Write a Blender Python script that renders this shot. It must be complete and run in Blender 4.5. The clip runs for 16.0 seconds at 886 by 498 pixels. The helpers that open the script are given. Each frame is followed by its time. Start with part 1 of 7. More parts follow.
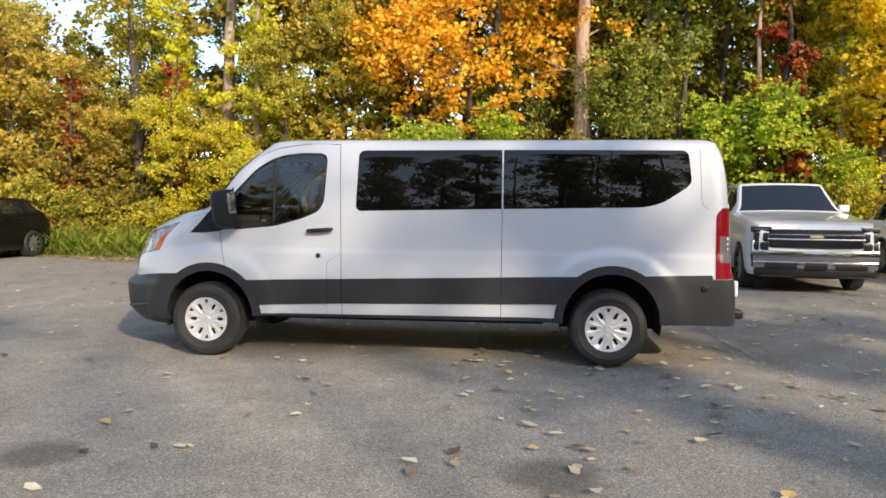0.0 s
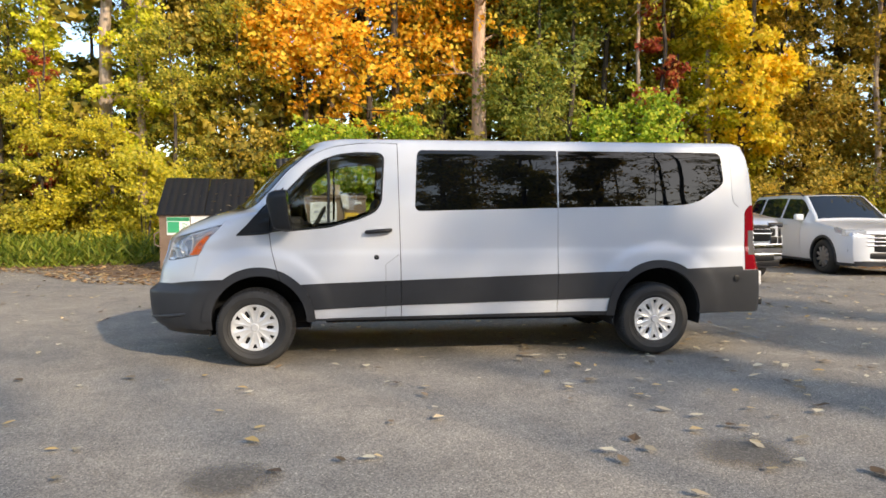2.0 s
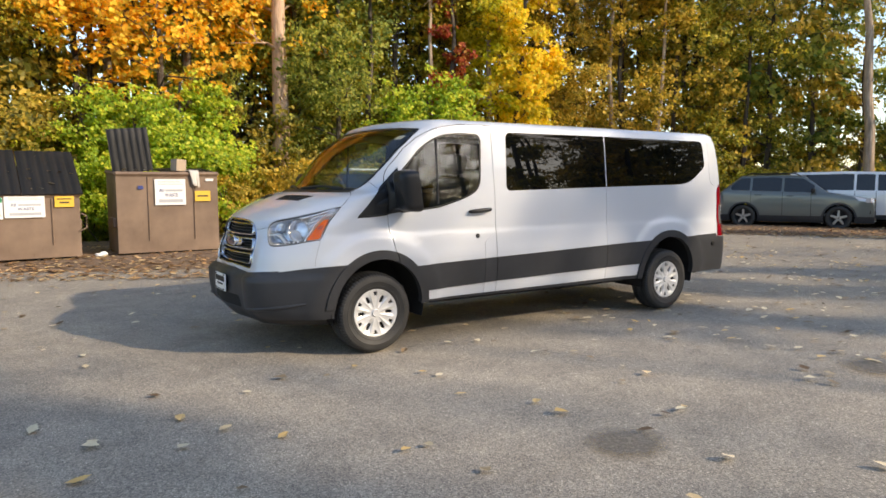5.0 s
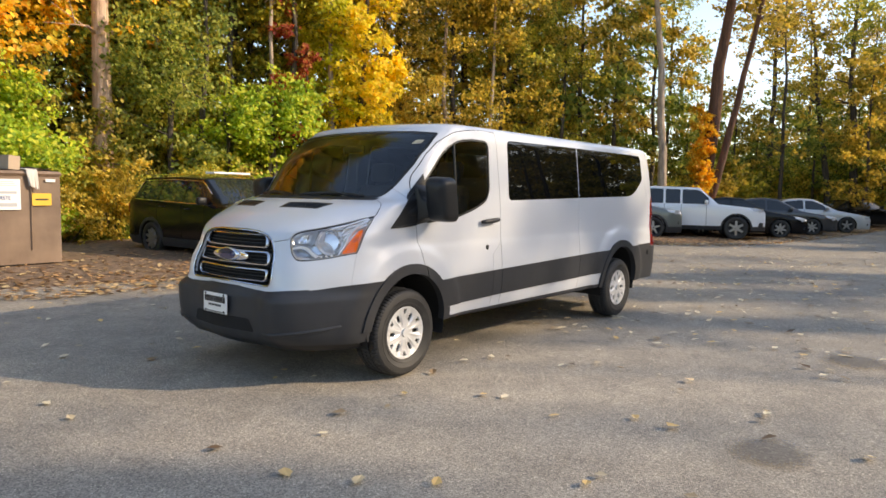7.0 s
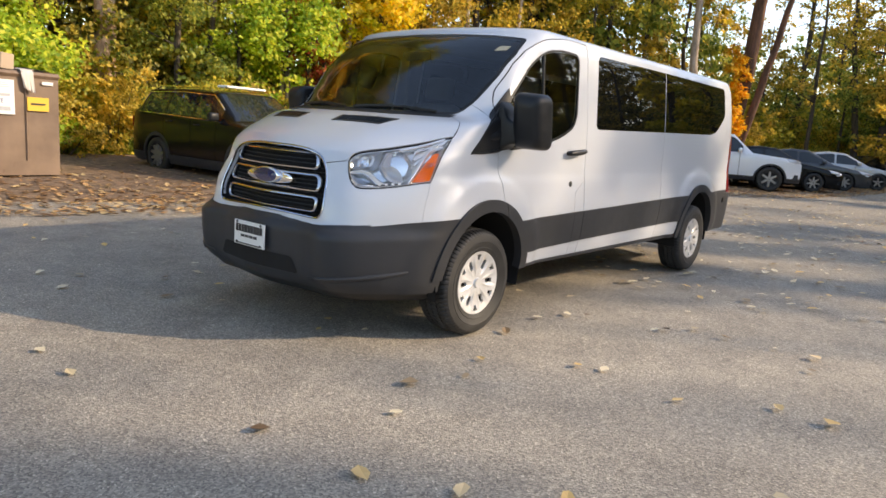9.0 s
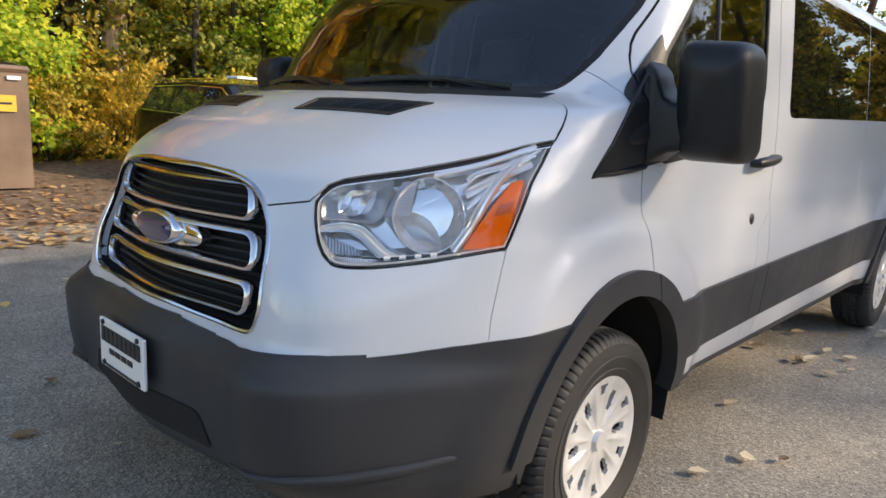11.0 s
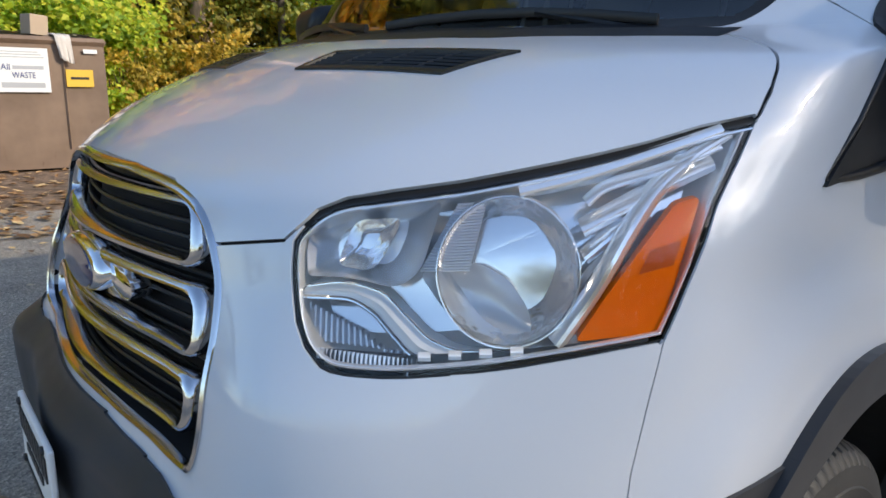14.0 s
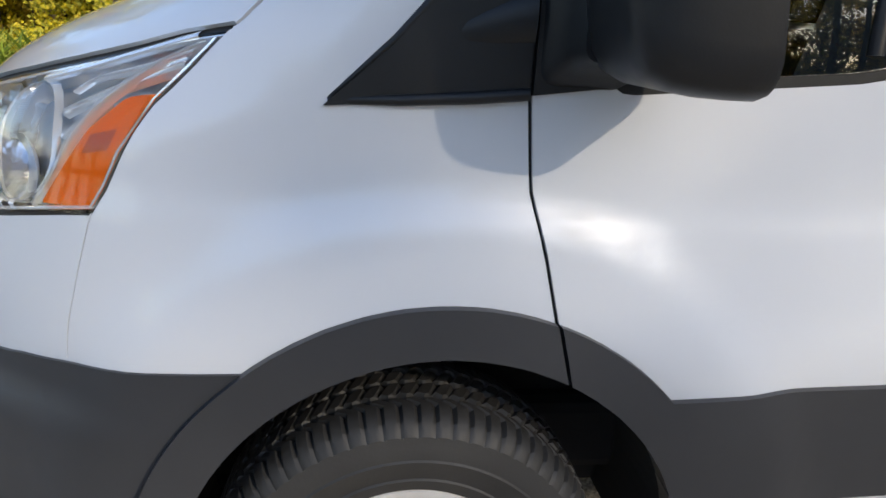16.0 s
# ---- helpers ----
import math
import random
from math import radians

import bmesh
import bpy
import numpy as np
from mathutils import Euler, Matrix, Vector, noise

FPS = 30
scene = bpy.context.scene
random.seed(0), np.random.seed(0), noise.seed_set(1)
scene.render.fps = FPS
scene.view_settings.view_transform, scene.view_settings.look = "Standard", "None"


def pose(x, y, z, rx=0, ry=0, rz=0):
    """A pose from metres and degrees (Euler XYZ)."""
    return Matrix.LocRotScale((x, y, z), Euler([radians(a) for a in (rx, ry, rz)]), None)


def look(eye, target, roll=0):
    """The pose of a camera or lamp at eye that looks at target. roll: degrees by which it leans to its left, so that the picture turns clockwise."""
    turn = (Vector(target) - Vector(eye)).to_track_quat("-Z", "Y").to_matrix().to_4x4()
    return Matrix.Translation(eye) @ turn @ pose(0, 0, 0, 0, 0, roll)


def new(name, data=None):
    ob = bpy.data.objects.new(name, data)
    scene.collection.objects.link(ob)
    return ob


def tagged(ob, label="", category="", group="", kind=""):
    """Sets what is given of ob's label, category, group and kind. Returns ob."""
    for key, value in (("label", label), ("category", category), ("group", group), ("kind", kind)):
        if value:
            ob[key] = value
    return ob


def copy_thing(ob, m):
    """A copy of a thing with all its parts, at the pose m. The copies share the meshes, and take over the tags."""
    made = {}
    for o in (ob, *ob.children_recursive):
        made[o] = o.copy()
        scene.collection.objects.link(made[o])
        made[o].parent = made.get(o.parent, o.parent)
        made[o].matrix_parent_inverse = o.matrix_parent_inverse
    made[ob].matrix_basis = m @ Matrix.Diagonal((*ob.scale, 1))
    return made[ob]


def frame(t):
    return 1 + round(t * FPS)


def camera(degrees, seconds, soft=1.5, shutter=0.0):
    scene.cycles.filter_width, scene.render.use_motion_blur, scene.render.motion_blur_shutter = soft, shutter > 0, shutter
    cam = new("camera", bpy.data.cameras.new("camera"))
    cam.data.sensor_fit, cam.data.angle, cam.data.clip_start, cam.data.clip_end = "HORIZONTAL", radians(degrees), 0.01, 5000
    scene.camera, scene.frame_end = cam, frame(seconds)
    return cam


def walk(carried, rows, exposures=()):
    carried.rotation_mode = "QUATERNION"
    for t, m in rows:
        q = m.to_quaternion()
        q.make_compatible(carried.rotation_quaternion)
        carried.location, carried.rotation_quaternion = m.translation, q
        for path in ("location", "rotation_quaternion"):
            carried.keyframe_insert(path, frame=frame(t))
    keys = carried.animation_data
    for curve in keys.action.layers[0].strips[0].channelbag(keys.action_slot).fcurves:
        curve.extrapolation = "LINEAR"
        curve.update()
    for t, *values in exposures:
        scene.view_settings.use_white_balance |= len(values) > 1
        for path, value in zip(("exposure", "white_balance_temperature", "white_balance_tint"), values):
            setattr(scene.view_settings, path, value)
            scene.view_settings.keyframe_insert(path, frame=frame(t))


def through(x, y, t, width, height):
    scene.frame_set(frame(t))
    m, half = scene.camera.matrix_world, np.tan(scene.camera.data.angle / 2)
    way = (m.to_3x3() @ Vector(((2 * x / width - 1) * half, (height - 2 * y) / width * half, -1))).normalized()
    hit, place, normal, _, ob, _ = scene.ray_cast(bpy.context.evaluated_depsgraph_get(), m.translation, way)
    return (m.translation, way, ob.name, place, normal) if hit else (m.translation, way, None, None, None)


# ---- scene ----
cam = camera(65.3, 16.0, soft=1.6)
METRES, EYE, TILT, LEAN, TURN = 14.179, 1.442, -3.51, -0.46, 5.72
EXPO = 0.22
ROWS = [
    (0.0, 0.0, 0.0, 0.0, 0.0, 0.0, -0.0),
    (0.5, -0.0326, -0.0037, -0.0003, -3.07, 0.82, -0.39),
    (1.0, -0.0641, 0.0015, -0.0004, -6.75, 0.52, -0.99),
    (1.5, -0.1033, 0.0029, 0.0, -10.73, 0.07, -0.57),
    (2.0, -0.1424, 0.0126, 0.0006, -13.2, -0.08, 1.29),
    (2.5, -0.186, 0.0245, 0.0014, -14.32, -0.35, 0.94),
    (3.0, -0.2292, 0.034, 0.0031, -17.34, -0.87, 0.94),
    (3.5, -0.2707, 0.0502, 0.0057, -21.43, -1.25, 1.24),
    (4.0, -0.3124, 0.0635, 0.0082, -27.08, -1.75, 1.8),
    (6.5, -0.4532, 0.2041, 0.0187, -52.44, -3.6, 2.63),
    (7.0, -0.4632, 0.2323, 0.0197, -56.02, -3.15, 2.2),
    (7.5, -0.4742, 0.2541, 0.0213, -58.49, -3.4, 1.9),
    (8.0, -0.4739, 0.2673, 0.022, -59.15, -4.83, 1.89),
    (8.5, -0.4562, 0.2826, 0.0162, -56.86, -9.73, 0.75),
    (9.0, -0.4264, 0.3047, 0.0147, -55.82, -8.49, -0.94),
    (9.5, -0.3906, 0.3323, 0.0174, -55.14, -6.91, 0.03),
    (10.0, -0.3558, 0.3568, 0.018, -52.68, -6.13, -0.62),
    (12.5, -0.2427, 0.4482, 0.0193, -52.53, -13.92, 0.94),
    (13.0, -0.2403, 0.4494, 0.0191, -51.91, -14.31, 0.97),
    (13.5, -0.2416, 0.4483, 0.0192, -49.76, -13.58, 1.12),
    (14.0, -0.2467, 0.4415, 0.02, -44.65, -11.6, 1.38),
    (14.5, -0.2407, 0.4176, 0.0224, -35.94, -8.41, 1.28),
    (15.0, -0.2184, 0.3985, 0.0233, -26.38, -5.94, -0.14),
    (15.5, -0.1927, 0.3977, 0.0231, -18.88, -7.57, -1.64),
    (16.0, -0.1738, 0.3952, 0.0146, -12.93, -14.34, -2.19),
]
walk(cam, [(t, pose(2.894, -7.254, EYE, TILT, LEAN, TURN) @ pose(METRES * x, METRES * y, METRES * z, 90 + pitch, roll, yaw)) for t, x, y, z, yaw, pitch, roll in ROWS], [(0, EXPO + 0.14, 7150, 13), (4, EXPO + 0.22, 7250, 13), (6.5, EXPO + 0.28, 7750, 14), (8.5, EXPO + 0.38, 7800, 15), (10, EXPO + 0.36, 7800, 15), (12.5, EXPO + 0.06, 6650, 12), (14.5, EXPO + 0.12, 6600, 11), (16, EXPO + 0.17, 6750, 11)])

# ---- light ----
SUN_TO = Vector((0.59, -0.81, 0.0)).normalized()
SUN_EL = radians(26)
world = bpy.data.worlds.new("sky")
scene.world = world
world.use_nodes = True
wn = world.node_tree.nodes
sky = wn.new("ShaderNodeTexSky")
sky.sky_type = "NISHITA"
sky.sun_disc = False
sky.dust_density, sky.ozone_density, sky.air_density = 0.6, 1.8, 1.0
sky.sun_elevation = SUN_EL
sky.sun_rotation = math.atan2(SUN_TO.x, SUN_TO.y)
world.node_tree.links.new(sky.outputs["Color"], wn["Background"].inputs["Color"])
wn["Background"].inputs["Strength"].default_value = 0.25
sun = new("sun", bpy.data.lights.new("sun", "SUN"))
sun.data.energy = 3.5
sun.data.angle = radians(1.2)
sun.data.color = (1.0, 0.88, 0.69)
sun_dir = Vector((SUN_TO.x * math.cos(SUN_EL), SUN_TO.y * math.cos(SUN_EL), math.sin(SUN_EL)))
sun.matrix_world = look(sun_dir * 60, (0, 0, 0))

# ---- materials ----
class Mat:
    """A Principled material with a few shorthand helpers for procedural variation."""

    def __init__(self, name, color=(0.5, 0.5, 0.5), rough=0.5, metal=0.0, **more):
        self.m = bpy.data.materials.new(name)
        self.m.use_nodes = True
        self.n, self.l = self.m.node_tree.nodes, self.m.node_tree.links
        self.b = self.n["Principled BSDF"]
        self.b.inputs["Base Color"].default_value = (*color, 1)
        self.b.inputs["Roughness"].default_value = rough
        self.b.inputs["Metallic"].default_value = metal
        for k, v in more.items():
            self.b.inputs[k.replace("_", " ")].default_value = v
        self.co = None

    def coords(self):
        if not self.co:
            self.co = self.n.new("ShaderNodeTexCoord").outputs["Object"]
        return self.co

    def noise(self, scale, detail=4.0, rough=0.55, stretch=None):
        t = self.n.new("ShaderNodeTexNoise")
        t.inputs["Scale"].default_value = scale
        t.inputs["Detail"].default_value = detail
        t.inputs["Roughness"].default_value = rough
        src = self.coords()
        if stretch:
            mp = self.n.new("ShaderNodeMapping")
            mp.inputs["Scale"].default_value = stretch
            self.l.new(src, mp.inputs["Vector"])
            src = mp.outputs["Vector"]
        self.l.new(src, t.inputs["Vector"])
        return t.outputs["Fac"]

    def voronoi(self, scale, feature="F1"):
        t = self.n.new("ShaderNodeTexVoronoi")
        t.feature = feature
        t.inputs["Scale"].default_value = scale
        self.l.new(self.coords(), t.inputs["Vector"])
        return t.outputs

    def ramp(self, fac, *stops):
        r = self.n.new("ShaderNodeValToRGB")
        e = r.color_ramp.elements
        while len(e) < len(stops):
            e.new(0.5)
        for el, (p, c) in zip(e, stops):
            el.position = p
            el.color = (*c, 1) if len(c) == 3 else c
        self.l.new(fac, r.inputs["Fac"])
        return r.outputs["Color"]

    def mix(self, fac, a, b, mode="MIX"):
        x = self.n.new("ShaderNodeMix")
        x.data_type = "RGBA"
        x.blend_type = mode
        for v, i in ((fac, 0), (a, 6), (b, 7)):
            if isinstance(v, (int, float)):
                x.inputs[i].default_value = v
            elif isinstance(v, tuple):
                x.inputs[i].default_value = (*v, 1)
            else:
                self.l.new(v, x.inputs[i])
        return x.outputs[2]

    def color(self, out):
        self.l.new(out, self.b.inputs["Base Color"])
        return self

    def rough(self, fac, lo, hi):
        r = self.n.new("ShaderNodeMapRange")
        r.inputs["To Min"].default_value = lo
        r.inputs["To Max"].default_value = hi
        self.l.new(fac, r.inputs["Value"])
        self.l.new(r.outputs["Result"], self.b.inputs["Roughness"])
        return self

    def bump(self, fac, strength=0.3, distance=0.01):
        b = self.n.new("ShaderNodeBump")
        b.inputs["Strength"].default_value = strength
        b.inputs["Distance"].default_value = distance
        self.l.new(fac, b.inputs["Height"])
        old = self.b.inputs["Normal"].links
        if old:
            self.l.new(old[0].from_socket, b.inputs["Normal"])
        self.l.new(b.outputs["Normal"], self.b.inputs["Normal"])
        return self

    def island(self):
        return self.n.new("ShaderNodeNewGeometry").outputs["Random Per Island"]

    def per_object(self):
        return self.n.new("ShaderNodeObjectInfo").outputs["Random"]


def paint(name, color, rough=0.28, metal=0.0, dirt=0.015, coat=1.0, gloss=0.5):
    k = Mat(name, color, rough, metal, Coat_Weight=coat, Coat_Roughness=0.04, Specular_IOR_Level=gloss)
    d = k.noise(1.7, 5)
    low = tuple(c * (1 - 3 * dirt) for c in color)
    k.color(k.ramp(d, (0.1, low), (0.9, color)))
    return k.m


def plastic(name, color, rough=0.5, grain=350.0):
    k = Mat(name, color, rough, Specular_IOR_Level=0.35)
    d = k.noise(2.3, 5)
    k.color(k.ramp(d, (0.3, tuple(c * 0.82 for c in color)), (0.7, tuple(c * 1.15 for c in color))))
    k.rough(k.noise(9, 4), rough - 0.08, rough + 0.1)
    k.bump(k.noise(grain, 2), 0.12, 0.001)
    return k.m


def glass(name, tint=(1, 1, 1), see=0.9, rough=0.0, ior=1.8):
    """Thin glass: clear straight through, with a mirror sheen that grows at grazing angles."""
    k = Mat(name)
    out = k.n["Material Output"]
    k.n.remove(k.b)
    fres = k.n.new("ShaderNodeFresnel")
    fres.inputs["IOR"].default_value = ior
    tr = k.n.new("ShaderNodeBsdfTransparent")
    tr.inputs["Color"].default_value = (*(c * see for c in tint), 1)
    gl = k.n.new("ShaderNodeBsdfGlossy")
    gl.inputs["Roughness"].default_value = rough
    mx = k.n.new("ShaderNodeMixShader")
    k.l.new(fres.outputs[0], mx.inputs[0])
    k.l.new(tr.outputs[0], mx.inputs[1])
    k.l.new(gl.outputs[0], mx.inputs[2])
    k.l.new(mx.outputs[0], out.inputs["Surface"])
    return k.m


M_WHITE = paint("white_paint", (0.6, 0.63, 0.68), 0.38)
M_CLAD = plastic("grey_cladding", (0.033, 0.035, 0.04), 0.42)
M_BLACK = plastic("black_plastic", (0.012, 0.013, 0.015), 0.4)
M_GAP = Mat("shadow_gap", (0.008, 0.008, 0.009), 0.9).m
M_PRIVACY = Mat("privacy_glass", (0.003, 0.0035, 0.004), 0.01, IOR=1.43).m
M_GLASS = glass("window_glass", (0.86, 0.93, 0.9), 0.8)
M_SHIELD = glass("windshield_glass", (0.82, 0.9, 0.86), 0.8, ior=1.95)
M_LENS = glass("clear_lens", (1, 1, 1), 0.97, ior=1.5)
M_CHROME = Mat("chrome", (0.9, 0.9, 0.91), 0.06, 1.0).m
M_BARCHROME = Mat("grille_chrome", (0.6, 0.61, 0.64), 0.13, 1.0).m
M_SATIN = Mat("satin_reflector", (0.86, 0.88, 0.91), 0.28, 0.15, Coat_Weight=0.5).m
M_AMBER = Mat("amber_plastic", (0.82, 0.17, 0.001), 0.3, Specular_IOR_Level=0.2).m
M_RED = Mat("red_lens", (0.22, 0.004, 0.012), 0.12, Coat_Weight=0.8).m
M_INTERIOR = plastic("grey_trim", (0.06, 0.06, 0.065), 0.7)
M_SEAT = plastic("seat_cloth", (0.09, 0.09, 0.095), 0.85, 600)
M_LINER = plastic("headliner_cloth", (0.42, 0.41, 0.39), 0.9, 500)

k = Mat("tyre_rubber", (0.022, 0.022, 0.023), 0.62)
k.color(k.ramp(k.noise(6, 5), (0.3, (0.016, 0.016, 0.0165)), (0.7, (0.03, 0.0295, 0.029))))
k.bump(k.noise(160, 2), 0.15, 0.002)
M_TYRE = k.m
k = Mat("silver_wheel_paint", (0.72, 0.73, 0.75), 0.3, 0.35, Coat_Weight=0.4)
k.color(k.ramp(k.noise(9, 5), (0.3, (0.6, 0.6, 0.6)), (0.65, (0.78, 0.79, 0.8))))
M_SILVER = k.m

k = Mat("asphalt", (0.1, 0.1, 0.1), 0.85)
speck = k.voronoi(120)["Color"]
big = k.noise(0.23, 6, 0.6)
mid = k.noise(2.1, 6, 0.65)
c0 = k.ramp(speck, (0.0, (0.15, 0.138, 0.124)), (0.5, (0.335, 0.306, 0.266)), (0.85, (0.5, 0.45, 0.384)), (1.0, (0.85, 0.77, 0.66)))
c1 = k.mix(0.55, c0, k.ramp(mid, (0.3, (0.5, 0.5, 0.5)), (0.7, (1.2, 1.18, 1.12))), "MULTIPLY")
c2 = k.mix(0.7, c1, k.ramp(big, (0.3, (0.78, 0.78, 0.8)), (0.72, (1.2, 1.15, 1.06))), "MULTIPLY")
k.color(c2)
k.bump(k.voronoi(120)["Distance"], 0.5, 0.006).bump(k.noise(1.3, 5), 0.35, 0.02)
M_ASPHALT = k.m

k = Mat("soil_and_leaf_litter", (0.15, 0.1, 0.06), 0.95)
k.color(k.ramp(k.noise(7, 8, 0.7), (0.3, (0.06, 0.042, 0.027)), (0.5, (0.19, 0.125, 0.08)), (0.7, (0.36, 0.24, 0.15))))
k.bump(k.noise(14, 6), 0.8, 0.04)
M_SOIL = k.m


def foliage(name, stops, through=0.5):
    """Leaves: colour by leaf, thin enough to let some light through."""
    k = Mat(name, (0.1, 0.2, 0.03), 0.55)
    n = len(stops)
    c = k.ramp(k.island(), *[((i + 0.5) / n, s) for i, s in enumerate(stops)])
    drift = k.ramp(k.noise(0.9, 3), (0.35, (0.7, 0.75, 0.7)), (0.65, (1.25, 1.2, 1.05)))
    c = k.mix(0.8, c, drift, "MULTIPLY")
    k.color(c)
    tl = k.n.new("ShaderNodeBsdfTranslucent")
    k.l.new(c, tl.inputs["Color"])
    mx = k.n.new("ShaderNodeMixShader")
    mx.inputs[0].default_value = through
    k.l.new(k.b.outputs[0], mx.inputs[1])
    k.l.new(tl.outputs[0], mx.inputs[2])
    k.l.new(mx.outputs[0], k.n["Material Output"].inputs["Surface"])
    return k.m


M_LEAF = {
    "green": foliage("green_leaves", [(0.2, 0.23, 0.03), (0.38, 0.385, 0.045), (0.58, 0.5, 0.06), (0.8, 0.62, 0.09)]),
    "wood": foliage("wood_leaves", [(0.14, 0.2, 0.04), (0.26, 0.33, 0.06), (0.42, 0.45, 0.09), (0.6, 0.56, 0.12)]),
    "lime": foliage("lime_leaves", [(0.22, 0.36, 0.03), (0.36, 0.52, 0.04), (0.52, 0.63, 0.05), (0.72, 0.7, 0.08)]),
    "yellow": foliage("yellow_leaves", [(0.36, 0.36, 0.03), (0.64, 0.55, 0.04), (0.82, 0.68, 0.05), (0.86, 0.72, 0.1)]),
    "gold": foliage("gold_leaves", [(0.62, 0.5, 0.03), (0.9, 0.7, 0.04), (0.95, 0.78, 0.06), (0.95, 0.62, 0.05)]),
    "lemon": foliage("lemon_leaves", [(0.46, 0.5, 0.03), (0.72, 0.7, 0.04), (0.88, 0.8, 0.06), (0.92, 0.8, 0.1)]),
    "orange": foliage("orange_leaves", [(0.8, 0.36, 0.02), (0.95, 0.5, 0.03), (0.97, 0.6, 0.05), (0.95, 0.74, 0.1)]),
    "olive": foliage("olive_leaves", [(0.26, 0.22, 0.03), (0.5, 0.38, 0.05), (0.72, 0.5, 0.08), (0.85, 0.6, 0.12)]),
    "rust": foliage("rust_leaves", [(0.28, 0.27, 0.04), (0.54, 0.37, 0.05), (0.7, 0.46, 0.07), (0.66, 0.54, 0.1)]),
    "red": foliage("red_leaves", [(0.28, 0.04, 0.02), (0.5, 0.07, 0.035), (0.62, 0.13, 0.05), (0.55, 0.26, 0.06)]),
    "dark": foliage("dark_leaves", [(0.12, 0.12, 0.02), (0.25, 0.22, 0.03), (0.4, 0.31, 0.045), (0.54, 0.4, 0.06)]),
    "weed": foliage("weed_leaves", [(0.14, 0.2, 0.03), (0.24, 0.33, 0.04), (0.36, 0.42, 0.06), (0.46, 0.46, 0.08)]),
    "fallen": foliage("fallen_leaves", [(0.16, 0.1, 0.06), (0.4, 0.3, 0.2), (0.76, 0.66, 0.5), (0.82, 0.72, 0.56), (0.72, 0.48, 0.2)], 0.12),
    "litter": foliage("litter_leaves", [(0.2, 0.11, 0.06), (0.4, 0.22, 0.1), (0.58, 0.34, 0.17), (0.7, 0.5, 0.28)], 0.15),
}
k = Mat("bark", (0.2, 0.15, 0.11), 0.95)
k.color(k.ramp(k.noise(9, 7, 0.7, (1, 1, 0.16)), (0.3, (0.2, 0.15, 0.11)), (0.7, (0.6, 0.46, 0.35))))
k.bump(k.noise(16, 6, 0.65, (1, 1, 0.14)), 0.9, 0.04)
M_BARK = k.m
k = Mat("dark_bark", (0.1, 0.08, 0.06), 0.95)
k.color(k.ramp(k.noise(9, 7, 0.7, (1, 1, 0.16)), (0.3, (0.03, 0.024, 0.02)), (0.7, (0.14, 0.11, 0.085))))
k.bump(k.noise(16, 6, 0.65, (1, 1, 0.14)), 0.9, 0.04)
M_BARK_DARK = k.m
k = Mat("tan_bark", (0.4, 0.27, 0.19), 0.95)
k.color(k.ramp(k.noise(9, 7, 0.7, (1, 1, 0.16)), (0.3, (0.3, 0.19, 0.13)), (0.7, (0.75, 0.53, 0.39))))
k.bump(k.noise(16, 6, 0.65, (1, 1, 0.14)), 0.9, 0.04)
M_BARK_TAN = k.m
k = Mat("reddish_bark", (0.2, 0.1, 0.06), 0.95)
k.color(k.ramp(k.noise(7, 7, 0.7, (1, 1, 0.16)), (0.3, (0.05, 0.025, 0.018)), (0.7, (0.22, 0.11, 0.07))))
k.bump(k.noise(16, 6, 0.65, (1, 1, 0.14)), 0.9, 0.04)
M_BARK_RED = k.m


M_INK = Mat("black_ink", (0.02, 0.02, 0.022), 0.5).m
# ---- building tools ----
def part(name, bm, material, parent=None, label="", smooth=None):
    """Links a bmesh as one mesh object under a thing or a part."""
    bm.normal_update()
    me = bpy.data.meshes.new(name)
    bm.to_mesh(me)
    bm.free()
    me.materials.append(material)
    if smooth is not None:
        me.shade_smooth()
        me.set_sharp_from_angle(angle=radians(smooth))
    ob = new(name, me)
    ob.parent = parent
    if label:
        ob["label"] = label
    return ob


def thing(name, label, category, m=None, group="", kind=""):
    ob = new(name)
    ob.empty_display_size = 0.2
    if m:
        ob.matrix_basis = m
    return tagged(ob, label, category, group, kind)


def add_box(bm, lo, hi, bevel=0.0, m=None):
    mid = [(a + b) / 2 for a, b in zip(lo, hi)]
    size = [abs(b - a) for a, b in zip(lo, hi)]
    g = bmesh.ops.create_cube(bm, size=1, matrix=Matrix.Translation(mid) @ Matrix.Diagonal((*size, 1)))
    vs = g["verts"]
    if bevel:
        es = list({e for v in vs for e in v.link_edges})
        r = bmesh.ops.bevel(bm, geom=es, offset=bevel, segments=2, profile=0.5, affect="EDGES")
        vs = list({v for f in r["faces"] for v in f.verts} | {v for v in vs if v.is_valid})
    if m:
        bmesh.ops.transform(bm, matrix=m, verts=vs)
    return vs


def box(lo, hi, bevel=0.0, m=None):
    bm = bmesh.new()
    add_box(bm, lo, hi, bevel, m)
    return bm


def add_rings(bm, rings, closed=True, cap=True, ring_closed=False):
    """Skins a list of rings of points."""
    vr = [[bm.verts.new(p) for p in r] for r in rings]
    n = len(vr[0])
    pairs = list(zip(vr, vr[1:]))
    if ring_closed:
        pairs.append((vr[-1], vr[0]))
    for a, b in pairs:
        for i in range(n if closed else n - 1):
            j = (i + 1) % n
            bm.faces.new((a[i], a[j], b[j], b[i]))
    if cap and closed and not ring_closed:
        bm.faces.new(list(reversed(vr[0])))
        bm.faces.new(vr[-1])
    return vr


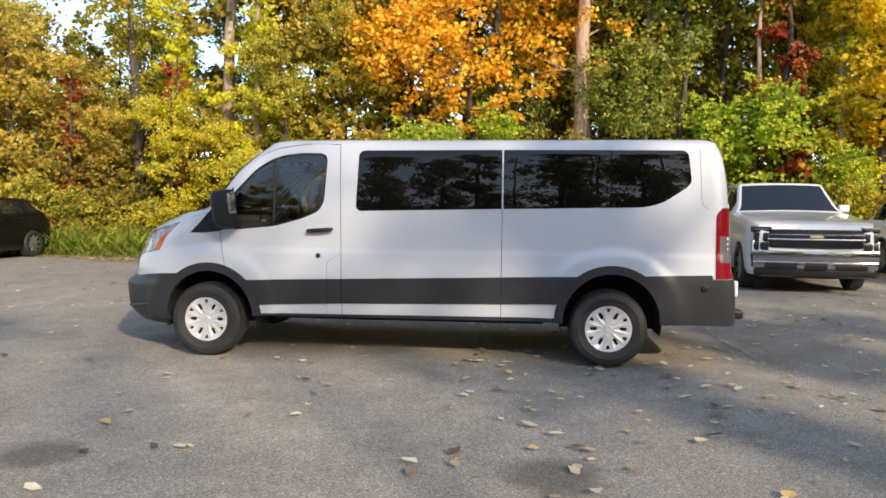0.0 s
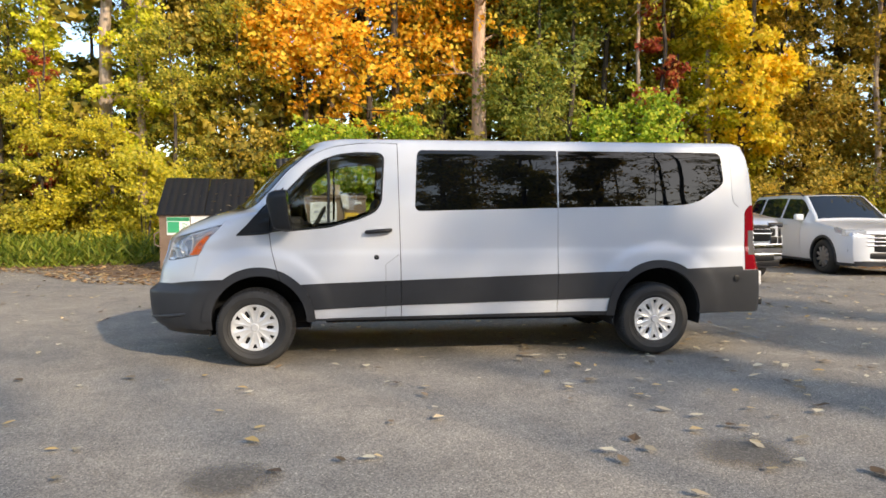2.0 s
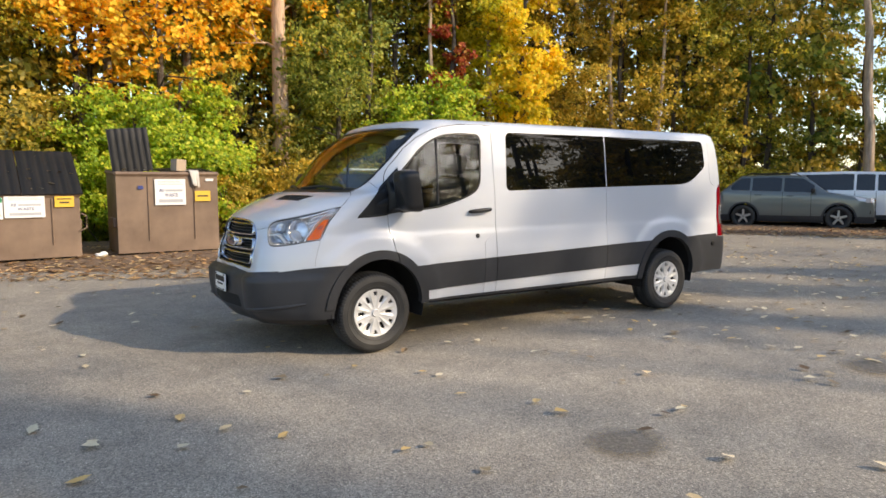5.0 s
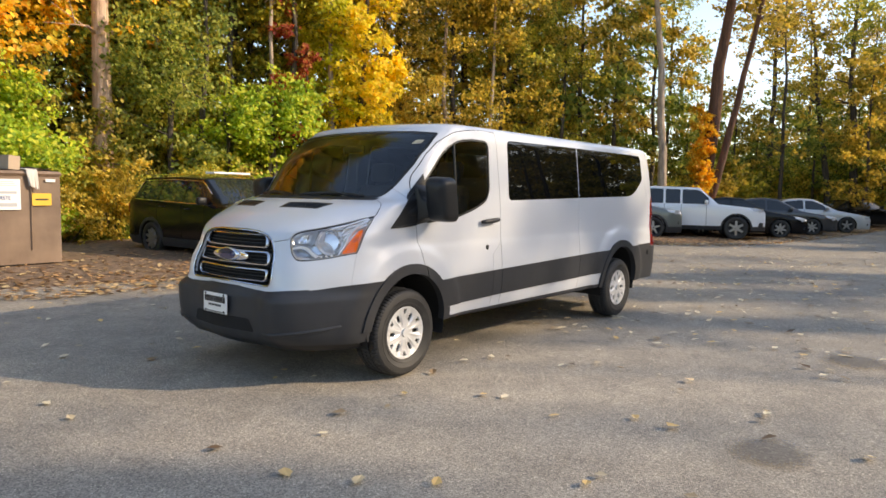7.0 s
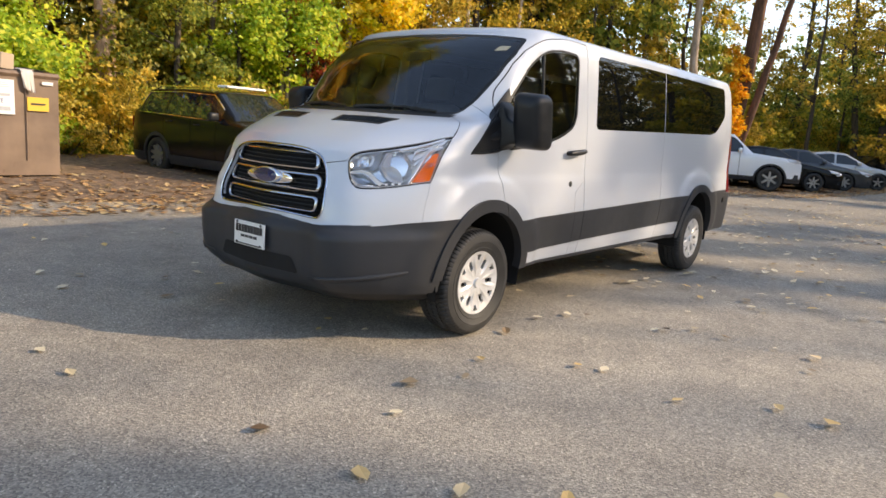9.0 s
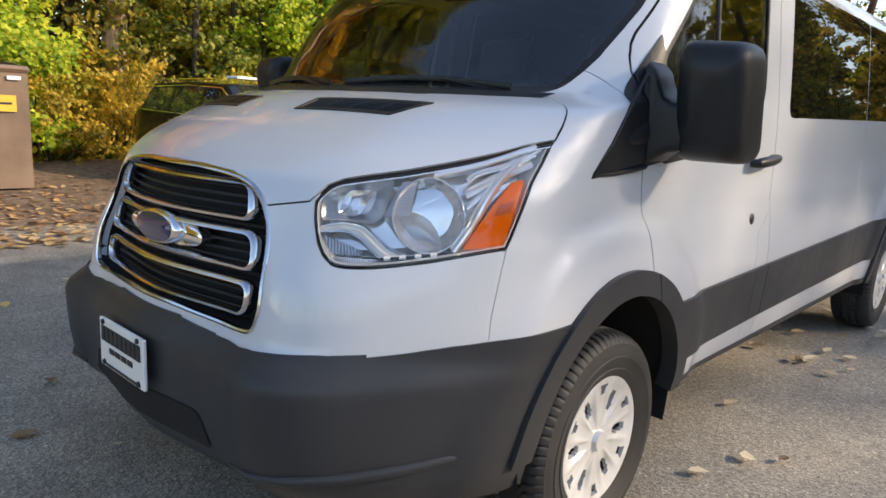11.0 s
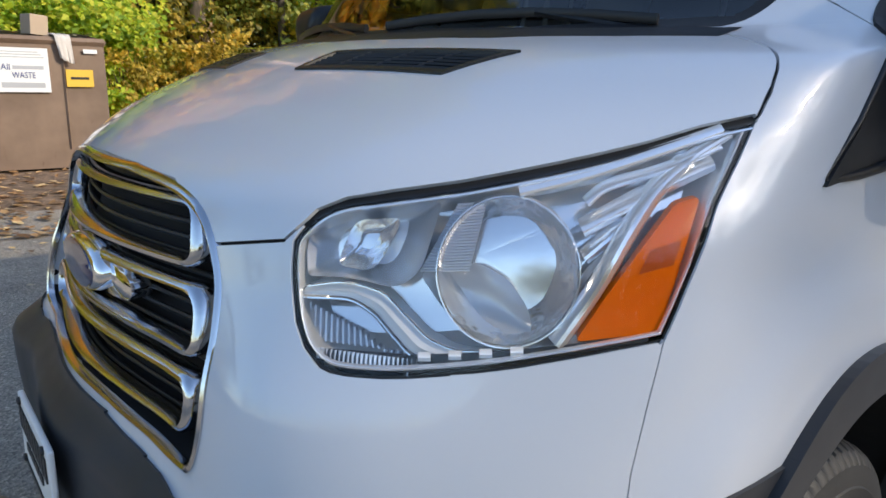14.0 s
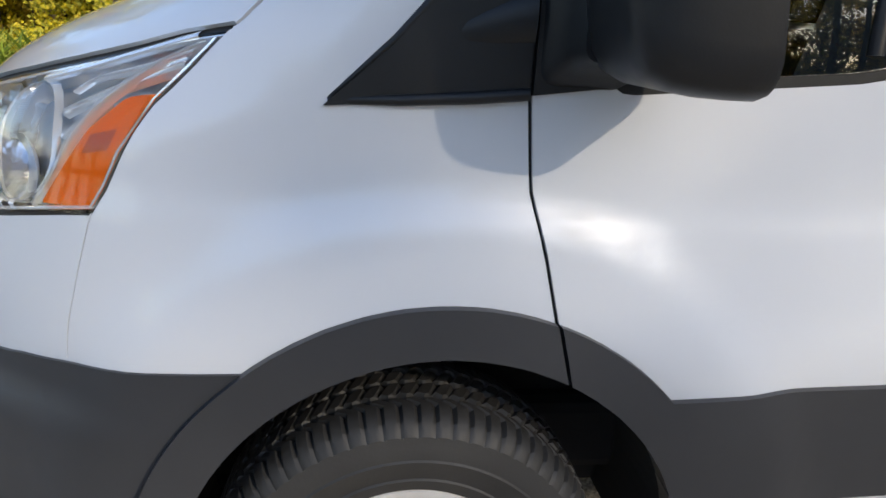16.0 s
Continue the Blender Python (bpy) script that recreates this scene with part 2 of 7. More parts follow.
def lathe(bm, profile, n=48, axis="y", at=(0, 0, 0)):
    """Turns (radius, along) points round an axis."""
    rings = []
    for r, d in profile:
        ring = []
        for i in range(n):
            a = 2 * math.pi * i / n
            c, s = r * math.cos(a), r * math.sin(a)
            ring.append({"y": (at[0] + c, at[1] + d, at[2] + s), "z": (at[0] + c, at[1] + s, at[2] + d), "x": (at[0] + d, at[1] + c, at[2] + s)}[axis])
        rings.append(ring)
    return add_rings(bm, rings, cap=False)


def add_tube(bm, pts, radius, n=8, flat=1.0):
    """A tube along points; radius is one number or one for each point."""
    pts = [Vector(p) for p in pts]
    rs = radius if isinstance(radius, (list, tuple)) else [radius] * len(pts)
    rings = []
    up = Vector((0, 0, 1))
    for i, p in enumerate(pts):
        d = (pts[min(i + 1, len(pts) - 1)] - pts[max(i - 1, 0)]).normalized()
        side = d.cross(up if abs(d.z) < 0.95 else Vector((1, 0, 0))).normalized()
        top = side.cross(d)
        rings.append([p + rs[i] * (math.cos(2 * math.pi * k / n) * side + flat * math.sin(2 * math.pi * k / n) * top) for k in range(n)])
    return add_rings(bm, rings)


def spline(knots, x):
    """A smooth curve through (x, y) knots (monotone cubic)."""
    if x <= knots[0][0]:
        return knots[0][1]
    if x >= knots[-1][0]:
        return knots[-1][1]
    xs, ys = [k[0] for k in knots], [k[1] for k in knots]
    i = max(j for j in range(len(xs) - 1) if xs[j] <= x)
    d = [(ys[j + 1] - ys[j]) / (xs[j + 1] - xs[j]) for j in range(len(xs) - 1)]

    def slope(j):
        if j == 0:
            return d[0]
        if j == len(xs) - 1:
            return d[-1]
        return 0.0 if d[j - 1] * d[j] <= 0 else 2 * d[j - 1] * d[j] / (d[j - 1] + d[j])

    h = xs[i + 1] - xs[i]
    t = (x - xs[i]) / h
    return (2 * t**3 - 3 * t**2 + 1) * ys[i] + (t**3 - 2 * t**2 + t) * h * slope(i) + (3 * t**2 - 2 * t**3) * ys[i + 1] + (t**3 - t**2) * h * slope(i + 1)


def rounded(poly, radius, seg=5):
    """A polygon with its corners rounded; radius is one number or one for each corner."""
    out = []
    n = len(poly)
    rs = radius if isinstance(radius, (list, tuple)) else [radius] * n
    for i in range(n):
        p, a, b = Vector(poly[i]), Vector(poly[i - 1]), Vector(poly[(i + 1) % n])
        if rs[i] <= 0:
            out.append(tuple(p))
            continue
        u, w = (a - p), (b - p)
        r = min(rs[i], 0.48 * u.length, 0.48 * w.length)
        p0, p1 = p + u.normalized() * r, p + w.normalized() * r
        for k in range(seg + 1):
            t = k / seg
            out.append(tuple((1 - t) ** 2 * p0 + 2 * t * (1 - t) * p + t * t * p1))
    return out


def inside(poly, x, y):
    hit = False
    for (x1, y1), (x2, y2) in zip(poly, poly[1:] + poly[:1]):
        if (y1 > y) != (y2 > y) and x < (x2 - x1) * (y - y1) / (y2 - y1) + x1:
            hit = not hit
    return hit


def grown(poly, d):
    """A polygon pushed outwards by d (inwards when negative)."""
    area = sum(x1 * y2 - x2 * y1 for (x1, y1), (x2, y2) in zip(poly, poly[1:] + poly[:1]))
    s = 1 if area > 0 else -1
    out = []
    n = len(poly)
    for i in range(n):
        a, p, b = Vector(poly[i - 1]), Vector(poly[i]), Vector(poly[(i + 1) % n])
        e1, e2 = (p - a).normalized(), (b - p).normalized()
        n1, n2 = Vector((e1.y, -e1.x)) * s, Vector((e2.y, -e2.x)) * s
        m = n1 + n2
        m = m / max(m.dot(n1), 0.35) if m.length > 1e-6 else n1
        out.append(tuple(p + m * d))
    return out


# ---- ground ----
def sheet(name, x0, x1, y0, y1, step, height, material):
    bm = bmesh.new()
    nx, ny = round((x1 - x0) / step), round((y1 - y0) / step)
    grid = [[bm.verts.new((x0 + i * step, y0 + j * step, height(x0 + i * step, y0 + j * step))) for j in range(ny + 1)] for i in range(nx + 1)]
    for i in range(nx):
        for j in range(ny):
            bm.faces.new((grid[i][j], grid[i + 1][j], grid[i + 1][j + 1], grid[i][j + 1]))
    return part(name, bm, material, smooth=60)


def edge_y(x):
    """Where the paved lot ends and the leaf-strewn verge begins."""
    return spline([(-40, 13), (-12, 12), (-7, 10.8), (-4.6, 8.7), (-3.2, 7.6), (-1.5, 6.9), (1, 6.1), (4, 5.4), (5.6, 5.8), (7, 8.3), (9, 9.4), (12, 9.2), (14.5, 7.0), (17, 3.6), (22, 2.3), (35, 1.6), (60, -1)], x) + 0.35 * noise.noise((x * 0.6, 3.1, 0))


def soil_height(x, y):
    d = y - edge_y(x)
    if d < -0.6:
        return -0.06
    return -0.03 + 0.055 * min(max((d + 0.6) / 0.9, 0), 1) + 0.032 * max(0, d - 0.3) ** 0.6 + 0.02 * noise.noise((x * 1.3, y * 1.3, 0.5))


tagged(sheet("ground", -300, 300, -300, 300, 12.0, lambda x, y: -0.09, M_SOIL), "flat soil ground reaching to the horizon", "ground", kind="structure")
tagged(sheet("road", -46, 62, -40, 14, 1.0, lambda x, y: 0.012 * noise.noise((x * 0.15, y * 0.15, 7)) - 0.006, M_ASPHALT), "worn grey asphalt of a parking lot", "parking lot", kind="structure")
tagged(sheet("verge", -46, 62, -4, 34, 0.5, soil_height, M_SOIL), "brown leaf-covered soil verge along the woods", "verge", kind="structure")



def faded(k, fac, lo, hi):
    """Lets a thin stain fade out where fac falls from hi to lo."""
    r = k.n.new("ShaderNodeMapRange")
    r.inputs["From Min"].default_value, r.inputs["From Max"].default_value = lo, hi
    r.inputs["To Max"].default_value = 0.7
    k.l.new(fac, r.inputs["Value"])
    k.l.new(r.outputs["Result"], k.b.inputs["Alpha"])


def blotch(name, x, y, rx, ry, label, seed):
    b = bmesh.new()
    b.faces.new([b.verts.new((1.5 * rx * math.cos(2 * math.pi * i / 40), 1.5 * ry * math.sin(2 * math.pi * i / 40), 0)) for i in range(40)])
    k = Mat("oily_asphalt", (0.08, 0.075, 0.07), 0.6)
    k.color(k.ramp(k.voronoi(95)["Color"], (0.0, (0.06, 0.058, 0.053)), (0.6, (0.15, 0.143, 0.132)), (1.0, (0.3, 0.28, 0.25))))
    mp = k.n.new("ShaderNodeMapping")
    mp.inputs["Scale"].default_value = (1 / rx, 1 / ry, 1)
    k.l.new(k.coords(), mp.inputs["Vector"])
    ln = k.n.new("ShaderNodeVectorMath")
    ln.operation = "LENGTH"
    k.l.new(mp.outputs["Vector"], ln.inputs[0])
    ad = k.n.new("ShaderNodeMath")
    ad.operation = "MULTIPLY_ADD"
    k.l.new(k.noise(5 + seed, 5), ad.inputs[0])
    ad.inputs[1].default_value = 0.9
    k.l.new(ln.outputs["Value"], ad.inputs[2])
    faded(k, ad.outputs[0], 1.65, 1.1)
    ob = tagged(part(name, b, k.m), label, "stain", kind="structure")
    ob.location = (x, y, 0.011)
    ob.visible_shadow = False
    return ob


blotch("oil_stain", 3.13, -3.59, 0.27, 0.24, "dark oily stain on the asphalt", 1.0)
blotch("oil_stain", 0.22, -3.62, 0.24, 0.2, "dark oily stain on the asphalt", 4.0)
k = Mat("faded_line_paint", (0.42, 0.41, 0.38), 0.8)
faded(k, k.noise(9, 7, 0.7), 0.42, 0.62)
b = bmesh.new()
line = [(5.15, 3.2), (5.17, 1.27), (5.25, -0.5)]
add_rings(b, [[(x - 0.03, y, 0.012), (x + 0.03, y, 0.012)] for x, y in line], closed=False)
tagged(part("parking_line", b, k.m), "faded white parking line on asphalt", "line", kind="structure")
# ---- the van: skin ----
ZF = [(0.30, -0.93), (0.42, -1.012), (0.62, -1.026), (0.665, -1.026), (0.73, -0.98), (0.80, -0.972), (1.0, -0.947), (1.08, -0.935), (1.14, -0.91), (1.2, -0.84), (1.26, -0.735), (1.31, -0.62), (1.36, -0.49), (1.42, -0.285), (1.57, -0.125), (1.76, 0.06), (1.94, 0.30), (2.0, 0.41)]
ZA = [(0.3, 0.40), (0.7, 0.40), (1.0, 0.40), (1.1, 0.40), (1.18, 0.42), (1.275, 0.38), (1.31, 0.34), (1.36, 0.29), (1.42, 0.33), (1.57, 0.28), (1.76, 0.215), (1.94, 0.18), (2.06, 0.16)]
ZB = [(0.3, 0.42), (0.7, 0.44), (1.0, 0.42), (1.12, 0.44), (1.2, 0.48), (1.275, 0.42), (1.42, 0.33), (1.6, 0.32), (1.94, 0.3)]
ZW = [(0.30, 0.90), (0.40, 0.925), (0.50, 0.945), (0.70, 0.962), (0.80, 0.967), (0.90, 0.961), (1.0, 0.953), (1.055, 0.944), (1.2, 0.9425), (1.3, 0.9395), (1.4, 0.9345), (1.5, 0.9265), (1.6, 0.9172), (1.7, 0.907), (1.8, 0.896), (1.9, 0.8842), (1.95, 0.8765), (2.0, 0.862)]
ZR = [(0.30, 4.80), (0.42, 4.90), (0.78, 4.88), (0.9, 4.85), (1.64, 4.81), (1.9, 4.77), (2.0, 4.73)]
# the nose is fuller than its plain curve beside the grille and along the bumper's corners
FILL_Z = [(0.30, 0.10), (0.45, 0.13), (0.66, 0.13), (0.74, 0.092), (0.88, 0.078), (0.97, 0.045), (1.04, 0.022), (1.12, 0.016), (1.2, 0.032), (1.28, 0.022), (1.36, 0.0)]
FILL_Y = [(0.18, 0.0), (0.3, 0.1), (0.41, 0.38), (0.5, 0.75), (0.58, 0.98), (0.62, 1.0), (0.7, 0.9), (0.78, 0.62), (0.87, 0.28), (0.95, 0.0)]
AXLES = (0.0, 3.77)
HUB_Z = 0.352
ARCH_F, ARCH_R = (0.04, 0.40), (3.79, 0.42)


def fill(y, z):
    return spline(FILL_Z, z) * spline(FILL_Y, abs(y))


def skin_row(z, rise=None):
    """Half of the van's outline at a height: from the nose's middle round the corner, along the side to the tail's middle."""
    xf, a, b, w, xr = (spline(t, z) for t in (ZF, ZA, ZB, ZW, ZR))
    top = z
    if rise is not None:
        if rise <= 1:
            f = rise * math.pi / 2
            top, w, xf, xr = 2.0 + 0.066 * math.sin(f), w - 0.13 * (1 - math.cos(f)), xf + 0.22 * (1 - math.cos(f)), xr - 0.12 * (1 - math.cos(f))
        else:
            f = rise - 1
            top, w, xf, xr = 2.066 + 0.026 * (1 - (1 - f) ** 2), 0.732 * (1 - f) + 0.02, xf + 0.22 + 0.7 * f, xr - 0.12 - 0.4 * f
    dense = []
    for i in range(241):
        th = math.pi / 2 * i / 240
        t = math.sin(th) ** (1 / 3)
        if i:
            t0 = dense[-1][2]
            if t - t0 > 0.02:
                for q in range(1, 12):
                    tt = t0 + (t - t0) * q / 12
                    dense.append((xf + a * (tt * tt + 0.002) ** 0.925 + b * (1 - max(0, 1 - tt**6) ** (1 / 6)) - fill(w * tt, z), w * tt, tt))
        dense.append((xf + a * (t * t + 0.002) ** 0.925 + b * (1 - math.cos(th) ** (1 / 3)) - fill(w * t, z), w * t, t))
    xy = np.array([d[:2] for d in dense])
    ln = np.r_[0, np.cumsum(np.hypot(*np.diff(xy, axis=0).T))]
    s = np.linspace(0, ln[-1], 52)
    out = [(float(np.interp(q, ln, xy[:, 0])), float(np.interp(q, ln, xy[:, 1]))) for q in s]
    xs, xe = out[-1][0], xr - 0.15
    out += [(float(np.interp(i / 130, (0, 0.27, 0.6, 0.95, 1), (xs, xs + 0.9, 3.0, 4.4, xe))), w) for i in range(1, 131)]
    out += [(xe + 0.15 * math.sin(q * math.pi / 16) ** 0.75, w - 0.15 * (1 - math.cos(q * math.pi / 16)) ** 1.2 * min(1, w / 0.3)) for q in range(1, 9)]
    x1, y1 = out[-1]
    out += [(x1 + 0.02 * math.sin(q * math.pi / 12), y1 * (1 - q / 6)) for q in range(1, 7)]
    pts = []
    for x, y in out:
        swell = 0.0
        for xa, za in (ARCH_F, ARCH_R):
            r = math.hypot(x - xa, top - za)
            q, k = min(max((0.695 - r) / 0.1, 0), 1), min(max((0.76 - r) / 0.3, 0), 1)
            swell = max(swell, 0.017 * q * q * (3 - 2 * q) + 0.008 * k * k * (3 - 2 * k))
        if y > 0.6 * w:
            y += swell * min(1, (y / w - 0.6) / 0.3)
        pts.append(Vector((x, -y, top)))
    return pts


def make_skin():
    zs = [0.30 + 0.02 * i for i in range(42)] + [1.13 + 0.011 * i for i in range(29)] + [1.45 + 0.0344 * i for i in range(17)]
    rows = [skin_row(z) for z in zs[:-1]] + [skin_row(2.0, r) for r in (0, 0.2, 0.4, 0.6, 0.8, 1.0, 1.2, 1.45, 1.7, 1.9, 1.98)]
    bm = bmesh.new()
    add_rings(bm, rows, closed=False)
    bmesh.ops.recalc_face_normals(bm, faces=bm.faces)
    if sum(f.normal.y for f in bm.faces) > 0:
        bmesh.ops.reverse_faces(bm, faces=bm.faces)
    bm.normal_update()
    return bm


# ---- the van: panels cut out of the skin ----
R2 = math.sqrt(0.5)
VIEWS = {
    "side": (lambda p: (p.x, p.z), lambda a: Vector((a[0], 0, a[1])), lambda c, n: n.y < -0.12 and c.y < -0.6),
    "diag": (lambda p: ((p.x - p.y) * R2, p.z), lambda a: Vector((a[0] * R2, -a[0] * R2, a[1])), lambda c, n: c.x < 0.05 and c.y < -0.3 and n.x + n.y < -0.2),
    "front": (lambda p: (p.y, p.z), lambda a: Vector((0, a[0], a[1])), lambda c, n: c.x < 0.95 and n.x < 0.03),
    "lid": (lambda p: (p.x, p.y), lambda a: Vector((a[0], a[1], 0)), lambda c, n: 1.04 < c.z < 1.46 and c.x < 0.1 and n.z > -0.15),
    "top": (lambda p: (p.x, p.y), lambda a: Vector((a[0], a[1], 0)), lambda c, n: n.z > 0.3),
}


def cut(bm, view, poly):
    """Cuts the skin along a closed outline that is drawn in one of the views."""
    flat, deep, ok = VIEWS[view]
    xs, ys = [p[0] for p in poly], [p[1] for p in poly]
    box2 = (min(xs) - 0.02, min(ys) - 0.02, max(xs) + 0.02, max(ys) + 0.02)
    cand = set()
    for f in bm.faces:
        c = f.calc_center_median()
        q = flat(c)
        if box2[0] - 0.1 < q[0] < box2[2] + 0.1 and box2[1] - 0.1 < q[1] < box2[3] + 0.1 and ok(c, f.normal):
            cand.add(f)
    for p, q in zip(poly, poly[1:] + poly[:1]):
        lo = (min(p[0], q[0]) - 1e-4, min(p[1], q[1]) - 1e-4)
        hi = (max(p[0], q[0]) + 1e-4, max(p[1], q[1]) + 1e-4)
        fs = []
        for f in cand:
            if not f.is_valid:
                continue
            w = [flat(v.co) for v in f.verts]
            if max(a[0] for a in w) > lo[0] and min(a[0] for a in w) < hi[0] and max(a[1] for a in w) > lo[1] and min(a[1] for a in w) < hi[1]:
                fs.append(f)
        if not fs:
            continue
        d = (q[0] - p[0], q[1] - p[1])
        geom = set(fs)
        for f in fs:
            geom.update(f.edges)
            geom.update(f.verts)
        r = bmesh.ops.bisect_plane(bm, geom=list(geom), dist=2e-5, plane_co=deep(p), plane_no=deep((-d[1], d[0])))
        for g in r["geom"]:
            if isinstance(g, bmesh.types.BMFace) and g.is_valid:
                cand.add(g)


def sheet_mesh(name, faces, material, parent, lift=0.0, rim=0.0, both=False, right=False, label="", flip=False):
    """One panel: its faces lifted off the skin, edges turned in by rim. both: the two halves joined; right: the mirrored panel."""
    verts, polys, norms = [], [], []
    for side in ((1, -1) if both else ((-1,) if right else (1,))):
        index = {}

        def at(v, deep):
            key = (v, deep)
            if key not in index:
                n = v.normal
                co = v.co + n * (lift - deep)
                if both and abs(v.co.y) < 0.003:
                    co.y = 0
                index[key] = len(verts)
                verts.append((co.x, co.y * side, co.z))
            return index[key]

        def put(ids, ns):
            if side < 0:
                ids, ns = ids[::-1], ns[::-1]
            if len(set(ids)) < 3:
                return
            polys.append(ids)
            norms.extend((n.x, n.y * side, n.z) for n in ns)

        inset = set(faces)
        for f in faces:
            put([at(v, 0) for v in f.verts], [v.normal.copy() for v in f.verts])
        if rim:
            rid = {}

            def edge_vert(v, deep):
                key = (v, deep)
                if key not in rid:
                    co = v.co + v.normal * (lift - deep)
                    rid[key] = len(verts)
                    verts.append((co.x, co.y * side, co.z))
                return rid[key]

            for f in faces:
                for lp in f.loops:
                    e = lp.edge
                    if sum(1 for g in e.link_faces if g in inset) == 1:
                        if abs(e.verts[0].co.y) < 0.004 and abs(e.verts[1].co.y) < 0.004:
                            continue
                        a, b = lp.vert, lp.link_loop_next.vert
                        n = (b.co - a.co).cross(f.normal)
                        n = n.normalized() if n.length > 1e-9 else f.normal
                        put([edge_vert(b, 0), edge_vert(a, 0), edge_vert(a, rim), edge_vert(b, rim)], [n] * 4)
    me = bpy.data.meshes.new(name)
    me.from_pydata(verts, [], polys)
    me.materials.append(material)
    me.shade_smooth()
    if len(norms) == len(me.loops):
        me.normals_split_custom_set(norms)
    me.validate()
    ob = new(name, me)
    ob.parent = parent
    if label:
        ob["label"] = label
    return ob


def strip(pts, width):
    """A narrow closed outline along a line of points."""
    half = width / 2
    a, b = [], []
    for i, p in enumerate(pts):
        d = Vector(pts[min(i + 1, len(pts) - 1)]) - Vector(pts[max(i - 1, 0)])
        n = Vector((-d.y, d.x)).normalized() * half
        a.append((p[0] + n.x, p[1] + n.y))
        b.append((p[0] - n.x, p[1] - n.y))
    return a + b[::-1]


def arc(cx, cz, r, a0, a1, n):
    return [(cx + r * math.cos(radians(a0 + (a1 - a0) * i / n)), cz + r * math.sin(radians(a0 + (a1 - a0) * i / n))) for i in range(n + 1)]


def smooth_curve(pts, n):
    return [(spline([(i, p[0]) for i, p in enumerate(pts)], q * (len(pts) - 1) / n), spline([(i, p[1]) for i, p in enumerate(pts)], q * (len(pts) - 1) / n)) for q in range(n + 1)]


LAMP = [(-0.178, 1.100), (-0.178, 1.057), (-0.170, 1.013), (-0.152, 0.974), (-0.123, 0.951), (-0.090, 0.946), (-0.006, 0.952), (0.094, 0.966), (0.180, 0.982), (0.252, 0.995), (0.309, 1.003),
        (0.327, 1.042), (0.346, 1.092), (0.374, 1.165), (0.404, 1.214), (0.436, 1.272), (0.361, 1.257), (0.286, 1.235), (0.216, 1.218), (0.148, 1.203), (0.0495, 1.182), (-0.042, 1.166), (-0.113, 1.153), (-0.144, 1.137), (-0.165, 1.117)]


def chaikin(pts, times):
    """Rounds an open line by cutting its corners; its ends stay."""
    for _ in range(times):
        out = [pts[0]]
        for (ax, az), (bx, bz) in zip(pts, pts[1:]):
            out += [(ax * 0.75 + bx * 0.25, az * 0.75 + bz * 0.25), (ax * 0.25 + bx * 0.75, az * 0.25 + bz * 0.75)]
        pts = out + [pts[-1]]
    return pts


LAMP = LAMP[10:15] + chaikin(LAMP[15:] + LAMP[:11], 2)[:-1]
LAMP_TOP = [(0.436, 1.272), (0.361, 1.257), (0.286, 1.235), (0.216, 1.218), (0.148, 1.203), (0.0495, 1.182), (-0.042, 1.166), (-0.105, 1.153), (-0.144, 1.136), (-0.162, 1.117)]


def band(line, near, far):
    """The strip along an open line between two distances to its right."""
    a, b = [], []
    for i, p in enumerate(line):
        d = Vector(line[min(i + 1, len(line) - 1)]) - Vector(line[max(i - 1, 0)])
        n = Vector((d.y, -d.x)).normalized()
        n = n if n.y > 0 or (abs(n.y) < 0.2 and n.x < 0) else -n
        a.append(tuple(Vector(p) + n * near))
        b.append(tuple(Vector(p) + n * far))
    return a + b[::-1]


GRILLE = [(0.05, 1.163), (-0.15, 1.158), (-0.28, 1.147), (-0.357, 1.126), (-0.4, 1.095), (-0.424, 1.055), (-0.447, 1.0), (-0.463, 0.94), (-0.478, 0.863), (-0.48, 0.818), (-0.468, 0.772), (-0.44, 0.752), (-0.29, 0.757), (-0.115, 0.766), (0.05, 0.768)]
HOOD = [(0.05, 1.170), (-0.15, 1.165), (-0.28, 1.154), (-0.36, 1.118), (-0.405, 1.077), (-0.53, 1.1005), (-0.556, 1.137), (-0.571, 1.156), (-0.622, 1.169), (-0.685, 1.185), (-0.746, 1.206), (-0.785, 1.221), (-0.823, 1.238), (-0.856, 1.261), (-0.889, 1.277), (-1.0, 1.279),
        (-1.0, 1.44), (-0.755, 1.408), (-0.70, 1.400), (-0.4, 1.390), (0.05, 1.398)]
HOOD_SIDE = smooth_curve([(-0.30, -0.93), (-0.278, -0.896), (-0.233, -0.888), (-0.195, -0.872), (-0.166, -0.842), (-0.145, -0.80), (-0.125, -0.75), (-0.10, -0.69)], 18)
HOOD_TOP = [(-1.3, 0.1), (-1.3, -1.05), (-0.30, -1.05)] + HOOD_SIDE + [(0.12, -0.66), (0.12, 0.1)]
SHIELD = rounded([(0.05, 1.402), (-0.4, 1.394), (-0.735, 1.412), (-0.79, 1.53), (-0.832, 1.69), (-0.842, 1.833), (-0.822, 1.965), (-0.6, 1.982), (-0.3, 1.99), (0.05, 1.992)], [0, 0, 0.03, 0, 0, 0, 0.03, 0, 0, 0])
DOOR = [(0.27, 0.385), (0.24, 0.70), (0.215, 0.81), (0.204, 0.866), (0.181, 0.961), (0.153, 1.064), (0.139, 1.2), (0.139, 1.455), (0.142, 1.495), (0.151, 1.535), (0.167, 1.572), (0.192, 1.608), (0.34, 1.775), (0.47, 1.875), (0.58, 1.93), (0.66, 1.962), (0.744, 1.984), (0.944, 2.012), (1.10, 2.018), (1.285, 2.012), (1.31, 0.90), (1.315, 0.385)]
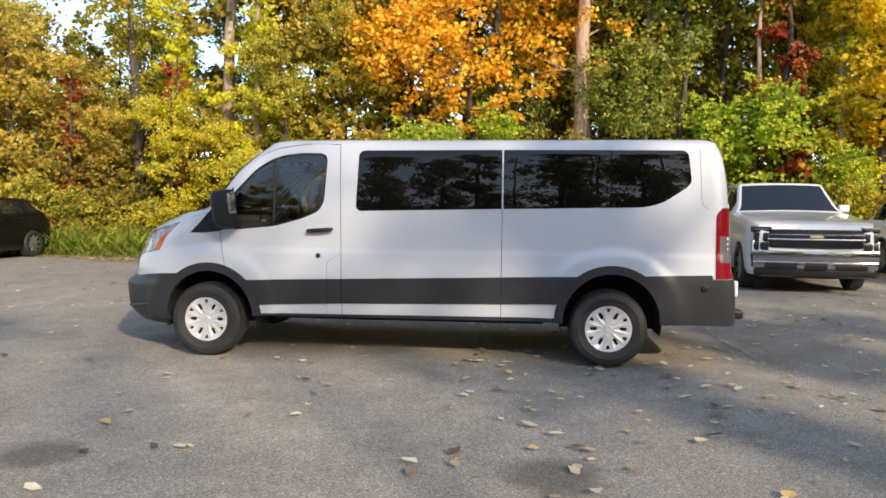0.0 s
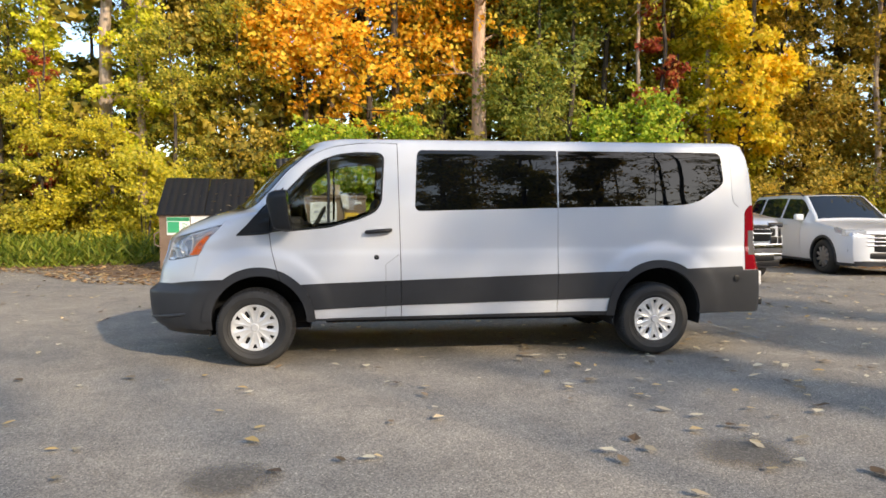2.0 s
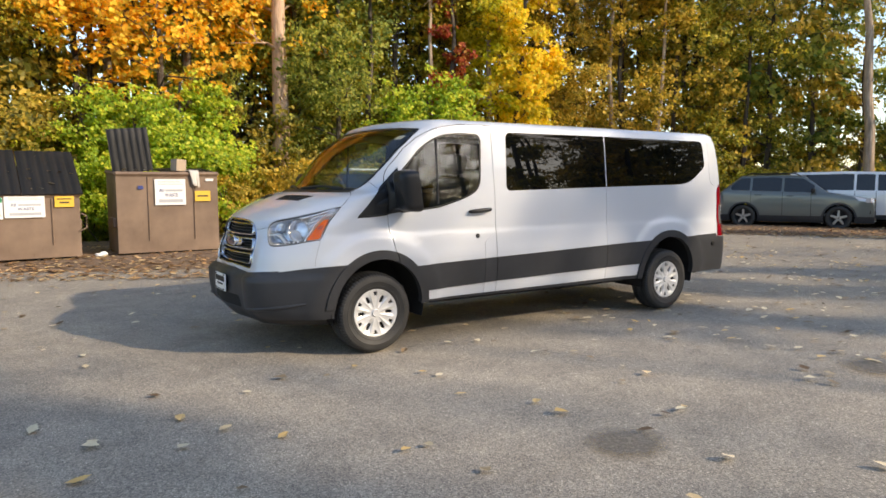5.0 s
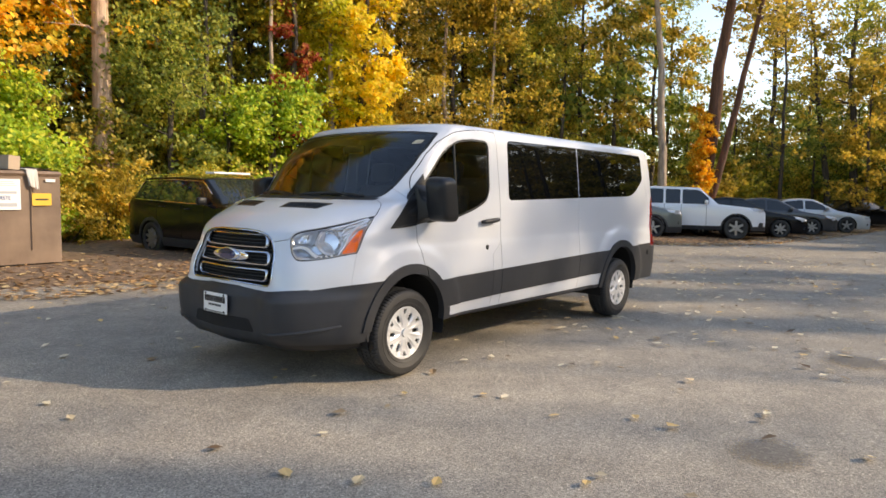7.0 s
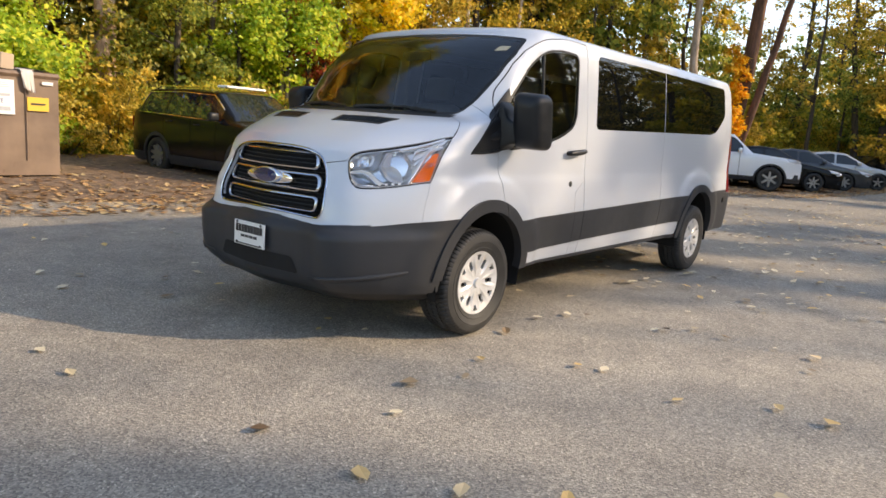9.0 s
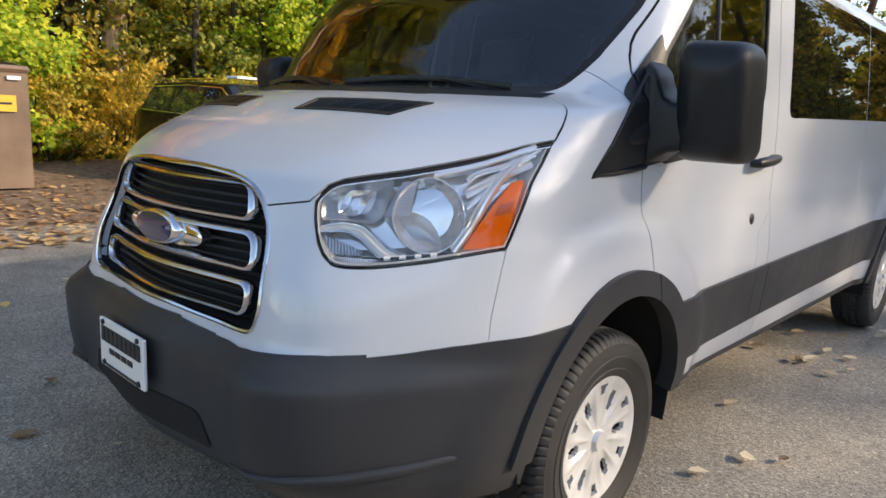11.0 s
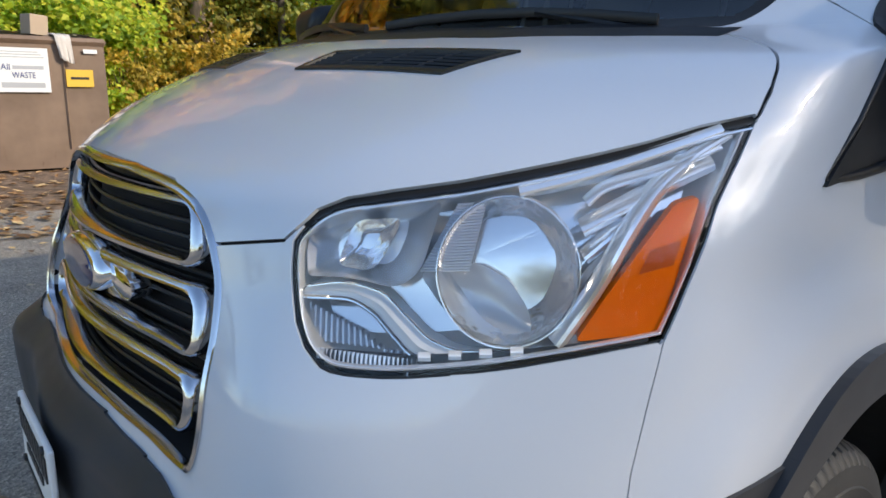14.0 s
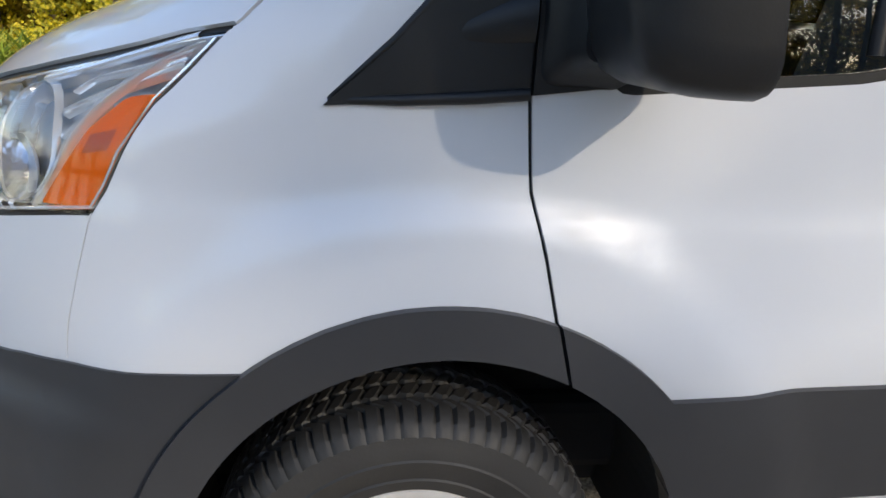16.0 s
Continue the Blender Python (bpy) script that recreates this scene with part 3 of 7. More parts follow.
DOOR_GLASS = rounded([(0.262, 1.225), (0.262, 1.53), (0.49, 1.765), (0.62, 1.85), (0.75, 1.897), (0.93, 1.918), (1.155, 1.914), (1.128, 1.48), (1.08, 1.40), (0.93, 1.335), (0.66, 1.262)], [0.03, 0.04, 0.05, 0.05, 0.05, 0.05, 0.06, 0.05, 0.08, 0.08, 0.05], 4)
SAIL = [(-0.155, 1.176), (-0.06, 1.262), (0.085, 1.425), (0.155, 1.497), (0.20, 1.548), (0.262, 1.61), (0.262, 1.22), (0.137, 1.203)]
PANE_A = rounded([(1.445, 1.395), (1.47, 1.958), (2.797, 1.963), (2.797, 1.424)], [0.06, 0.06, 0, 0])
PANE_B = [(2.812, 1.424), (2.812, 1.963), (3.768, 1.9605), (3.768, 1.4425)]
PANE_C = rounded([(3.776, 1.4427), (3.776, 1.9605), (4.445, 1.958), (4.475, 1.68), (4.44, 1.63), (4.22, 1.485), (4.06, 1.448)], [0, 0, 0.06, 0.08, 0.08, 0.12, 0.1])


def clad_top(x):
    return 0.742 + (x - 0.56) * (0.845 - 0.742) / 3.8


SEAMS = [
    ("side", strip([(2.803, 1.424), (2.80, 0.40)], 0.005)),
    ("side", strip([(4.545, 1.99), (4.56, 1.54), (4.575, 1.47), (4.63, 1.43)], 0.004)),
    ("side", strip([(0.025, 1.499), (0.045, 1.478), (0.062, 1.452), (0.077, 1.418)], 0.0035)),
    ("side", strip([(1.175, 0.40), (1.175, 0.91), (1.295, 0.995)], 0.003)),
    ("diag", strip([(0.307, 1.0), (0.2906, 0.915), (0.277, 0.837), (0.2735, 0.78)], 0.0018)),
]


def bumper_top(x):
    return spline([(-1.1, 0.742), (-1.0, 0.73), (-0.92, 0.716), (-0.87, 0.726), (-0.74, 0.747), (-0.58, 0.771), (-0.36, 0.788), (-0.1, 0.793)], x)


van = thing("passenger_van", "white low-roof passenger van with dark grey cladding parked on asphalt", "van")
bm = make_skin()
FRONT_DARK = [(-1.3, 0.2)] + [(-1.3, bumper_top(-1.3))] + [(x / 50, bumper_top(x / 50)) for x in range(-54, -4)] + [(-0.1, 0.2)]
regions = {
    "hole_f": ("side", arc(*ARCH_F, 0.42, 0, 360, 90)),
    "ring_f": ("side", arc(*ARCH_F, 0.497, 0, 360, 100)),
    "hole_r": ("side", arc(*ARCH_R, 0.43, 0, 360, 64)),
    "ring_r": ("side", arc(*ARCH_R, 0.505, 0, 360, 72)),
    "arch_slit": ("side", strip([(0.195, 0.89), (0.23, 0.76)], 0.006)),
    "lamp": ("diag", LAMP),
    "lens": ("diag", grown(LAMP, -0.003)),
    "lamp_gap": ("diag", band(LAMP_TOP, -0.004, 0.0075)),
    "hood_edge": ("diag", band(LAMP_TOP[2:-1], 0.0075, 0.05)),
    "grille": ("front", GRILLE),
    "shield": ("front", SHIELD),
    "shield_in": ("front", grown(SHIELD, -0.022)),
    "hood": ("front", HOOD),
    "hood_gap": ("front", grown(HOOD, 0.005)),
    "hood_top": ("lid", HOOD_TOP),
    "hood_slit": ("lid", strip(HOOD_SIDE, 0.0045)),
    "door_glass": ("side", DOOR_GLASS),
    "door_seal": ("side", grown(DOOR_GLASS, 0.017)),
    "sail": ("side", SAIL),
    "pane_a": ("side", PANE_A),
    "pane_b": ("side", PANE_B),
    "pane_c": ("side", PANE_C),
    "pane_gap": ("side", [(3.768, 1.4425), (3.768, 1.9605), (3.776, 1.9605), (3.776, 1.4427)]),
    "door": ("side", DOOR),
    "door_gap": ("side", grown(DOOR, 0.006)),
    "tail": ("side", [(4.69, 0.82), (4.687, 1.37), (4.704, 1.41), (4.74, 1.447), (5.1, 1.447), (5.1, 0.82)]),
    "tail_mid": ("side", [(4.724, 0.965), (4.72, 1.2), (5.1, 1.205), (5.1, 0.955)]),
    "clad": ("side", [(0.33, clad_top(0.33)), (4.6, clad_top(4.6)), (4.6, 0.60), (3.3, 0.568), (1.31, 0.531), (0.33, 0.50)]),
    "sill": ("side", [(0.3, 0.418), (4.0, 0.442), (4.0, 0.2), (0.3, 0.2)]),
    "rear_dark": ("side", [(4.1, clad_top(4.1)), (4.66, clad_top(4.66)), (4.67, 0.815), (5.1, 0.815), (5.1, 0.2), (4.1, 0.2)]),
    "front_dark": ("side", FRONT_DARK),
    "vent": ("top", rounded([(-0.566, -0.157), (-0.481, -0.152), (-0.392, -0.535), (-0.50, -0.485)], 0.01, 2)),
}
for i, (v, p) in enumerate(SEAMS):
    regions["seam%d" % i] = (v, p)
# the dark bumper wraps round the nose: cut it by its top line in both views
cut(bm, "front", [(0.05, 0.7405), (-0.124, 0.7405), (-0.244, 0.729), (-0.44, 0.7155), (-0.541, 0.727), (-0.741, 0.7475), (-0.90, 0.772), (-0.90, 0.2), (0.05, 0.2)])
for name, (view, poly) in regions.items():
    cut(bm, view, poly)
bm.normal_update()

M_CLEARLAMP = Mat("clear_tail_lens", (0.2, 0.19, 0.2), 0.12, 0.4, Coat_Weight=0.8).m
groups = {}


def sort_face(f):
    c, n = f.calc_center_median(), f.normal
    hit = {}

    def is_in(name):
        if name not in hit:
            view, poly = regions[name]
            flat, _, ok = VIEWS[view]
            hit[name] = ok(c, n) and inside(poly, *flat(c))
        return hit[name]

    if c.z < 0.335 + (0.06 if c.x > 0.4 else 0.0):
        return None
    if is_in("hole_f") or is_in("hole_r"):
        return None
    if is_in("ring_f"):
        if c.x < 0 and c.z < 0.42:
            return "front_dark"
        return "gap" if is_in("arch_slit") else "arch_f"
    if is_in("ring_r"):
        return "arch_r"
    if is_in("lens"):
        return "lens"
    if is_in("lamp"):
        return "lamp_rim"
    if is_in("lamp_gap"):
        return "gap"
    if is_in("grille") and c.x < -0.8:
        return None
    if is_in("shield_in"):
        return "shield"
    if is_in("shield"):
        return "frit"
    if is_in("vent") and c.x < -0.3:
        return "vent"
    in_door = is_in("door")
    if is_in("door_glass"):
        return "door_glass"
    if is_in("sail"):
        return "gap" if not in_door and is_in("door_gap") else "sail_door" if in_door else "sail_fender"
    if is_in("door_seal"):
        return "door_seal"
    for key in ("pane_a", "pane_b", "pane_c"):
        if is_in(key):
            return key
    if is_in("pane_gap"):
        return "gap"
    if c.x < -0.1 and c.z < (bumper_top(c.x) if c.y < -0.75 else spline([(0, 0.7405), (0.124, 0.7405), (0.244, 0.729), (0.44, 0.7155), (0.541, 0.727), (0.741, 0.7475), (0.9, 0.772)], -c.y)):
        return "front_dark"
    if is_in("tail") and c.y < -0.72:
        return "tail_mid" if is_in("tail_mid") else "tail"
    if is_in("rear_dark") or (c.x > 4.7 and c.z < 0.815):
        return "rear_dark"
    for i in range(len(SEAMS)):
        if is_in("seam%d" % i):
            return "gap"
    if is_in("sill"):
        return "sill"
    if is_in("clad") and 0.2 < c.x < 4.2:
        return "clad_door" if in_door else "gap" if is_in("door_gap") else "clad_side"
    if is_in("hood_slit") and c.z > 1.275:
        return "gap"
    if is_in("hood_top") and (is_in("hood") or is_in("hood_edge")):
        return "hood"
    if is_in("hood_gap") and is_in("hood_top") and c.z < 1.40 and c.y > -0.82:
        return "gap"
    if in_door:
        return "door"
    if is_in("door_gap"):
        return "gap"
    return "body"


for f in bm.faces:
    g = sort_face(f)
    if g:
        groups.setdefault(g, []).append(f)


def islands(faces):
    """Splits faces into connected patches."""
    left, out = set(faces), []
    for f in faces:
        if f not in left:
            continue
        left.discard(f)
        todo, got = [f], []
        while todo:
            g = todo.pop()
            got.append(g)
            for e in g.edges:
                for h in e.link_faces:
                    if h in left:
                        left.discard(h)
                        todo.append(h)
        out.append(got)
    return out


shell = sorted(islands(groups["body"]), key=len)
for piece in shell[:-1]:
    if sum(f.calc_area() for f in piece) < 0.004:
        groups["gap"] += piece
    else:
        sheet_mesh("body_panel", piece, M_WHITE, van, rim=0.03)
        sheet_mesh("body_panel", piece, M_WHITE, van, rim=0.03, right=True)
sheet_mesh("body", shell[-1], M_WHITE, van, rim=0.03, both=True)
sheet_mesh("hood", groups["hood"], M_WHITE, van, rim=0.02, both=True)
sheet_mesh("front_bumper", groups["front_dark"], M_CLAD, van, lift=0.006, rim=0.03, both=True, label="dark grey plastic front bumper")
sheet_mesh("rear_bumper", groups["rear_dark"], M_CLAD, van, lift=0.008, rim=0.03, both=True, label="dark grey plastic rear bumper")
sheet_mesh("windshield", groups["shield"], M_SHIELD, van, lift=-0.002, both=True).visible_shadow = False
sheet_mesh("windshield_border", groups["frit"], M_BLACK, van, lift=-0.002, rim=0.01, both=True)
doors = {}
for right in (False, True):
    d = doors[right] = sheet_mesh("front_door", groups["door"], M_WHITE, van, rim=0.03, right=right)
    sheet_mesh("door_window", groups["door_glass"], M_GLASS, d, lift=-0.006, right=right).visible_shadow = False
    sheet_mesh("window_seal", groups["door_seal"], M_BLACK, d, lift=-0.001, rim=0.012, right=right)
    sheet_mesh("sail_panel", groups["sail_door"], M_BLACK, d, lift=0.006, rim=0.015, right=right, label="black plastic triangle under the mirror")
    sheet_mesh("door_cladding", groups["clad_door"], M_CLAD, d, lift=0.012, rim=0.02, right=right, label="dark grey plastic cladding")
    sheet_mesh("sail_panel", groups["sail_fender"], M_BLACK, van, lift=0.006, rim=0.015, right=right)
    for piece in islands(groups["clad_side"]):
        sheet_mesh("side_cladding", piece, M_CLAD, van, lift=0.012, rim=0.02, right=right, label="dark grey plastic cladding")
    for piece in islands(groups["gap"]):
        sheet_mesh("panel_gap", piece, M_GAP, van, lift=-0.007, right=right)
    sheet_mesh("sill", groups["sill"], M_CLAD, van, lift=0.004, rim=0.04, right=right)
    sheet_mesh("wheel_arch_trim", groups["arch_f"], M_CLAD, van, lift=0.02, rim=0.06, right=right)
    sheet_mesh("wheel_arch_trim", groups["arch_r"], M_CLAD, van, lift=0.02, rim=0.06, right=right)
    for key in ("pane_a", "pane_b", "pane_c"):
        sheet_mesh("side_window", groups[key], M_PRIVACY, van, lift=0.001, rim=0.006, right=right, label="very dark tinted glass pane")
    sheet_mesh("headlight_rim", groups["lamp_rim"], M_BLACK, van, lift=-0.004, rim=0.03, right=right)
    sheet_mesh("headlight_lens", groups["lens"], M_LENS, van, lift=-0.003, right=right, label="clear headlight lens").visible_shadow = False
    sheet_mesh("hood_vent", groups["vent"], M_GAP, van, lift=-0.006, right=right)
    for piece in islands(groups["tail"]):
        sheet_mesh("tail_light", piece, M_RED, van, lift=0.006, rim=0.02, right=right, label="red tail light lens")
    sheet_mesh("tail_light", groups["tail_mid"], M_CLEARLAMP, van, lift=0.005, rim=0.02, right=right, label="clear middle of the tail light")


def skin_x(y, z):
    """How far forward the nose reaches at a place across and a height."""
    t = min(abs(y) / spline(ZW, z), 1.0)
    return spline(ZF, z) + spline(ZA, z) * (t * t + 0.002) ** 0.925 + spline(ZB, z) * (1 - max(0, 1 - t**6) ** (1 / 6)) - fill(y, z)


def lamp_point(s, z, back):
    """A place in the headlight: s along the corner, height, and how far behind the lens."""
    lo, hi = -0.97, -0.2
    for _ in range(40):
        y = (lo + hi) / 2
        x = s / R2 + y
        if x < skin_x(y, z):
            lo = y
        else:
            hi = y
    y = (lo + hi) / 2
    return Vector((s / R2 + y + back * R2, y + back * R2, z))


# ---- the van: headlights ----
def lamp_sheet(bm, outline, back, n_ring=5):
    """A patch inside an outline, following the lens at a given depth."""
    cx, cz = sum(p[0] for p in outline) / len(outline), sum(p[1] for p in outline) / len(outline)
    rings = [[lamp_point(cx + (s - cx) * (1 - q / n_ring), cz + (z - cz) * (1 - q / n_ring), back) for s, z in outline] for q in range(n_ring)]
    vr = add_rings(bm, rings, cap=False)
    mid = bm.verts.new(lamp_point(cx, cz, back))
    for i in range(len(vr[-1])):
        bm.faces.new((vr[-1][i], vr[-1][(i + 1) % len(outline)], mid))


def lamp_band(bm, line, widths, back, thick=0.008, n=5):
    """A raised strip along (s, z) points with a rounded face."""
    rings = []
    for i, (s, z) in enumerate(line):
        a, b = Vector(line[max(i - 1, 0)]), Vector(line[min(i + 1, len(line) - 1)])
        d = (b - a).normalized()
        nrm = Vector((-d.y, d.x))
        w = widths[i] if isinstance(widths, list) else widths
        ring = []
        for k in range(n + 1):
            f = k / n * 2 - 1
            ring.append(lamp_point(s + nrm.x * w * f, z + nrm.y * w * f, back - thick * (1 - f * f)))
        rings.append(ring)
    add_rings(bm, rings, closed=False)


def mirrored(bm):
    bmesh.ops.scale(bm, vec=(1, -1, 1), verts=bm.verts)
    bmesh.ops.reverse_faces(bm, faces=bm.faces)
    return bm


def smooth_line(pts, n):
    return [(spline([(i, p[0]) for i, p in enumerate(pts)], q * (len(pts) - 1) / n), spline([(i, p[1]) for i, p in enumerate(pts)], q * (len(pts) - 1) / n)) for q in range(n + 1)]


INNER = grown(LAMP, -0.008)


def lamp_parts():
    """Builders of the pieces behind a headlight lens, each as (name, maker, material, label)."""

    def shell():
        b = bmesh.new()
        back = grown(LAMP, -0.035)
        rings = [[lamp_point(s, z, 0.004) for s, z in INNER], [lamp_point(s, z, 0.02) for s, z in grown(LAMP, -0.014)], [lamp_point(s, z, 0.055) for s, z in back]]
        add_rings(b, rings, cap=False)
        lamp_sheet(b, back, 0.055)
        return b

    def edge():
        b = bmesh.new()
        o, i = grown(LAMP, -0.009), grown(LAMP, -0.0135)
        add_rings(b, [[lamp_point(s, z, 0.003) for s, z in o], [lamp_point(s, z, 0.0015) for s, z in grown(LAMP, -0.0112)], [lamp_point(s, z, 0.006) for s, z in i]], cap=False)
        return b

    def bowl(s0, z0, r, deep, n=36, facets=True):
        b = bmesh.new()
        rings = []
        for q in range(9):
            f = 1 - q / 9
            rings.append([lamp_point(s0 + r * f * math.cos(a), z0 + r * f * math.sin(a), 0.016 + deep * (1 - f * f) * (1 + (0.07 if facets and (int(i / 3) + q // 2) % 2 else 0))) for i, a in ((i, 2 * math.pi * i / n) for i in range(n))])
        vr = add_rings(b, rings, cap=False)
        b.faces.new(vr[-1])
        return b

    def ring(s0, z0, r, wid):
        b = bmesh.new()
        rings = []
        for dr, bk in ((-wid, 0.02), (-wid * 0.4, 0.012), (wid * 0.4, 0.012), (wid, 0.024)):
            rings.append([lamp_point(s0 + (r + dr) * math.cos(2 * math.pi * i / 48), z0 + (r + dr) * math.sin(2 * math.pi * i / 48), bk) for i in range(48)])
        add_rings(b, rings, cap=False)
        return b

    def dish(outline, near, deep, n=8):
        """A hollow mirror inside an outline."""
        b = bmesh.new()
        cx, cz = sum(p[0] for p in outline) / len(outline), sum(p[1] for p in outline) / len(outline)
        rings = []
        for q in range(n):
            f = 1 - q / n
            rings.append([lamp_point(cx + (s - cx) * f, cz + (z - cz) * f, near + deep * (1 - f * f)) for s, z in outline])
        vr = add_rings(b, rings, cap=False)
        b.faces.new(vr[-1])
        return b

    def side_dish():
        return dish(rounded([(-0.158, 1.052), (-0.163, 1.10), (-0.135, 1.132), (-0.05, 1.15), (0.022, 1.16), (0.0, 1.075), (-0.03, 1.05), (-0.1, 1.058)], [0.01, 0.03, 0.03, 0, 0.01, 0.02, 0.02, 0.03], 4), 0.02, 0.05)

    def side_cup():
        return dish(rounded([(-0.118, 1.068), (-0.108, 1.1), (-0.095, 1.128), (-0.03, 1.136), (-0.052, 1.085), (-0.07, 1.066)], 0.014, 4), 0.03, 0.028, 6)

    def ribs():
        b = bmesh.new()
        for i in range(24):
            f = i / 23
            z = 1.158 - 0.082 * f
            s = 0.06 - 0.03 * f
            w = 0.019 + 0.013 * f
            lamp_band(b, [(s - w, z - 0.002), (s, z), (s + w, z + 0.003)], 0.00175, 0.026, 0.0028, 3)
        return b

    def floor():
        return dish(rounded([(-0.004, 1.07), (0.03, 1.082), (0.075, 1.088), (0.112, 1.07), (0.138, 1.035), (0.146, 1.004), (0.1, 0.996), (0.065, 0.998), (0.028, 1.03)], 0.012, 3), 0.028, 0.022, 6)

    def flutes():
        b = bmesh.new()
        for i in range(18):
            s = -0.152 + 0.0083 * i
            top = 1.018 - 0.0026 * i - (0.0009 * max(0, i - 8) ** 1.6)
            lamp_band(b, [(s, top), (s + 0.003, 0.975)], 0.0042, 0.03, 0.007, 3)
        return b

    low = smooth_line([(-0.166, 1.026), (-0.10, 1.032), (-0.062, 1.02), (-0.03, 0.994), (0.0, 0.973), (0.05, 0.968), (0.15, 0.978)], 30)
    high = smooth_line([(-0.158, 1.040), (-0.10, 1.052), (-0.055, 1.046), (-0.015, 1.018), (0.022, 0.992), (0.06, 0.984), (0.15, 0.987)], 30)

    def swoosh():
        b = bmesh.new()
        add_rings(b, [[lamp_point(*low[i], 0.02), lamp_point((low[i][0] + high[i][0]) / 2, (low[i][1] + high[i][1]) / 2, 0.013), lamp_point(*high[i], 0.018), lamp_point(*high[i], 0.05)] for i in range(31)], closed=False)
        return b

    def swoosh_edge():
        b = bmesh.new()
        lamp_band(b, low, 0.0045, 0.017, 0.006)
        return b

    def upper_edge():
        b = bmesh.new()
        lamp_band(b, high, 0.0016, 0.016, 0.003, 3)
        return b

    def blade():
        b = bmesh.new()
        lamp_band(b, smooth_line([(0.175, 0.997), (0.218, 1.06), (0.256, 1.13), (0.298, 1.185), (0.35, 1.225), (0.40, 1.252)], 26), [0.013] * 20 + [0.009] * 7, 0.02, 0.014)
        return b

    def fin():
        b = bmesh.new()
        for line, wid, back in (
            ([(0.12, 1.178), (0.20, 1.198), (0.29, 1.226), (0.388, 1.258)], 0.0085, 0.012),
            ([(0.205, 1.166), (0.225, 1.182), (0.245, 1.190), (0.31, 1.208), (0.386, 1.236)], 0.0075, 0.02),
            ([(0.20, 1.135), (0.25, 1.16), (0.31, 1.188), (0.376, 1.215)], 0.0115, 0.026),
            ([(0.205, 1.10), (0.24, 1.128), (0.285, 1.155)], 0.011, 0.032),
            ([(0.202, 1.06), (0.222, 1.085), (0.25, 1.112)], 0.009, 0.038),
        ):
            lamp_band(b, smooth_line(line, 16), wid, back, 0.012, 5)
        return b

    def amber():
        b = bmesh.new()
        o = rounded([(0.197, 1.003), (0.301, 1.012), (0.318, 1.065), (0.352, 1.175), (0.318, 1.167), (0.278, 1.121), (0.236, 1.062)], 0.008, 3)
        lamp_sheet(b, o, 0.008, 6)
        add_rings(b, [[lamp_point(s, z, 0.008) for s, z in o], [lamp_point(s, z, 0.03) for s, z in o]], cap=False)
        return b

    def amber_core():
        b = bmesh.new()
        lamp_sheet(b, [(0.272, 1.085), (0.316, 1.095), (0.326, 1.125), (0.285, 1.114)], 0.0068, 3)
        return b

    def led(i):
        b = bmesh.new()
        s = 0.012 + 0.038 * i
        z = 0.977 + 0.0042 * i
        lamp_band(b, [(s - 0.008, z), (s + 0.008, z + 0.001)], 0.0055, 0.006, 0.004, 2)
        return b

    def beads():
        b = bmesh.new()
        for i in range(24):
            s = -0.13 + 0.006 * i
            lamp_band(b, [(s, 0.972), (s, 0.959)], 0.0024, 0.012, 0.003, 2)
        return b

    def tray():
        b = bmesh.new()
        lamp_band(b, [(-0.12, 0.961), (0.0, 0.966), (0.1, 0.976), (0.2, 0.989), (0.29, 1.0)], 0.011, 0.011, 0.002, 3)
        return b

    dark = M_LAMPDARK
    return [
        ("headlight_shell", shell, M_REFLECT, ""), ("lens_edge", edge, M_REFLECT, ""), ("main_reflector", lambda: bowl(0.11, 1.081, 0.088, 0.075), M_FACET, ""),
        ("reflector_ring", lambda: ring(0.11, 1.081, 0.09, 0.0019), M_REFLECT, ""), ("side_reflector", side_dish, M_LAMPGREY, ""), ("side_cup", side_cup, M_FACET, ""), ("reflector_floor", floor, M_LAMPFLOOR, ""),
        ("reflector_ribs", ribs, M_LAMPFLOOR, ""), ("fluted_reflector", flutes, M_LAMPGREY, ""), ("swoosh", swoosh, M_SATIN, "satin grey band inside the headlight"), ("swoosh_edge", swoosh_edge, M_CHROME, ""), ("upper_edge", upper_edge, M_CHROME, ""),
        ("chrome_blade", blade, M_REFLECT, ""), ("chrome_fin", fin, M_REFLECT, ""), ("turn_signal", amber, M_AMBER, "amber turn signal lens"), ("turn_signal_core", amber_core, M_AMBERDARK, ""),
        *[("led", lambda i=i: led(i), M_LEDWHITE, "") for i in range(4)], ("bead_strip", beads, M_REFLECT, ""), ("lamp_tray", tray, dark, ""),
    ]


M_REFLECT = Mat("brushed_reflector", (0.95, 0.97, 1.0), 0.12, 0.7).m
k = Mat("facet_reflector", (0.88, 0.89, 0.92), 0.13, 0.88)
k.bump(k.noise(28, 2), 0.3, 0.01)
M_FACET = k.m
M_LAMPDARK = Mat("lamp_dark_plastic", (0.03, 0.031, 0.034), 0.3).m
M_LAMPGREY = Mat("lamp_grey_reflector", (0.68, 0.69, 0.73), 0.2, 0.65).m
M_LAMPFLOOR = Mat("lamp_satin_grey", (0.62, 0.64, 0.7), 0.3, 0.4).m
M_AMBERDARK = Mat("amber_core_plastic", (0.5, 0.09, 0.005), 0.3).m
M_LEDWHITE = Mat("white_led_window", (0.85, 0.87, 0.9), 0.2).m
lamp_of = {}
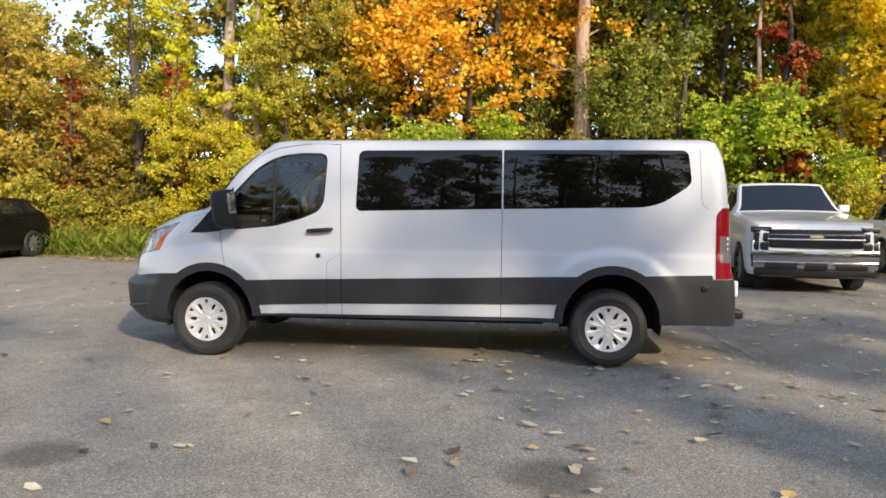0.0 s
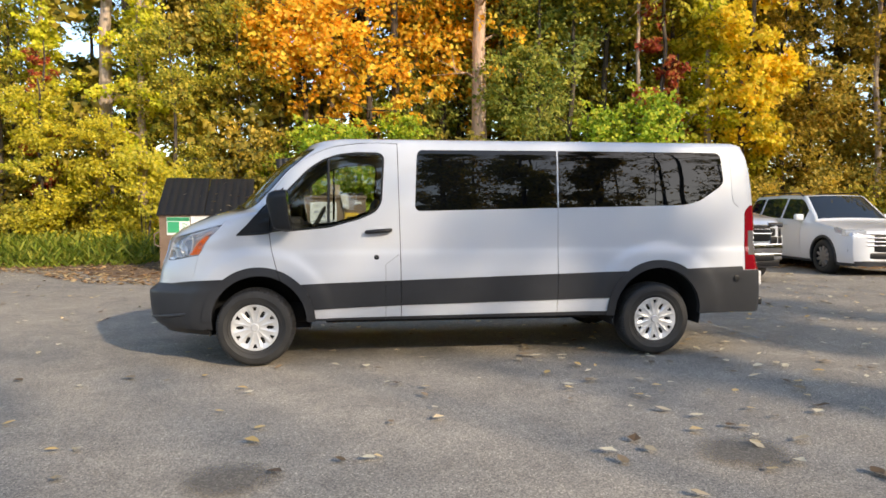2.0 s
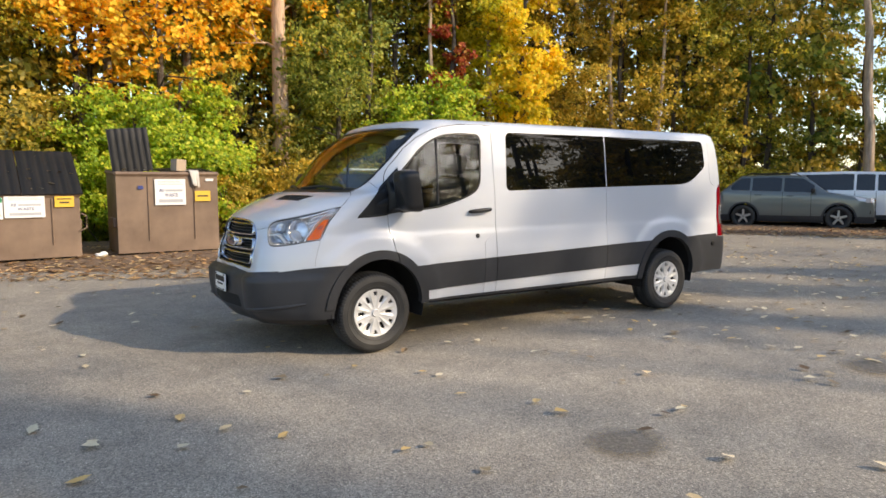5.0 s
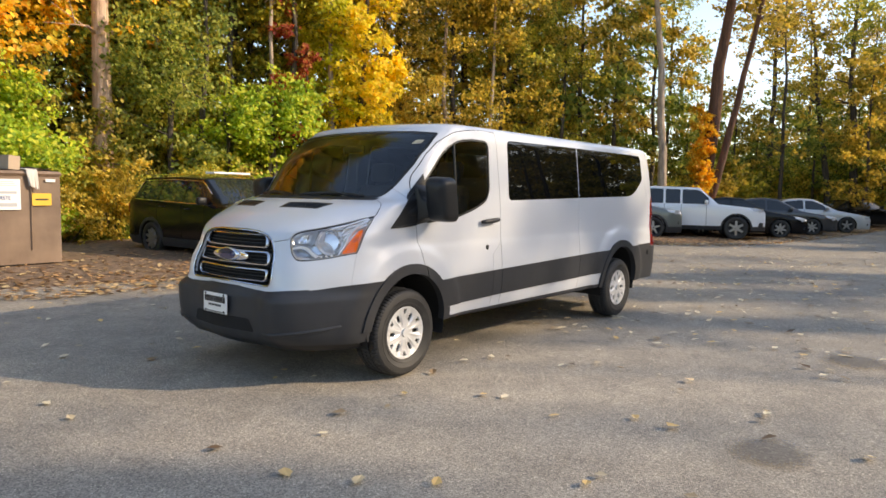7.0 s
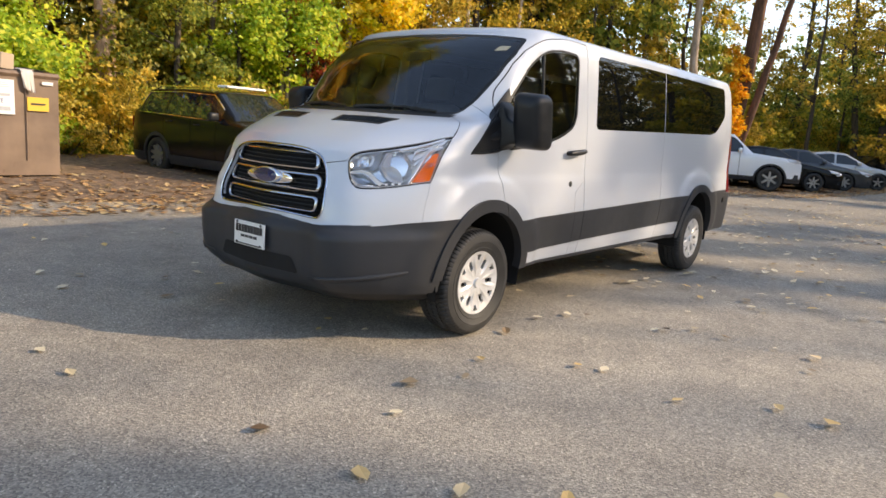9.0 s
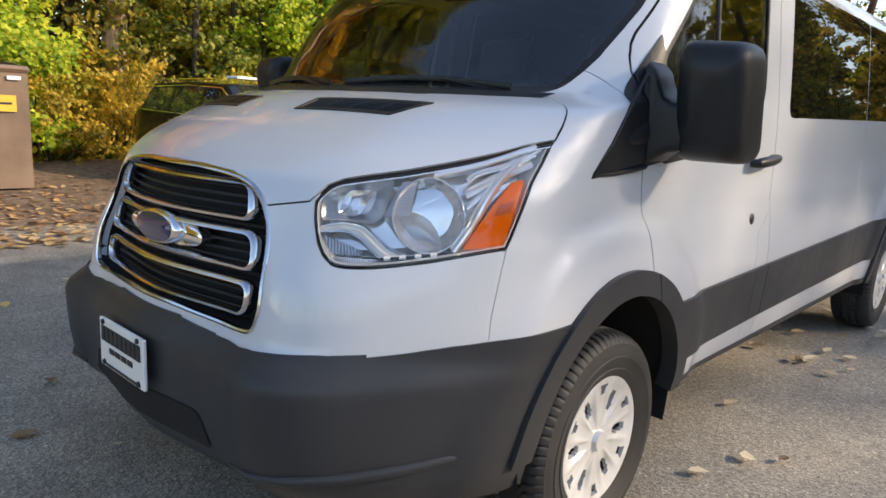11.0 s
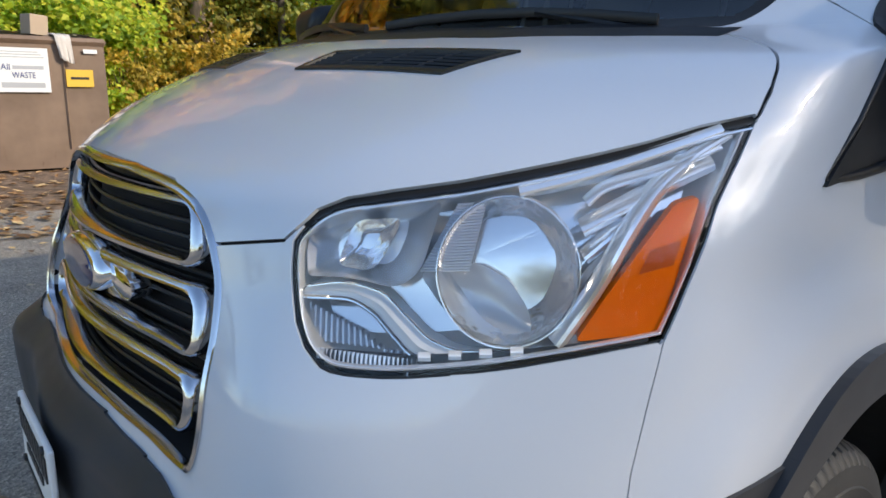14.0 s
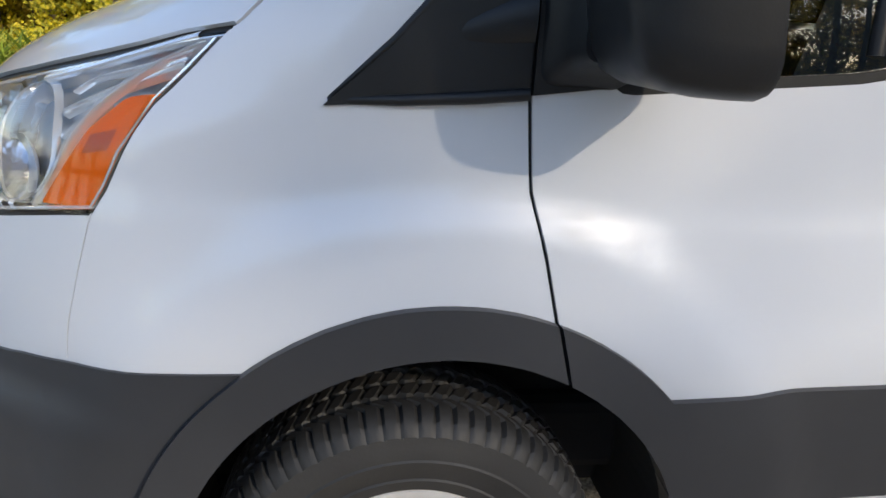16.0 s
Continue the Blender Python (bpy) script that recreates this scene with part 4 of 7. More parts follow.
for right in (False, True):
    h = new("headlight")
    h.parent = van
    lamp_of[right] = h
    for nm, make, mat, lab in lamp_parts():
        b = make()
        bmesh.ops.recalc_face_normals(b, faces=b.faces)
        if right:
            mirrored(b)
        part(nm, b, mat, h, lab, smooth=32)

# ---- the van: grille ----
GRILLE_HALF = chaikin([(-y, z) for y, z in GRILLE[1:-1]], 2)


def nose_ring(pts, section, closed=True):
    """A moulding swept along (y, z) points on the nose. section: (across, forward) pairs."""
    rings = []
    n = len(pts)
    for i, (y, z) in enumerate(pts):
        a = Vector(pts[(i - 1) % n] if closed else pts[max(i - 1, 0)])
        b = Vector(pts[(i + 1) % n] if closed else pts[min(i + 1, n - 1)])
        d = (b - a).normalized()
        nr = Vector((-d.y, d.x))
        rings.append([(skin_x(y + nr.x * u, z + nr.y * u) - w, y + nr.x * u, z + nr.y * u) for u, w in section])
    b = bmesh.new()
    add_rings(b, rings, ring_closed=closed)
    bmesh.ops.recalc_face_normals(b, faces=b.faces)
    return b


def full_outline(half):
    return [(y, z) for y, z in half] + [(-y, z) for y, z in half[::-1]]


def dense(poly, step):
    out = []
    for p, q in zip(poly, poly[1:] + poly[:1]):
        k = max(1, round(math.dist(p, q) / step))
        out += [(p[0] + (q[0] - p[0]) * i / k, p[1] + (q[1] - p[1]) * i / k) for i in range(k)]
    return out


grille = new("grille")
grille.parent = van
g_out = dense(full_outline(GRILLE_HALF), 0.02)
part("grille_frame", nose_ring(g_out, [(-0.0055, -0.01), (-0.005, 0.003), (0.0, 0.006), (0.0055, 0.003), (0.006, -0.012)]), M_BARCHROME, grille, "thin chrome grille surround", smooth=50)
b = bmesh.new()
gz = 0.955
rings = [[(skin_x(y * q, gz + (z - gz) * q) + 0.075, y * q, gz + (z - gz) * q) for y, z in g_out] for q in (1.0, 0.8, 0.6, 0.4, 0.2, 0.03)]
add_rings(b, [[(skin_x(y, z) - 0.002, y, z) for y, z in g_out]] + rings, cap=False)
part("grille_back", b, M_GAP, grille, smooth=40)
b = bmesh.new()
for i in range(15):
    z = 0.79 + 0.0245 * i
    yl = 0.40 if z < 1.09 else 0.33
    add_tube(b, [(skin_x(yl * q / 8, z) + 0.05, yl * q / 8, z) for q in range(-8, 9)], 0.0045, 6)
part("grille_mesh", b, M_BLACK, grille, smooth=50)


def racetrack(z0, z1, y1, slope, r):
    p = rounded([(-y1, z1), (y1, z1), (y1 + slope, z0), (-y1 - slope, z0)], r, 6)
    return dense(p, 0.02)


for z0, z1, y1, sl in ((1.032, 1.125, 0.345, 0.022), (0.905, 0.998, 0.384, 0.02), (0.785, 0.868, 0.404, -0.006)):
    part("grille_bar", nose_ring(racetrack(z0, z1, y1, sl, 0.036), [(-0.008, -0.04), (-0.0085, -0.016), (-0.004, -0.009), (0.003, -0.011), (0.008, -0.02), (0.0075, -0.04)]), M_BARCHROME, grille, "chrome loop of the grille", smooth=50)
b = bmesh.new()
add_rings(b, [[(skin_x(0, 0.965) - d, 0.125 * r * math.cos(a), 0.965 + 0.052 * r * math.sin(a)) for a in (2 * math.pi * i / 40 for i in range(40))] for d, r in ((-0.06, 1.0), (-0.02, 1.0), (-0.008, 0.93), (-0.004, 0.85))])
part("emblem_rim", b, M_CHROME, grille, smooth=45)
b = bmesh.new()
add_rings(b, [[(skin_x(0, 0.965) - d, 0.125 * r * math.cos(a), 0.965 + 0.052 * r * math.sin(a)) for a in (2 * math.pi * i / 40 for i in range(40))] for d, r in ((-0.006, 0.84), (-0.001, 0.8), (0.002, 0.4), (0.0025, 0.02))])
part("emblem_oval", b, Mat("deep_blue_enamel", (0.012, 0.022, 0.09), 0.15, Coat_Weight=0.8).m, grille, "plain dark blue oval badge", smooth=45)
b = bmesh.new()
add_rings(b, [[(skin_x(0, 0.965) + 0.01 - d, 0.05 + 0.16 * r * math.cos(a) * (0.6 if math.cos(a) < 0 else 1), 0.957 + 0.04 * r * math.sin(a)) for a in (2 * math.pi * i / 32 for i in range(32))] for d, r in ((-0.06, 1.0), (-0.026, 1.0), (-0.02, 0.9), (-0.018, 0.1))])
b2 = b.copy()
part("emblem_wing", b, M_CHROME, grille, smooth=45)
part("emblem_wing", mirrored(b2), M_CHROME, grille, smooth=45)

# ---- the van: plate, lower bumper ----
plate = new("number_plate")
plate.parent = van
px = -1.055
part("plate_board", box((px, -0.14, 0.52), (px + 0.012, 0.14, 0.672), 0.004), Mat("white_plate", (0.8, 0.8, 0.78), 0.4).m, plate, "white dealer plate with dark bars")

for i in range(9):
    part("lettering_bar", box((px - 0.003, -0.124 + 0.028 * i, 0.603), (px, -0.102 + 0.028 * i, 0.65)), M_INK, plate)
for i in range(4):
    part("lettering_bar", box((px - 0.003, -0.075 + 0.039 * i, 0.572), (px, -0.045 + 0.039 * i, 0.588)), M_INK, plate)
part("lettering_bar", box((px - 0.003, -0.12, 0.527), (px, 0.12, 0.534)), M_INK, plate)
for y in (-0.11, 0.11):
    for z in (0.535, 0.662):
        b = bmesh.new()
        lathe(b, [(0.008, 0), (0.008, -0.005), (0.004, -0.007), (0.0005, -0.007)], 12, "x", (px, y, z))
        part("plate_screw", b, M_INK, plate, smooth=40)
b = bmesh.new()
rows = []
for z in (0.41, 0.425, 0.45, 0.48, 0.50, 0.51):
    half = 0.36 - 0.05 * (z - 0.41) / 0.1 - (0.02 if z in (0.41, 0.51) else 0)
    rows.append([(skin_x(half * q / 10, z) - 0.0095, half * q / 10, z) for q in range(-10, 11)])
add_rings(b, rows, closed=False)
part("lower_intake", b, M_GAP, van)
for side in (-1, 1):
    line = [(skin_x(y, z) - 0.01, side * y, z) for y, z in ((0.45, 0.412), (0.55, 0.418), (0.65, 0.428), (0.75, 0.443), (0.83, 0.46), (0.89, 0.478), (0.93, 0.492))]
    b = bmesh.new()
    add_tube(b, line, [0.004, 0.012, 0.015, 0.016, 0.016, 0.013, 0.006], 8)
    part("bumper_lip", b, M_CLAD, van, smooth=60)
# chin under the bumper
b = bmesh.new()
chin = [(y / 20) for y in range(-18, 19)]
add_rings(b, [[(skin_x(y, 0.345) + q, y * k, z) for y in chin] for q, k, z in ((0.0, 1.0, 0.345), (0.05, 0.98, 0.29), (0.14, 0.95, 0.27), (0.5, 0.9, 0.27))], closed=False)
part("chin_spoiler", b, M_BLACK, van, smooth=50)

# ---- the van: hood vents, wipers ----
VENT = [Vector(q) for q in ((-0.57, -0.155), (-0.478, -0.149), (-0.387, -0.539), (-0.501, -0.487))]


def hood_point(x, y, up):
    """A place on the hood, or a little above it."""
    lo, hi = 1.15, 1.42
    for _ in range(30):
        z = (lo + hi) / 2
        lo, hi = (z, hi) if skin_x(y, z) < x else (lo, z)
    return (x, y, lo + up)


for side in (-1, 1):
    v = new("vent_grille")
    v.parent = van

    def spot(a, c, up):
        lo, hi = VENT[0].lerp(VENT[3], a), VENT[1].lerp(VENT[2], a)
        q = lo.lerp(hi, c)
        x, y, z = hood_point(q.x, q.y, up)
        return (x, side * -y, z)

    loop = [(a, 0.0) for a in (0, 0.2, 0.4, 0.6, 0.8)] + [(1.0, c) for c in (0, 0.33, 0.66)] + [(a, 1.0) for a in (1, 0.8, 0.6, 0.4, 0.2)] + [(0.0, c) for c in (1, 0.66, 0.33)]
    b = bmesh.new()
    add_rings(b, [[spot(a, c, up) for a, c in [((a - 0.5) * k + 0.5, (c - 0.5) * kc + 0.5) for a, c in loop]] for k, kc, up in ((1.02, 1.06, -0.004), (1.015, 1.05, 0.004), (0.955, 0.82, 0.004), (0.95, 0.8, -0.005))], cap=False)
    bmesh.ops.recalc_face_normals(b, faces=b.faces)
    part("vent_frame", b, M_BLACK, v, smooth=40)
    for q in range(1, 6):
        b = bmesh.new()
        add_tube(b, [spot(0.04 + 0.92 * f / 8, 0.08 + 0.84 * q / 6, -0.002) for f in range(9)], 0.0045, 6)
        part("vent_slat", b, M_BLACK, v, smooth=50)
    for q in range(1, 4):
        b = bmesh.new()
        add_tube(b, [spot(q / 4, 0.1 + 0.8 * f / 4, -0.001) for f in range(5)], 0.003, 6)
        part("vent_rib", b, M_BLACK, v, smooth=50)
b = bmesh.new()
for y0, y1 in ((-0.62, -0.05), (0.02, 0.62)):
    pts = [(skin_x(y0 + (y1 - y0) * q, 1.425 + 0.02 * math.sin(q * 3)) - 0.012, y0 + (y1 - y0) * q, 1.425 + 0.02 * math.sin(q * 3)) for q in (0, 0.2, 0.4, 0.6, 0.8, 1)]
    add_tube(b, pts, 0.007, 6, 1.5)
    add_tube(b, [(pts[0][0] - 0.01, y0 + 0.02, 1.405), pts[2]], 0.008, 6)
part("wiper", b, M_BLACK, van, smooth=50)
b = bmesh.new()
add_rings(b, [[(skin_x(y, z) - d, y, z) for y in (-0.75, -0.6, -0.4, -0.2, 0, 0.2, 0.4, 0.6, 0.75)] for z, d in ((1.392, 0.004), (1.41, 0.006))], closed=False)
part("cowl", b, M_BLACK, van)


# ---- the van: wheels ----
def van_wheel(x, side):
    """Steel wheel with a worn silver cover and a road tyre."""
    w = new("wheel")
    w.parent = van
    w.matrix_basis = pose(x, 0, HUB_Z)
    y = lambda d: side * d
    b = bmesh.new()
    n = 360
    # radius, distance from the middle, depth of the cuts across, sway of the grooves round
    prof = [(0.205, 0.955, 0, 0), (0.212, 0.968, 0, 0), (0.235, 0.977, 0, 0), (0.238, 0.974, 0, 0), (0.27, 0.983, 0, 0), (0.275, 0.985, 0, 0), (0.278, 0.982, 0, 0), (0.30, 0.981, 0, 0), (0.314, 0.976, 0, 0), (0.316, 0.976, 0.003, 0), (0.326, 0.97, 0.004, 0), (0.337, 0.959, 0.006, 0), (0.344, 0.945, 0.008, 0), (0.348, 0.925, 0.008, 0), (0.3485, 0.908, 0.006, 0.003),
            (0.3385, 0.905, 0, 0.003), (0.3385, 0.898, 0, 0.003), (0.3505, 0.895, 0.007, 0.003), (0.3515, 0.865, 0.007, -0.003), (0.341, 0.862, 0, -0.003), (0.341, 0.854, 0, -0.003), (0.3515, 0.851, 0.007, -0.003), (0.3515, 0.822, 0.007, 0.003), (0.341, 0.819, 0, 0.003), (0.341, 0.811, 0, 0.003), (0.3505, 0.808, 0.007, 0.003), (0.3485, 0.785, 0.006, 0), (0.343, 0.752, 0.005, 0), (0.315, 0.735, 0, 0), (0.24, 0.735, 0, 0), (0.205, 0.76, 0, 0)]
    rings = []
    for q, (r, d, cutd, sway) in enumerate(prof):
        ring = []
        for i in range(n):
            a = 2 * math.pi * (i + (70 * (d - 0.86) if 0.8 < d < 0.91 else 0)) / n
            rr = r - (cutd if (i + (2 if 0.86 < d < 0.9 else 0)) % 5 == 0 else 0)
            ring.append((rr * math.cos(a), y(d + sway * (abs(i % 5 - 2.5) - 1.25)), rr * math.sin(a)))
        rings.append(ring)
    add_rings(b, rings, cap=False)
    bmesh.ops.recalc_face_normals(b, faces=b.faces)
    part("tyre", b, M_TYRE, w, smooth=20)
    # cover: a polar sheet with openings
    b = bmesh.new()
    rr = [0.0, 0.012, 0.03, 0.036, 0.042, 0.055, 0.07, 0.085, 0.1, 0.113, 0.126, 0.139, 0.152, 0.165, 0.176, 0.187, 0.197, 0.207, 0.215]
    na = 168
    grid = []

    def height(r, a):
        h = 0.967 - 0.012 * (1 - min(r / 0.2, 1)) ** 0.5 + (0.014 if r < 0.034 else 0.0)
        k = math.cos(6 * a)
        spoke = math.exp(-((abs(k) ** 2)) / 0.25)
        if 0.05 < r < 0.2:
            h -= 0.012 * (1 - spoke) * math.sin(math.pi * (r - 0.05) / 0.15) * (1 if k > 0 else 0.45)
        return h - (0.012 if r > 0.21 else 0)

    def gap_at(r, a):
        k = (a / (2 * math.pi) * 6 + 0.5) % 1 - 0.5
        arc_len = k * 2 * math.pi / 6 * r
        if (arc_len / 0.017) ** 2 + ((r - 0.13) / 0.034) ** 2 < 1:
            return True
        k2 = (a / (2 * math.pi) * 6) % 1 - 0.5
        arc2 = k2 * 2 * math.pi / 6 * r
        return 0.152 < r < 0.187 and abs(arc2) < 0.006 + (r - 0.152) * 0.5

    for r in rr[1:]:
        grid.append([b.verts.new((r * math.cos(2 * math.pi * i / na), y(height(r, 2 * math.pi * i / na)), r * math.sin(2 * math.pi * i / na))) for i in range(na)])
    b.faces.new(grid[0])
    inner_edge = {}
    for q in range(len(grid) - 1):
        for i in range(na):
            j = (i + 1) % na
            a = 2 * math.pi * (i + 0.5) / na
            if gap_at((rr[q + 1] + rr[q + 2]) / 2, a):
                continue
            b.faces.new((grid[q][i], grid[q][j], grid[q + 1][j], grid[q + 1][i]))
    bmesh.ops.recalc_face_normals(b, faces=b.faces)
    edges = [e for e in b.edges if len(e.link_faces) == 1]
    ex = bmesh.ops.extrude_edge_only(b, edges=edges)
    bmesh.ops.translate(b, vec=(0, y(-0.016), 0), verts=[v for v in ex["geom"] if isinstance(v, bmesh.types.BMVert)])
    bmesh.ops.recalc_face_normals(b, faces=b.faces)
    part("wheel_cover", b, M_SILVER, w, "worn silver plastic wheel cover", smooth=35)
    b = bmesh.new()
    lathe(b, [(0.002, y(0.93)), (0.1, y(0.93)), (0.205, y(0.935)), (0.206, y(0.76)), (0.05, y(0.76))], 32)
    part("steel_rim", b, M_GAP, w, smooth=40)


for x in AXLES:
    for side in (-1, 1):
        van_wheel(x, side)
        b = bmesh.new()
        cx, cz = ARCH_F if x < 1 else ARCH_R
        liner = [[(cx + 0.45 * math.cos(radians(a)), side * yy, cz + 0.45 * math.sin(radians(a))) for a in range(-16, 197, 4)] for yy in (0.95, 0.56)]
        add_rings(b, liner, closed=False)
        b.faces.new([b.verts.new(p) for p in liner[1]])
        part("wheel_well", b, M_GAP, van)

# ---- the van: underside ----
b = box((-0.55, -0.62, 0.34), (4.75, 0.62, 0.52), 0.03)
add_box(b, (0.62, -0.84, 0.36), (3.2, 0.84, 0.50), 0.02)
add_box(b, (4.3, -0.88, 0.42), (4.8, 0.88, 0.55), 0.02)
part("underbody", b, M_GAP, van)
b = bmesh.new()
for x in AXLES:
    add_tube(b, [(x, -0.8, 0.33), (x, 0.8, 0.33)], 0.055, 10)
add_tube(b, [(1.5, 0.35, 0.3), (3.2, 0.4, 0.3), (4.4, 0.5, 0.32)], 0.05, 10)
part("axle", b, M_GAP, van, smooth=50)
b = box((4.86, -0.78, 0.44), (5.0, 0.78, 0.52), 0.02)
part("rear_step", b, M_BLACK, van)

# ---- the van: mirrors, handles and small fittings ----
for side in (-1, 1):
    d = doors[side > 0]
    mir = new("door_mirror")
    mir.parent = van
    b = bmesh.new()
    rings = []
    for f, sx in ((0.0, 0.45), (0.03, 0.62), (0.1, 0.78), (0.22, 0.89), (0.42, 0.96), (0.7, 0.99), (1.0, 1.0), (1.2, 1.0), (1.25, 0.985)):
        o = rounded([(-0.985, 1.226), (-1.0, 1.59), (-1.21, 1.575), (-1.215, 1.226)], [0.05, 0.045, 0.06, 0.065], 6)
        cy, cz = -1.105, 1.405
        rings.append([(0.155 + 0.135 * f - 0.12 * (zz - cz), side * -(cy + (yy - cy) * max(sx, 0.3)), cz + (zz - cz) * max(sx, 0.3)) for yy, zz in o])
    add_rings(b, rings)
    bmesh.ops.recalc_face_normals(b, faces=b.faces)
    part("mirror_housing", b, M_BLACK, mir, "textured black plastic mirror housing", smooth=50)
    b = bmesh.new()
    o = rounded([(-1.01, 1.36), (-1.015, 1.57), (-1.185, 1.55), (-1.19, 1.36)], 0.03, 4)
    b.faces.new([b.verts.new((0.327 - 0.12 * (zz - 1.405), side * -yy, zz)) for yy, zz in o])
    part("mirror_glass", b, M_CHROME, mir)
    b = bmesh.new()
    add_rings(b, [[(x, side * y, z) for x, z in rounded([(x0, z0), (x1, z0), (x1, z1), (x0, z1)], 0.025, 4)] for y, x0, x1, z0, z1 in ((0.92, 0.142, 0.275, 1.213, 1.52), (0.942, 0.144, 0.276, 1.216, 1.5), (0.955, 0.15, 0.28, 1.222, 1.46), (0.968, 0.16, 0.285, 1.235, 1.42), (0.995, 0.17, 0.29, 1.25, 1.40), (1.03, 0.18, 0.29, 1.255, 1.40))])
    bmesh.ops.recalc_face_normals(b, faces=b.faces)
    part("mirror_arm", b, M_BLACK, mir, smooth=50)
    b = bmesh.new()
    rings = []
    for x, z, hh, out in ((-0.02, 1.27, 0.004, 0.002), (0.0, 1.274, 0.016, 0.012), (0.04, 1.284, 0.026, 0.02), (0.09, 1.297, 0.034, 0.025), (0.134, 1.308, 0.04, 0.028)):
        rings.append([(x, side * (0.928 + out * max(0, math.cos(q)) ** 0.7), z + hh * math.sin(q)) for q in (math.pi * (i / 12 - 0.5) for i in range(13))])
    add_rings(b, rings)
    part("mirror_base", b, M_BLACK, mir, smooth=40)
    b = bmesh.new()
    add_tube(b, [(-0.148, side * 0.941, 1.183), (-0.05, side * 0.95, 1.188), (0.06, side * 0.952, 1.197), (0.132, side * 0.952, 1.205)], [0.005, 0.008, 0.009, 0.009], 8)
    add_tube(b, [(-0.148, side * 0.939, 1.185), (-0.058, side * 0.941, 1.268), (0.01, side * 0.938, 1.345), (0.085, side * 0.933, 1.428), (0.133, side * 0.929, 1.476)], [0.004, 0.006, 0.007, 0.007, 0.006], 8)
    part("sail_border", b, M_BLACK, mir, smooth=50)
    b = bmesh.new()
    add_tube(b, [(0.995, side * 0.955, 1.203), (1.005, side * 0.982, 1.206), (1.06, side * 0.99, 1.21), (1.16, side * 0.99, 1.217), (1.215, side * 0.984, 1.222), (1.225, side * 0.955, 1.224)], [0.014, 0.019, 0.021, 0.021, 0.019, 0.014], 10, 1.0)
    part("door_handle", b, M_BLACK, d, smooth=50)
    b = bmesh.new()
    add_rings(b, [[(1.11 + r * 0.075 * math.cos(a), side * yy, 1.215 + r * 0.045 * math.sin(a)) for a in (2 * math.pi * i / 24 for i in range(24))] for r, yy in ((1.0, 0.9455), (0.9, 0.9465), (0.4, 0.948), (0.02, 0.948))], cap=False)
    part("handle_recess", b, M_WHITE, d, smooth=50)
    b = bmesh.new()
    lathe(b, [(0.024, side * 0.946), (0.024, side * 0.956), (0.018, side * 0.96), (0.002, side * 0.961)], 20, "y", (1.092, 0, 0.974))
    part("door_lock", b, M_BLACK, d, smooth=40)
    # bright step strip seam and B pillar strip
    b = bmesh.new()
    add_tube(b, [(0.665, side * 0.883, 1.865), (0.66, side * 0.935, 1.285)], 0.013, 8)
    part("window_bar", b, M_BLACK, d, smooth=50)
b = bmesh.new()
lathe(b, [(0.03, -0.968), (0.03, -0.982), (0.022, -0.984), (0.002, -0.984)], 20, "y", (4.6, 0, 0.735))
part("bumper_plug", b, M_BLACK, van, smooth=40)
for side in (-1, 1):
    b = bmesh.new()
    for i in range(5):
        add_box(b, (4.768, side * 0.905 - 0.012, 0.985 + 0.045 * i), (4.80, side * 0.905 + 0.02 * side, 1.008 + 0.045 * i), 0.005)
    part("reverse_light", b, M_SATIN, van)
    b = box((4.86, min(side * 0.80, side * 0.9), 0.66), (4.905, max(side * 0.80, side * 0.9), 0.80), 0.01)
    part("bumper_marker", b, Mat("white_reflector", (0.7, 0.7, 0.72), 0.2).m, van)

# ---- the van: cabin ----
b = bmesh.new()
add_box(b, (-0.05, -0.80, 0.95), (0.42, 0.80, 1.28), 0.08)
add_box(b, (0.05, -0.62, 1.24), (0.40, -0.22, 1.34), 0.05)
part("dashboard", b, M_INTERIOR, van, smooth=40)
b = bmesh.new()
rot = Matrix.Translation((0.52, -0.42, 1.26)) @ Matrix.Rotation(radians(-62), 4, "Y")
ring = []
for i in range(36):
    a = 2 * math.pi * i / 36
    c = Vector((0.19 * math.cos(a), 0.19 * math.sin(a), 0))
    ring.append([rot @ (c + c.normalized() * 0.015 * math.cos(q) + Vector((0, 0, 0.015 * math.sin(q)))) for q in (2 * math.pi * k / 8 for k in range(8))])
add_rings(b, ring, ring_closed=True)
add_box(b, (-0.18, -0.05, -0.02), (0.18, 0.05, 0.02), 0.01, rot)
part("steering_wheel", b, M_BLACK, van, smooth=50)
for y in (-0.42, 0.42):
    s = new("front_seat")
    s.parent = van
    lean = Matrix.Translation((1.02, y, 0.92)) @ Matrix.Rotation(radians(14), 4, "Y")
    part("seat_cushion", box((0.55, y - 0.25, 0.75), (1.08, y + 0.25, 0.93), 0.06), M_SEAT, s, smooth=50)
    part("seat_back", box((-0.07, -0.25, 0.0), (0.07, 0.25, 0.62), 0.06, lean), M_SEAT, s, smooth=50)
    part("headrest", box((-0.05, -0.14, 0.66), (0.05, 0.14, 0.86), 0.045, lean), M_SEAT, s, smooth=50)
b = box((-0.3, -0.52, 0.53), (4.6, 0.52, 0.57))
add_box(b, (0.56, -0.86, 0.535), (3.28, 0.86, 0.565))
part("cabin_floor", b, M_INTERIOR, van)
part("headliner", box((0.75, -0.74, 2.005), (4.5, 0.74, 2.02), 0.005), M_LINER, van)
part("partition_trim", box((1.42, -0.9, 0.57), (1.46, 0.9, 1.36), 0.01), M_INTERIOR, van)
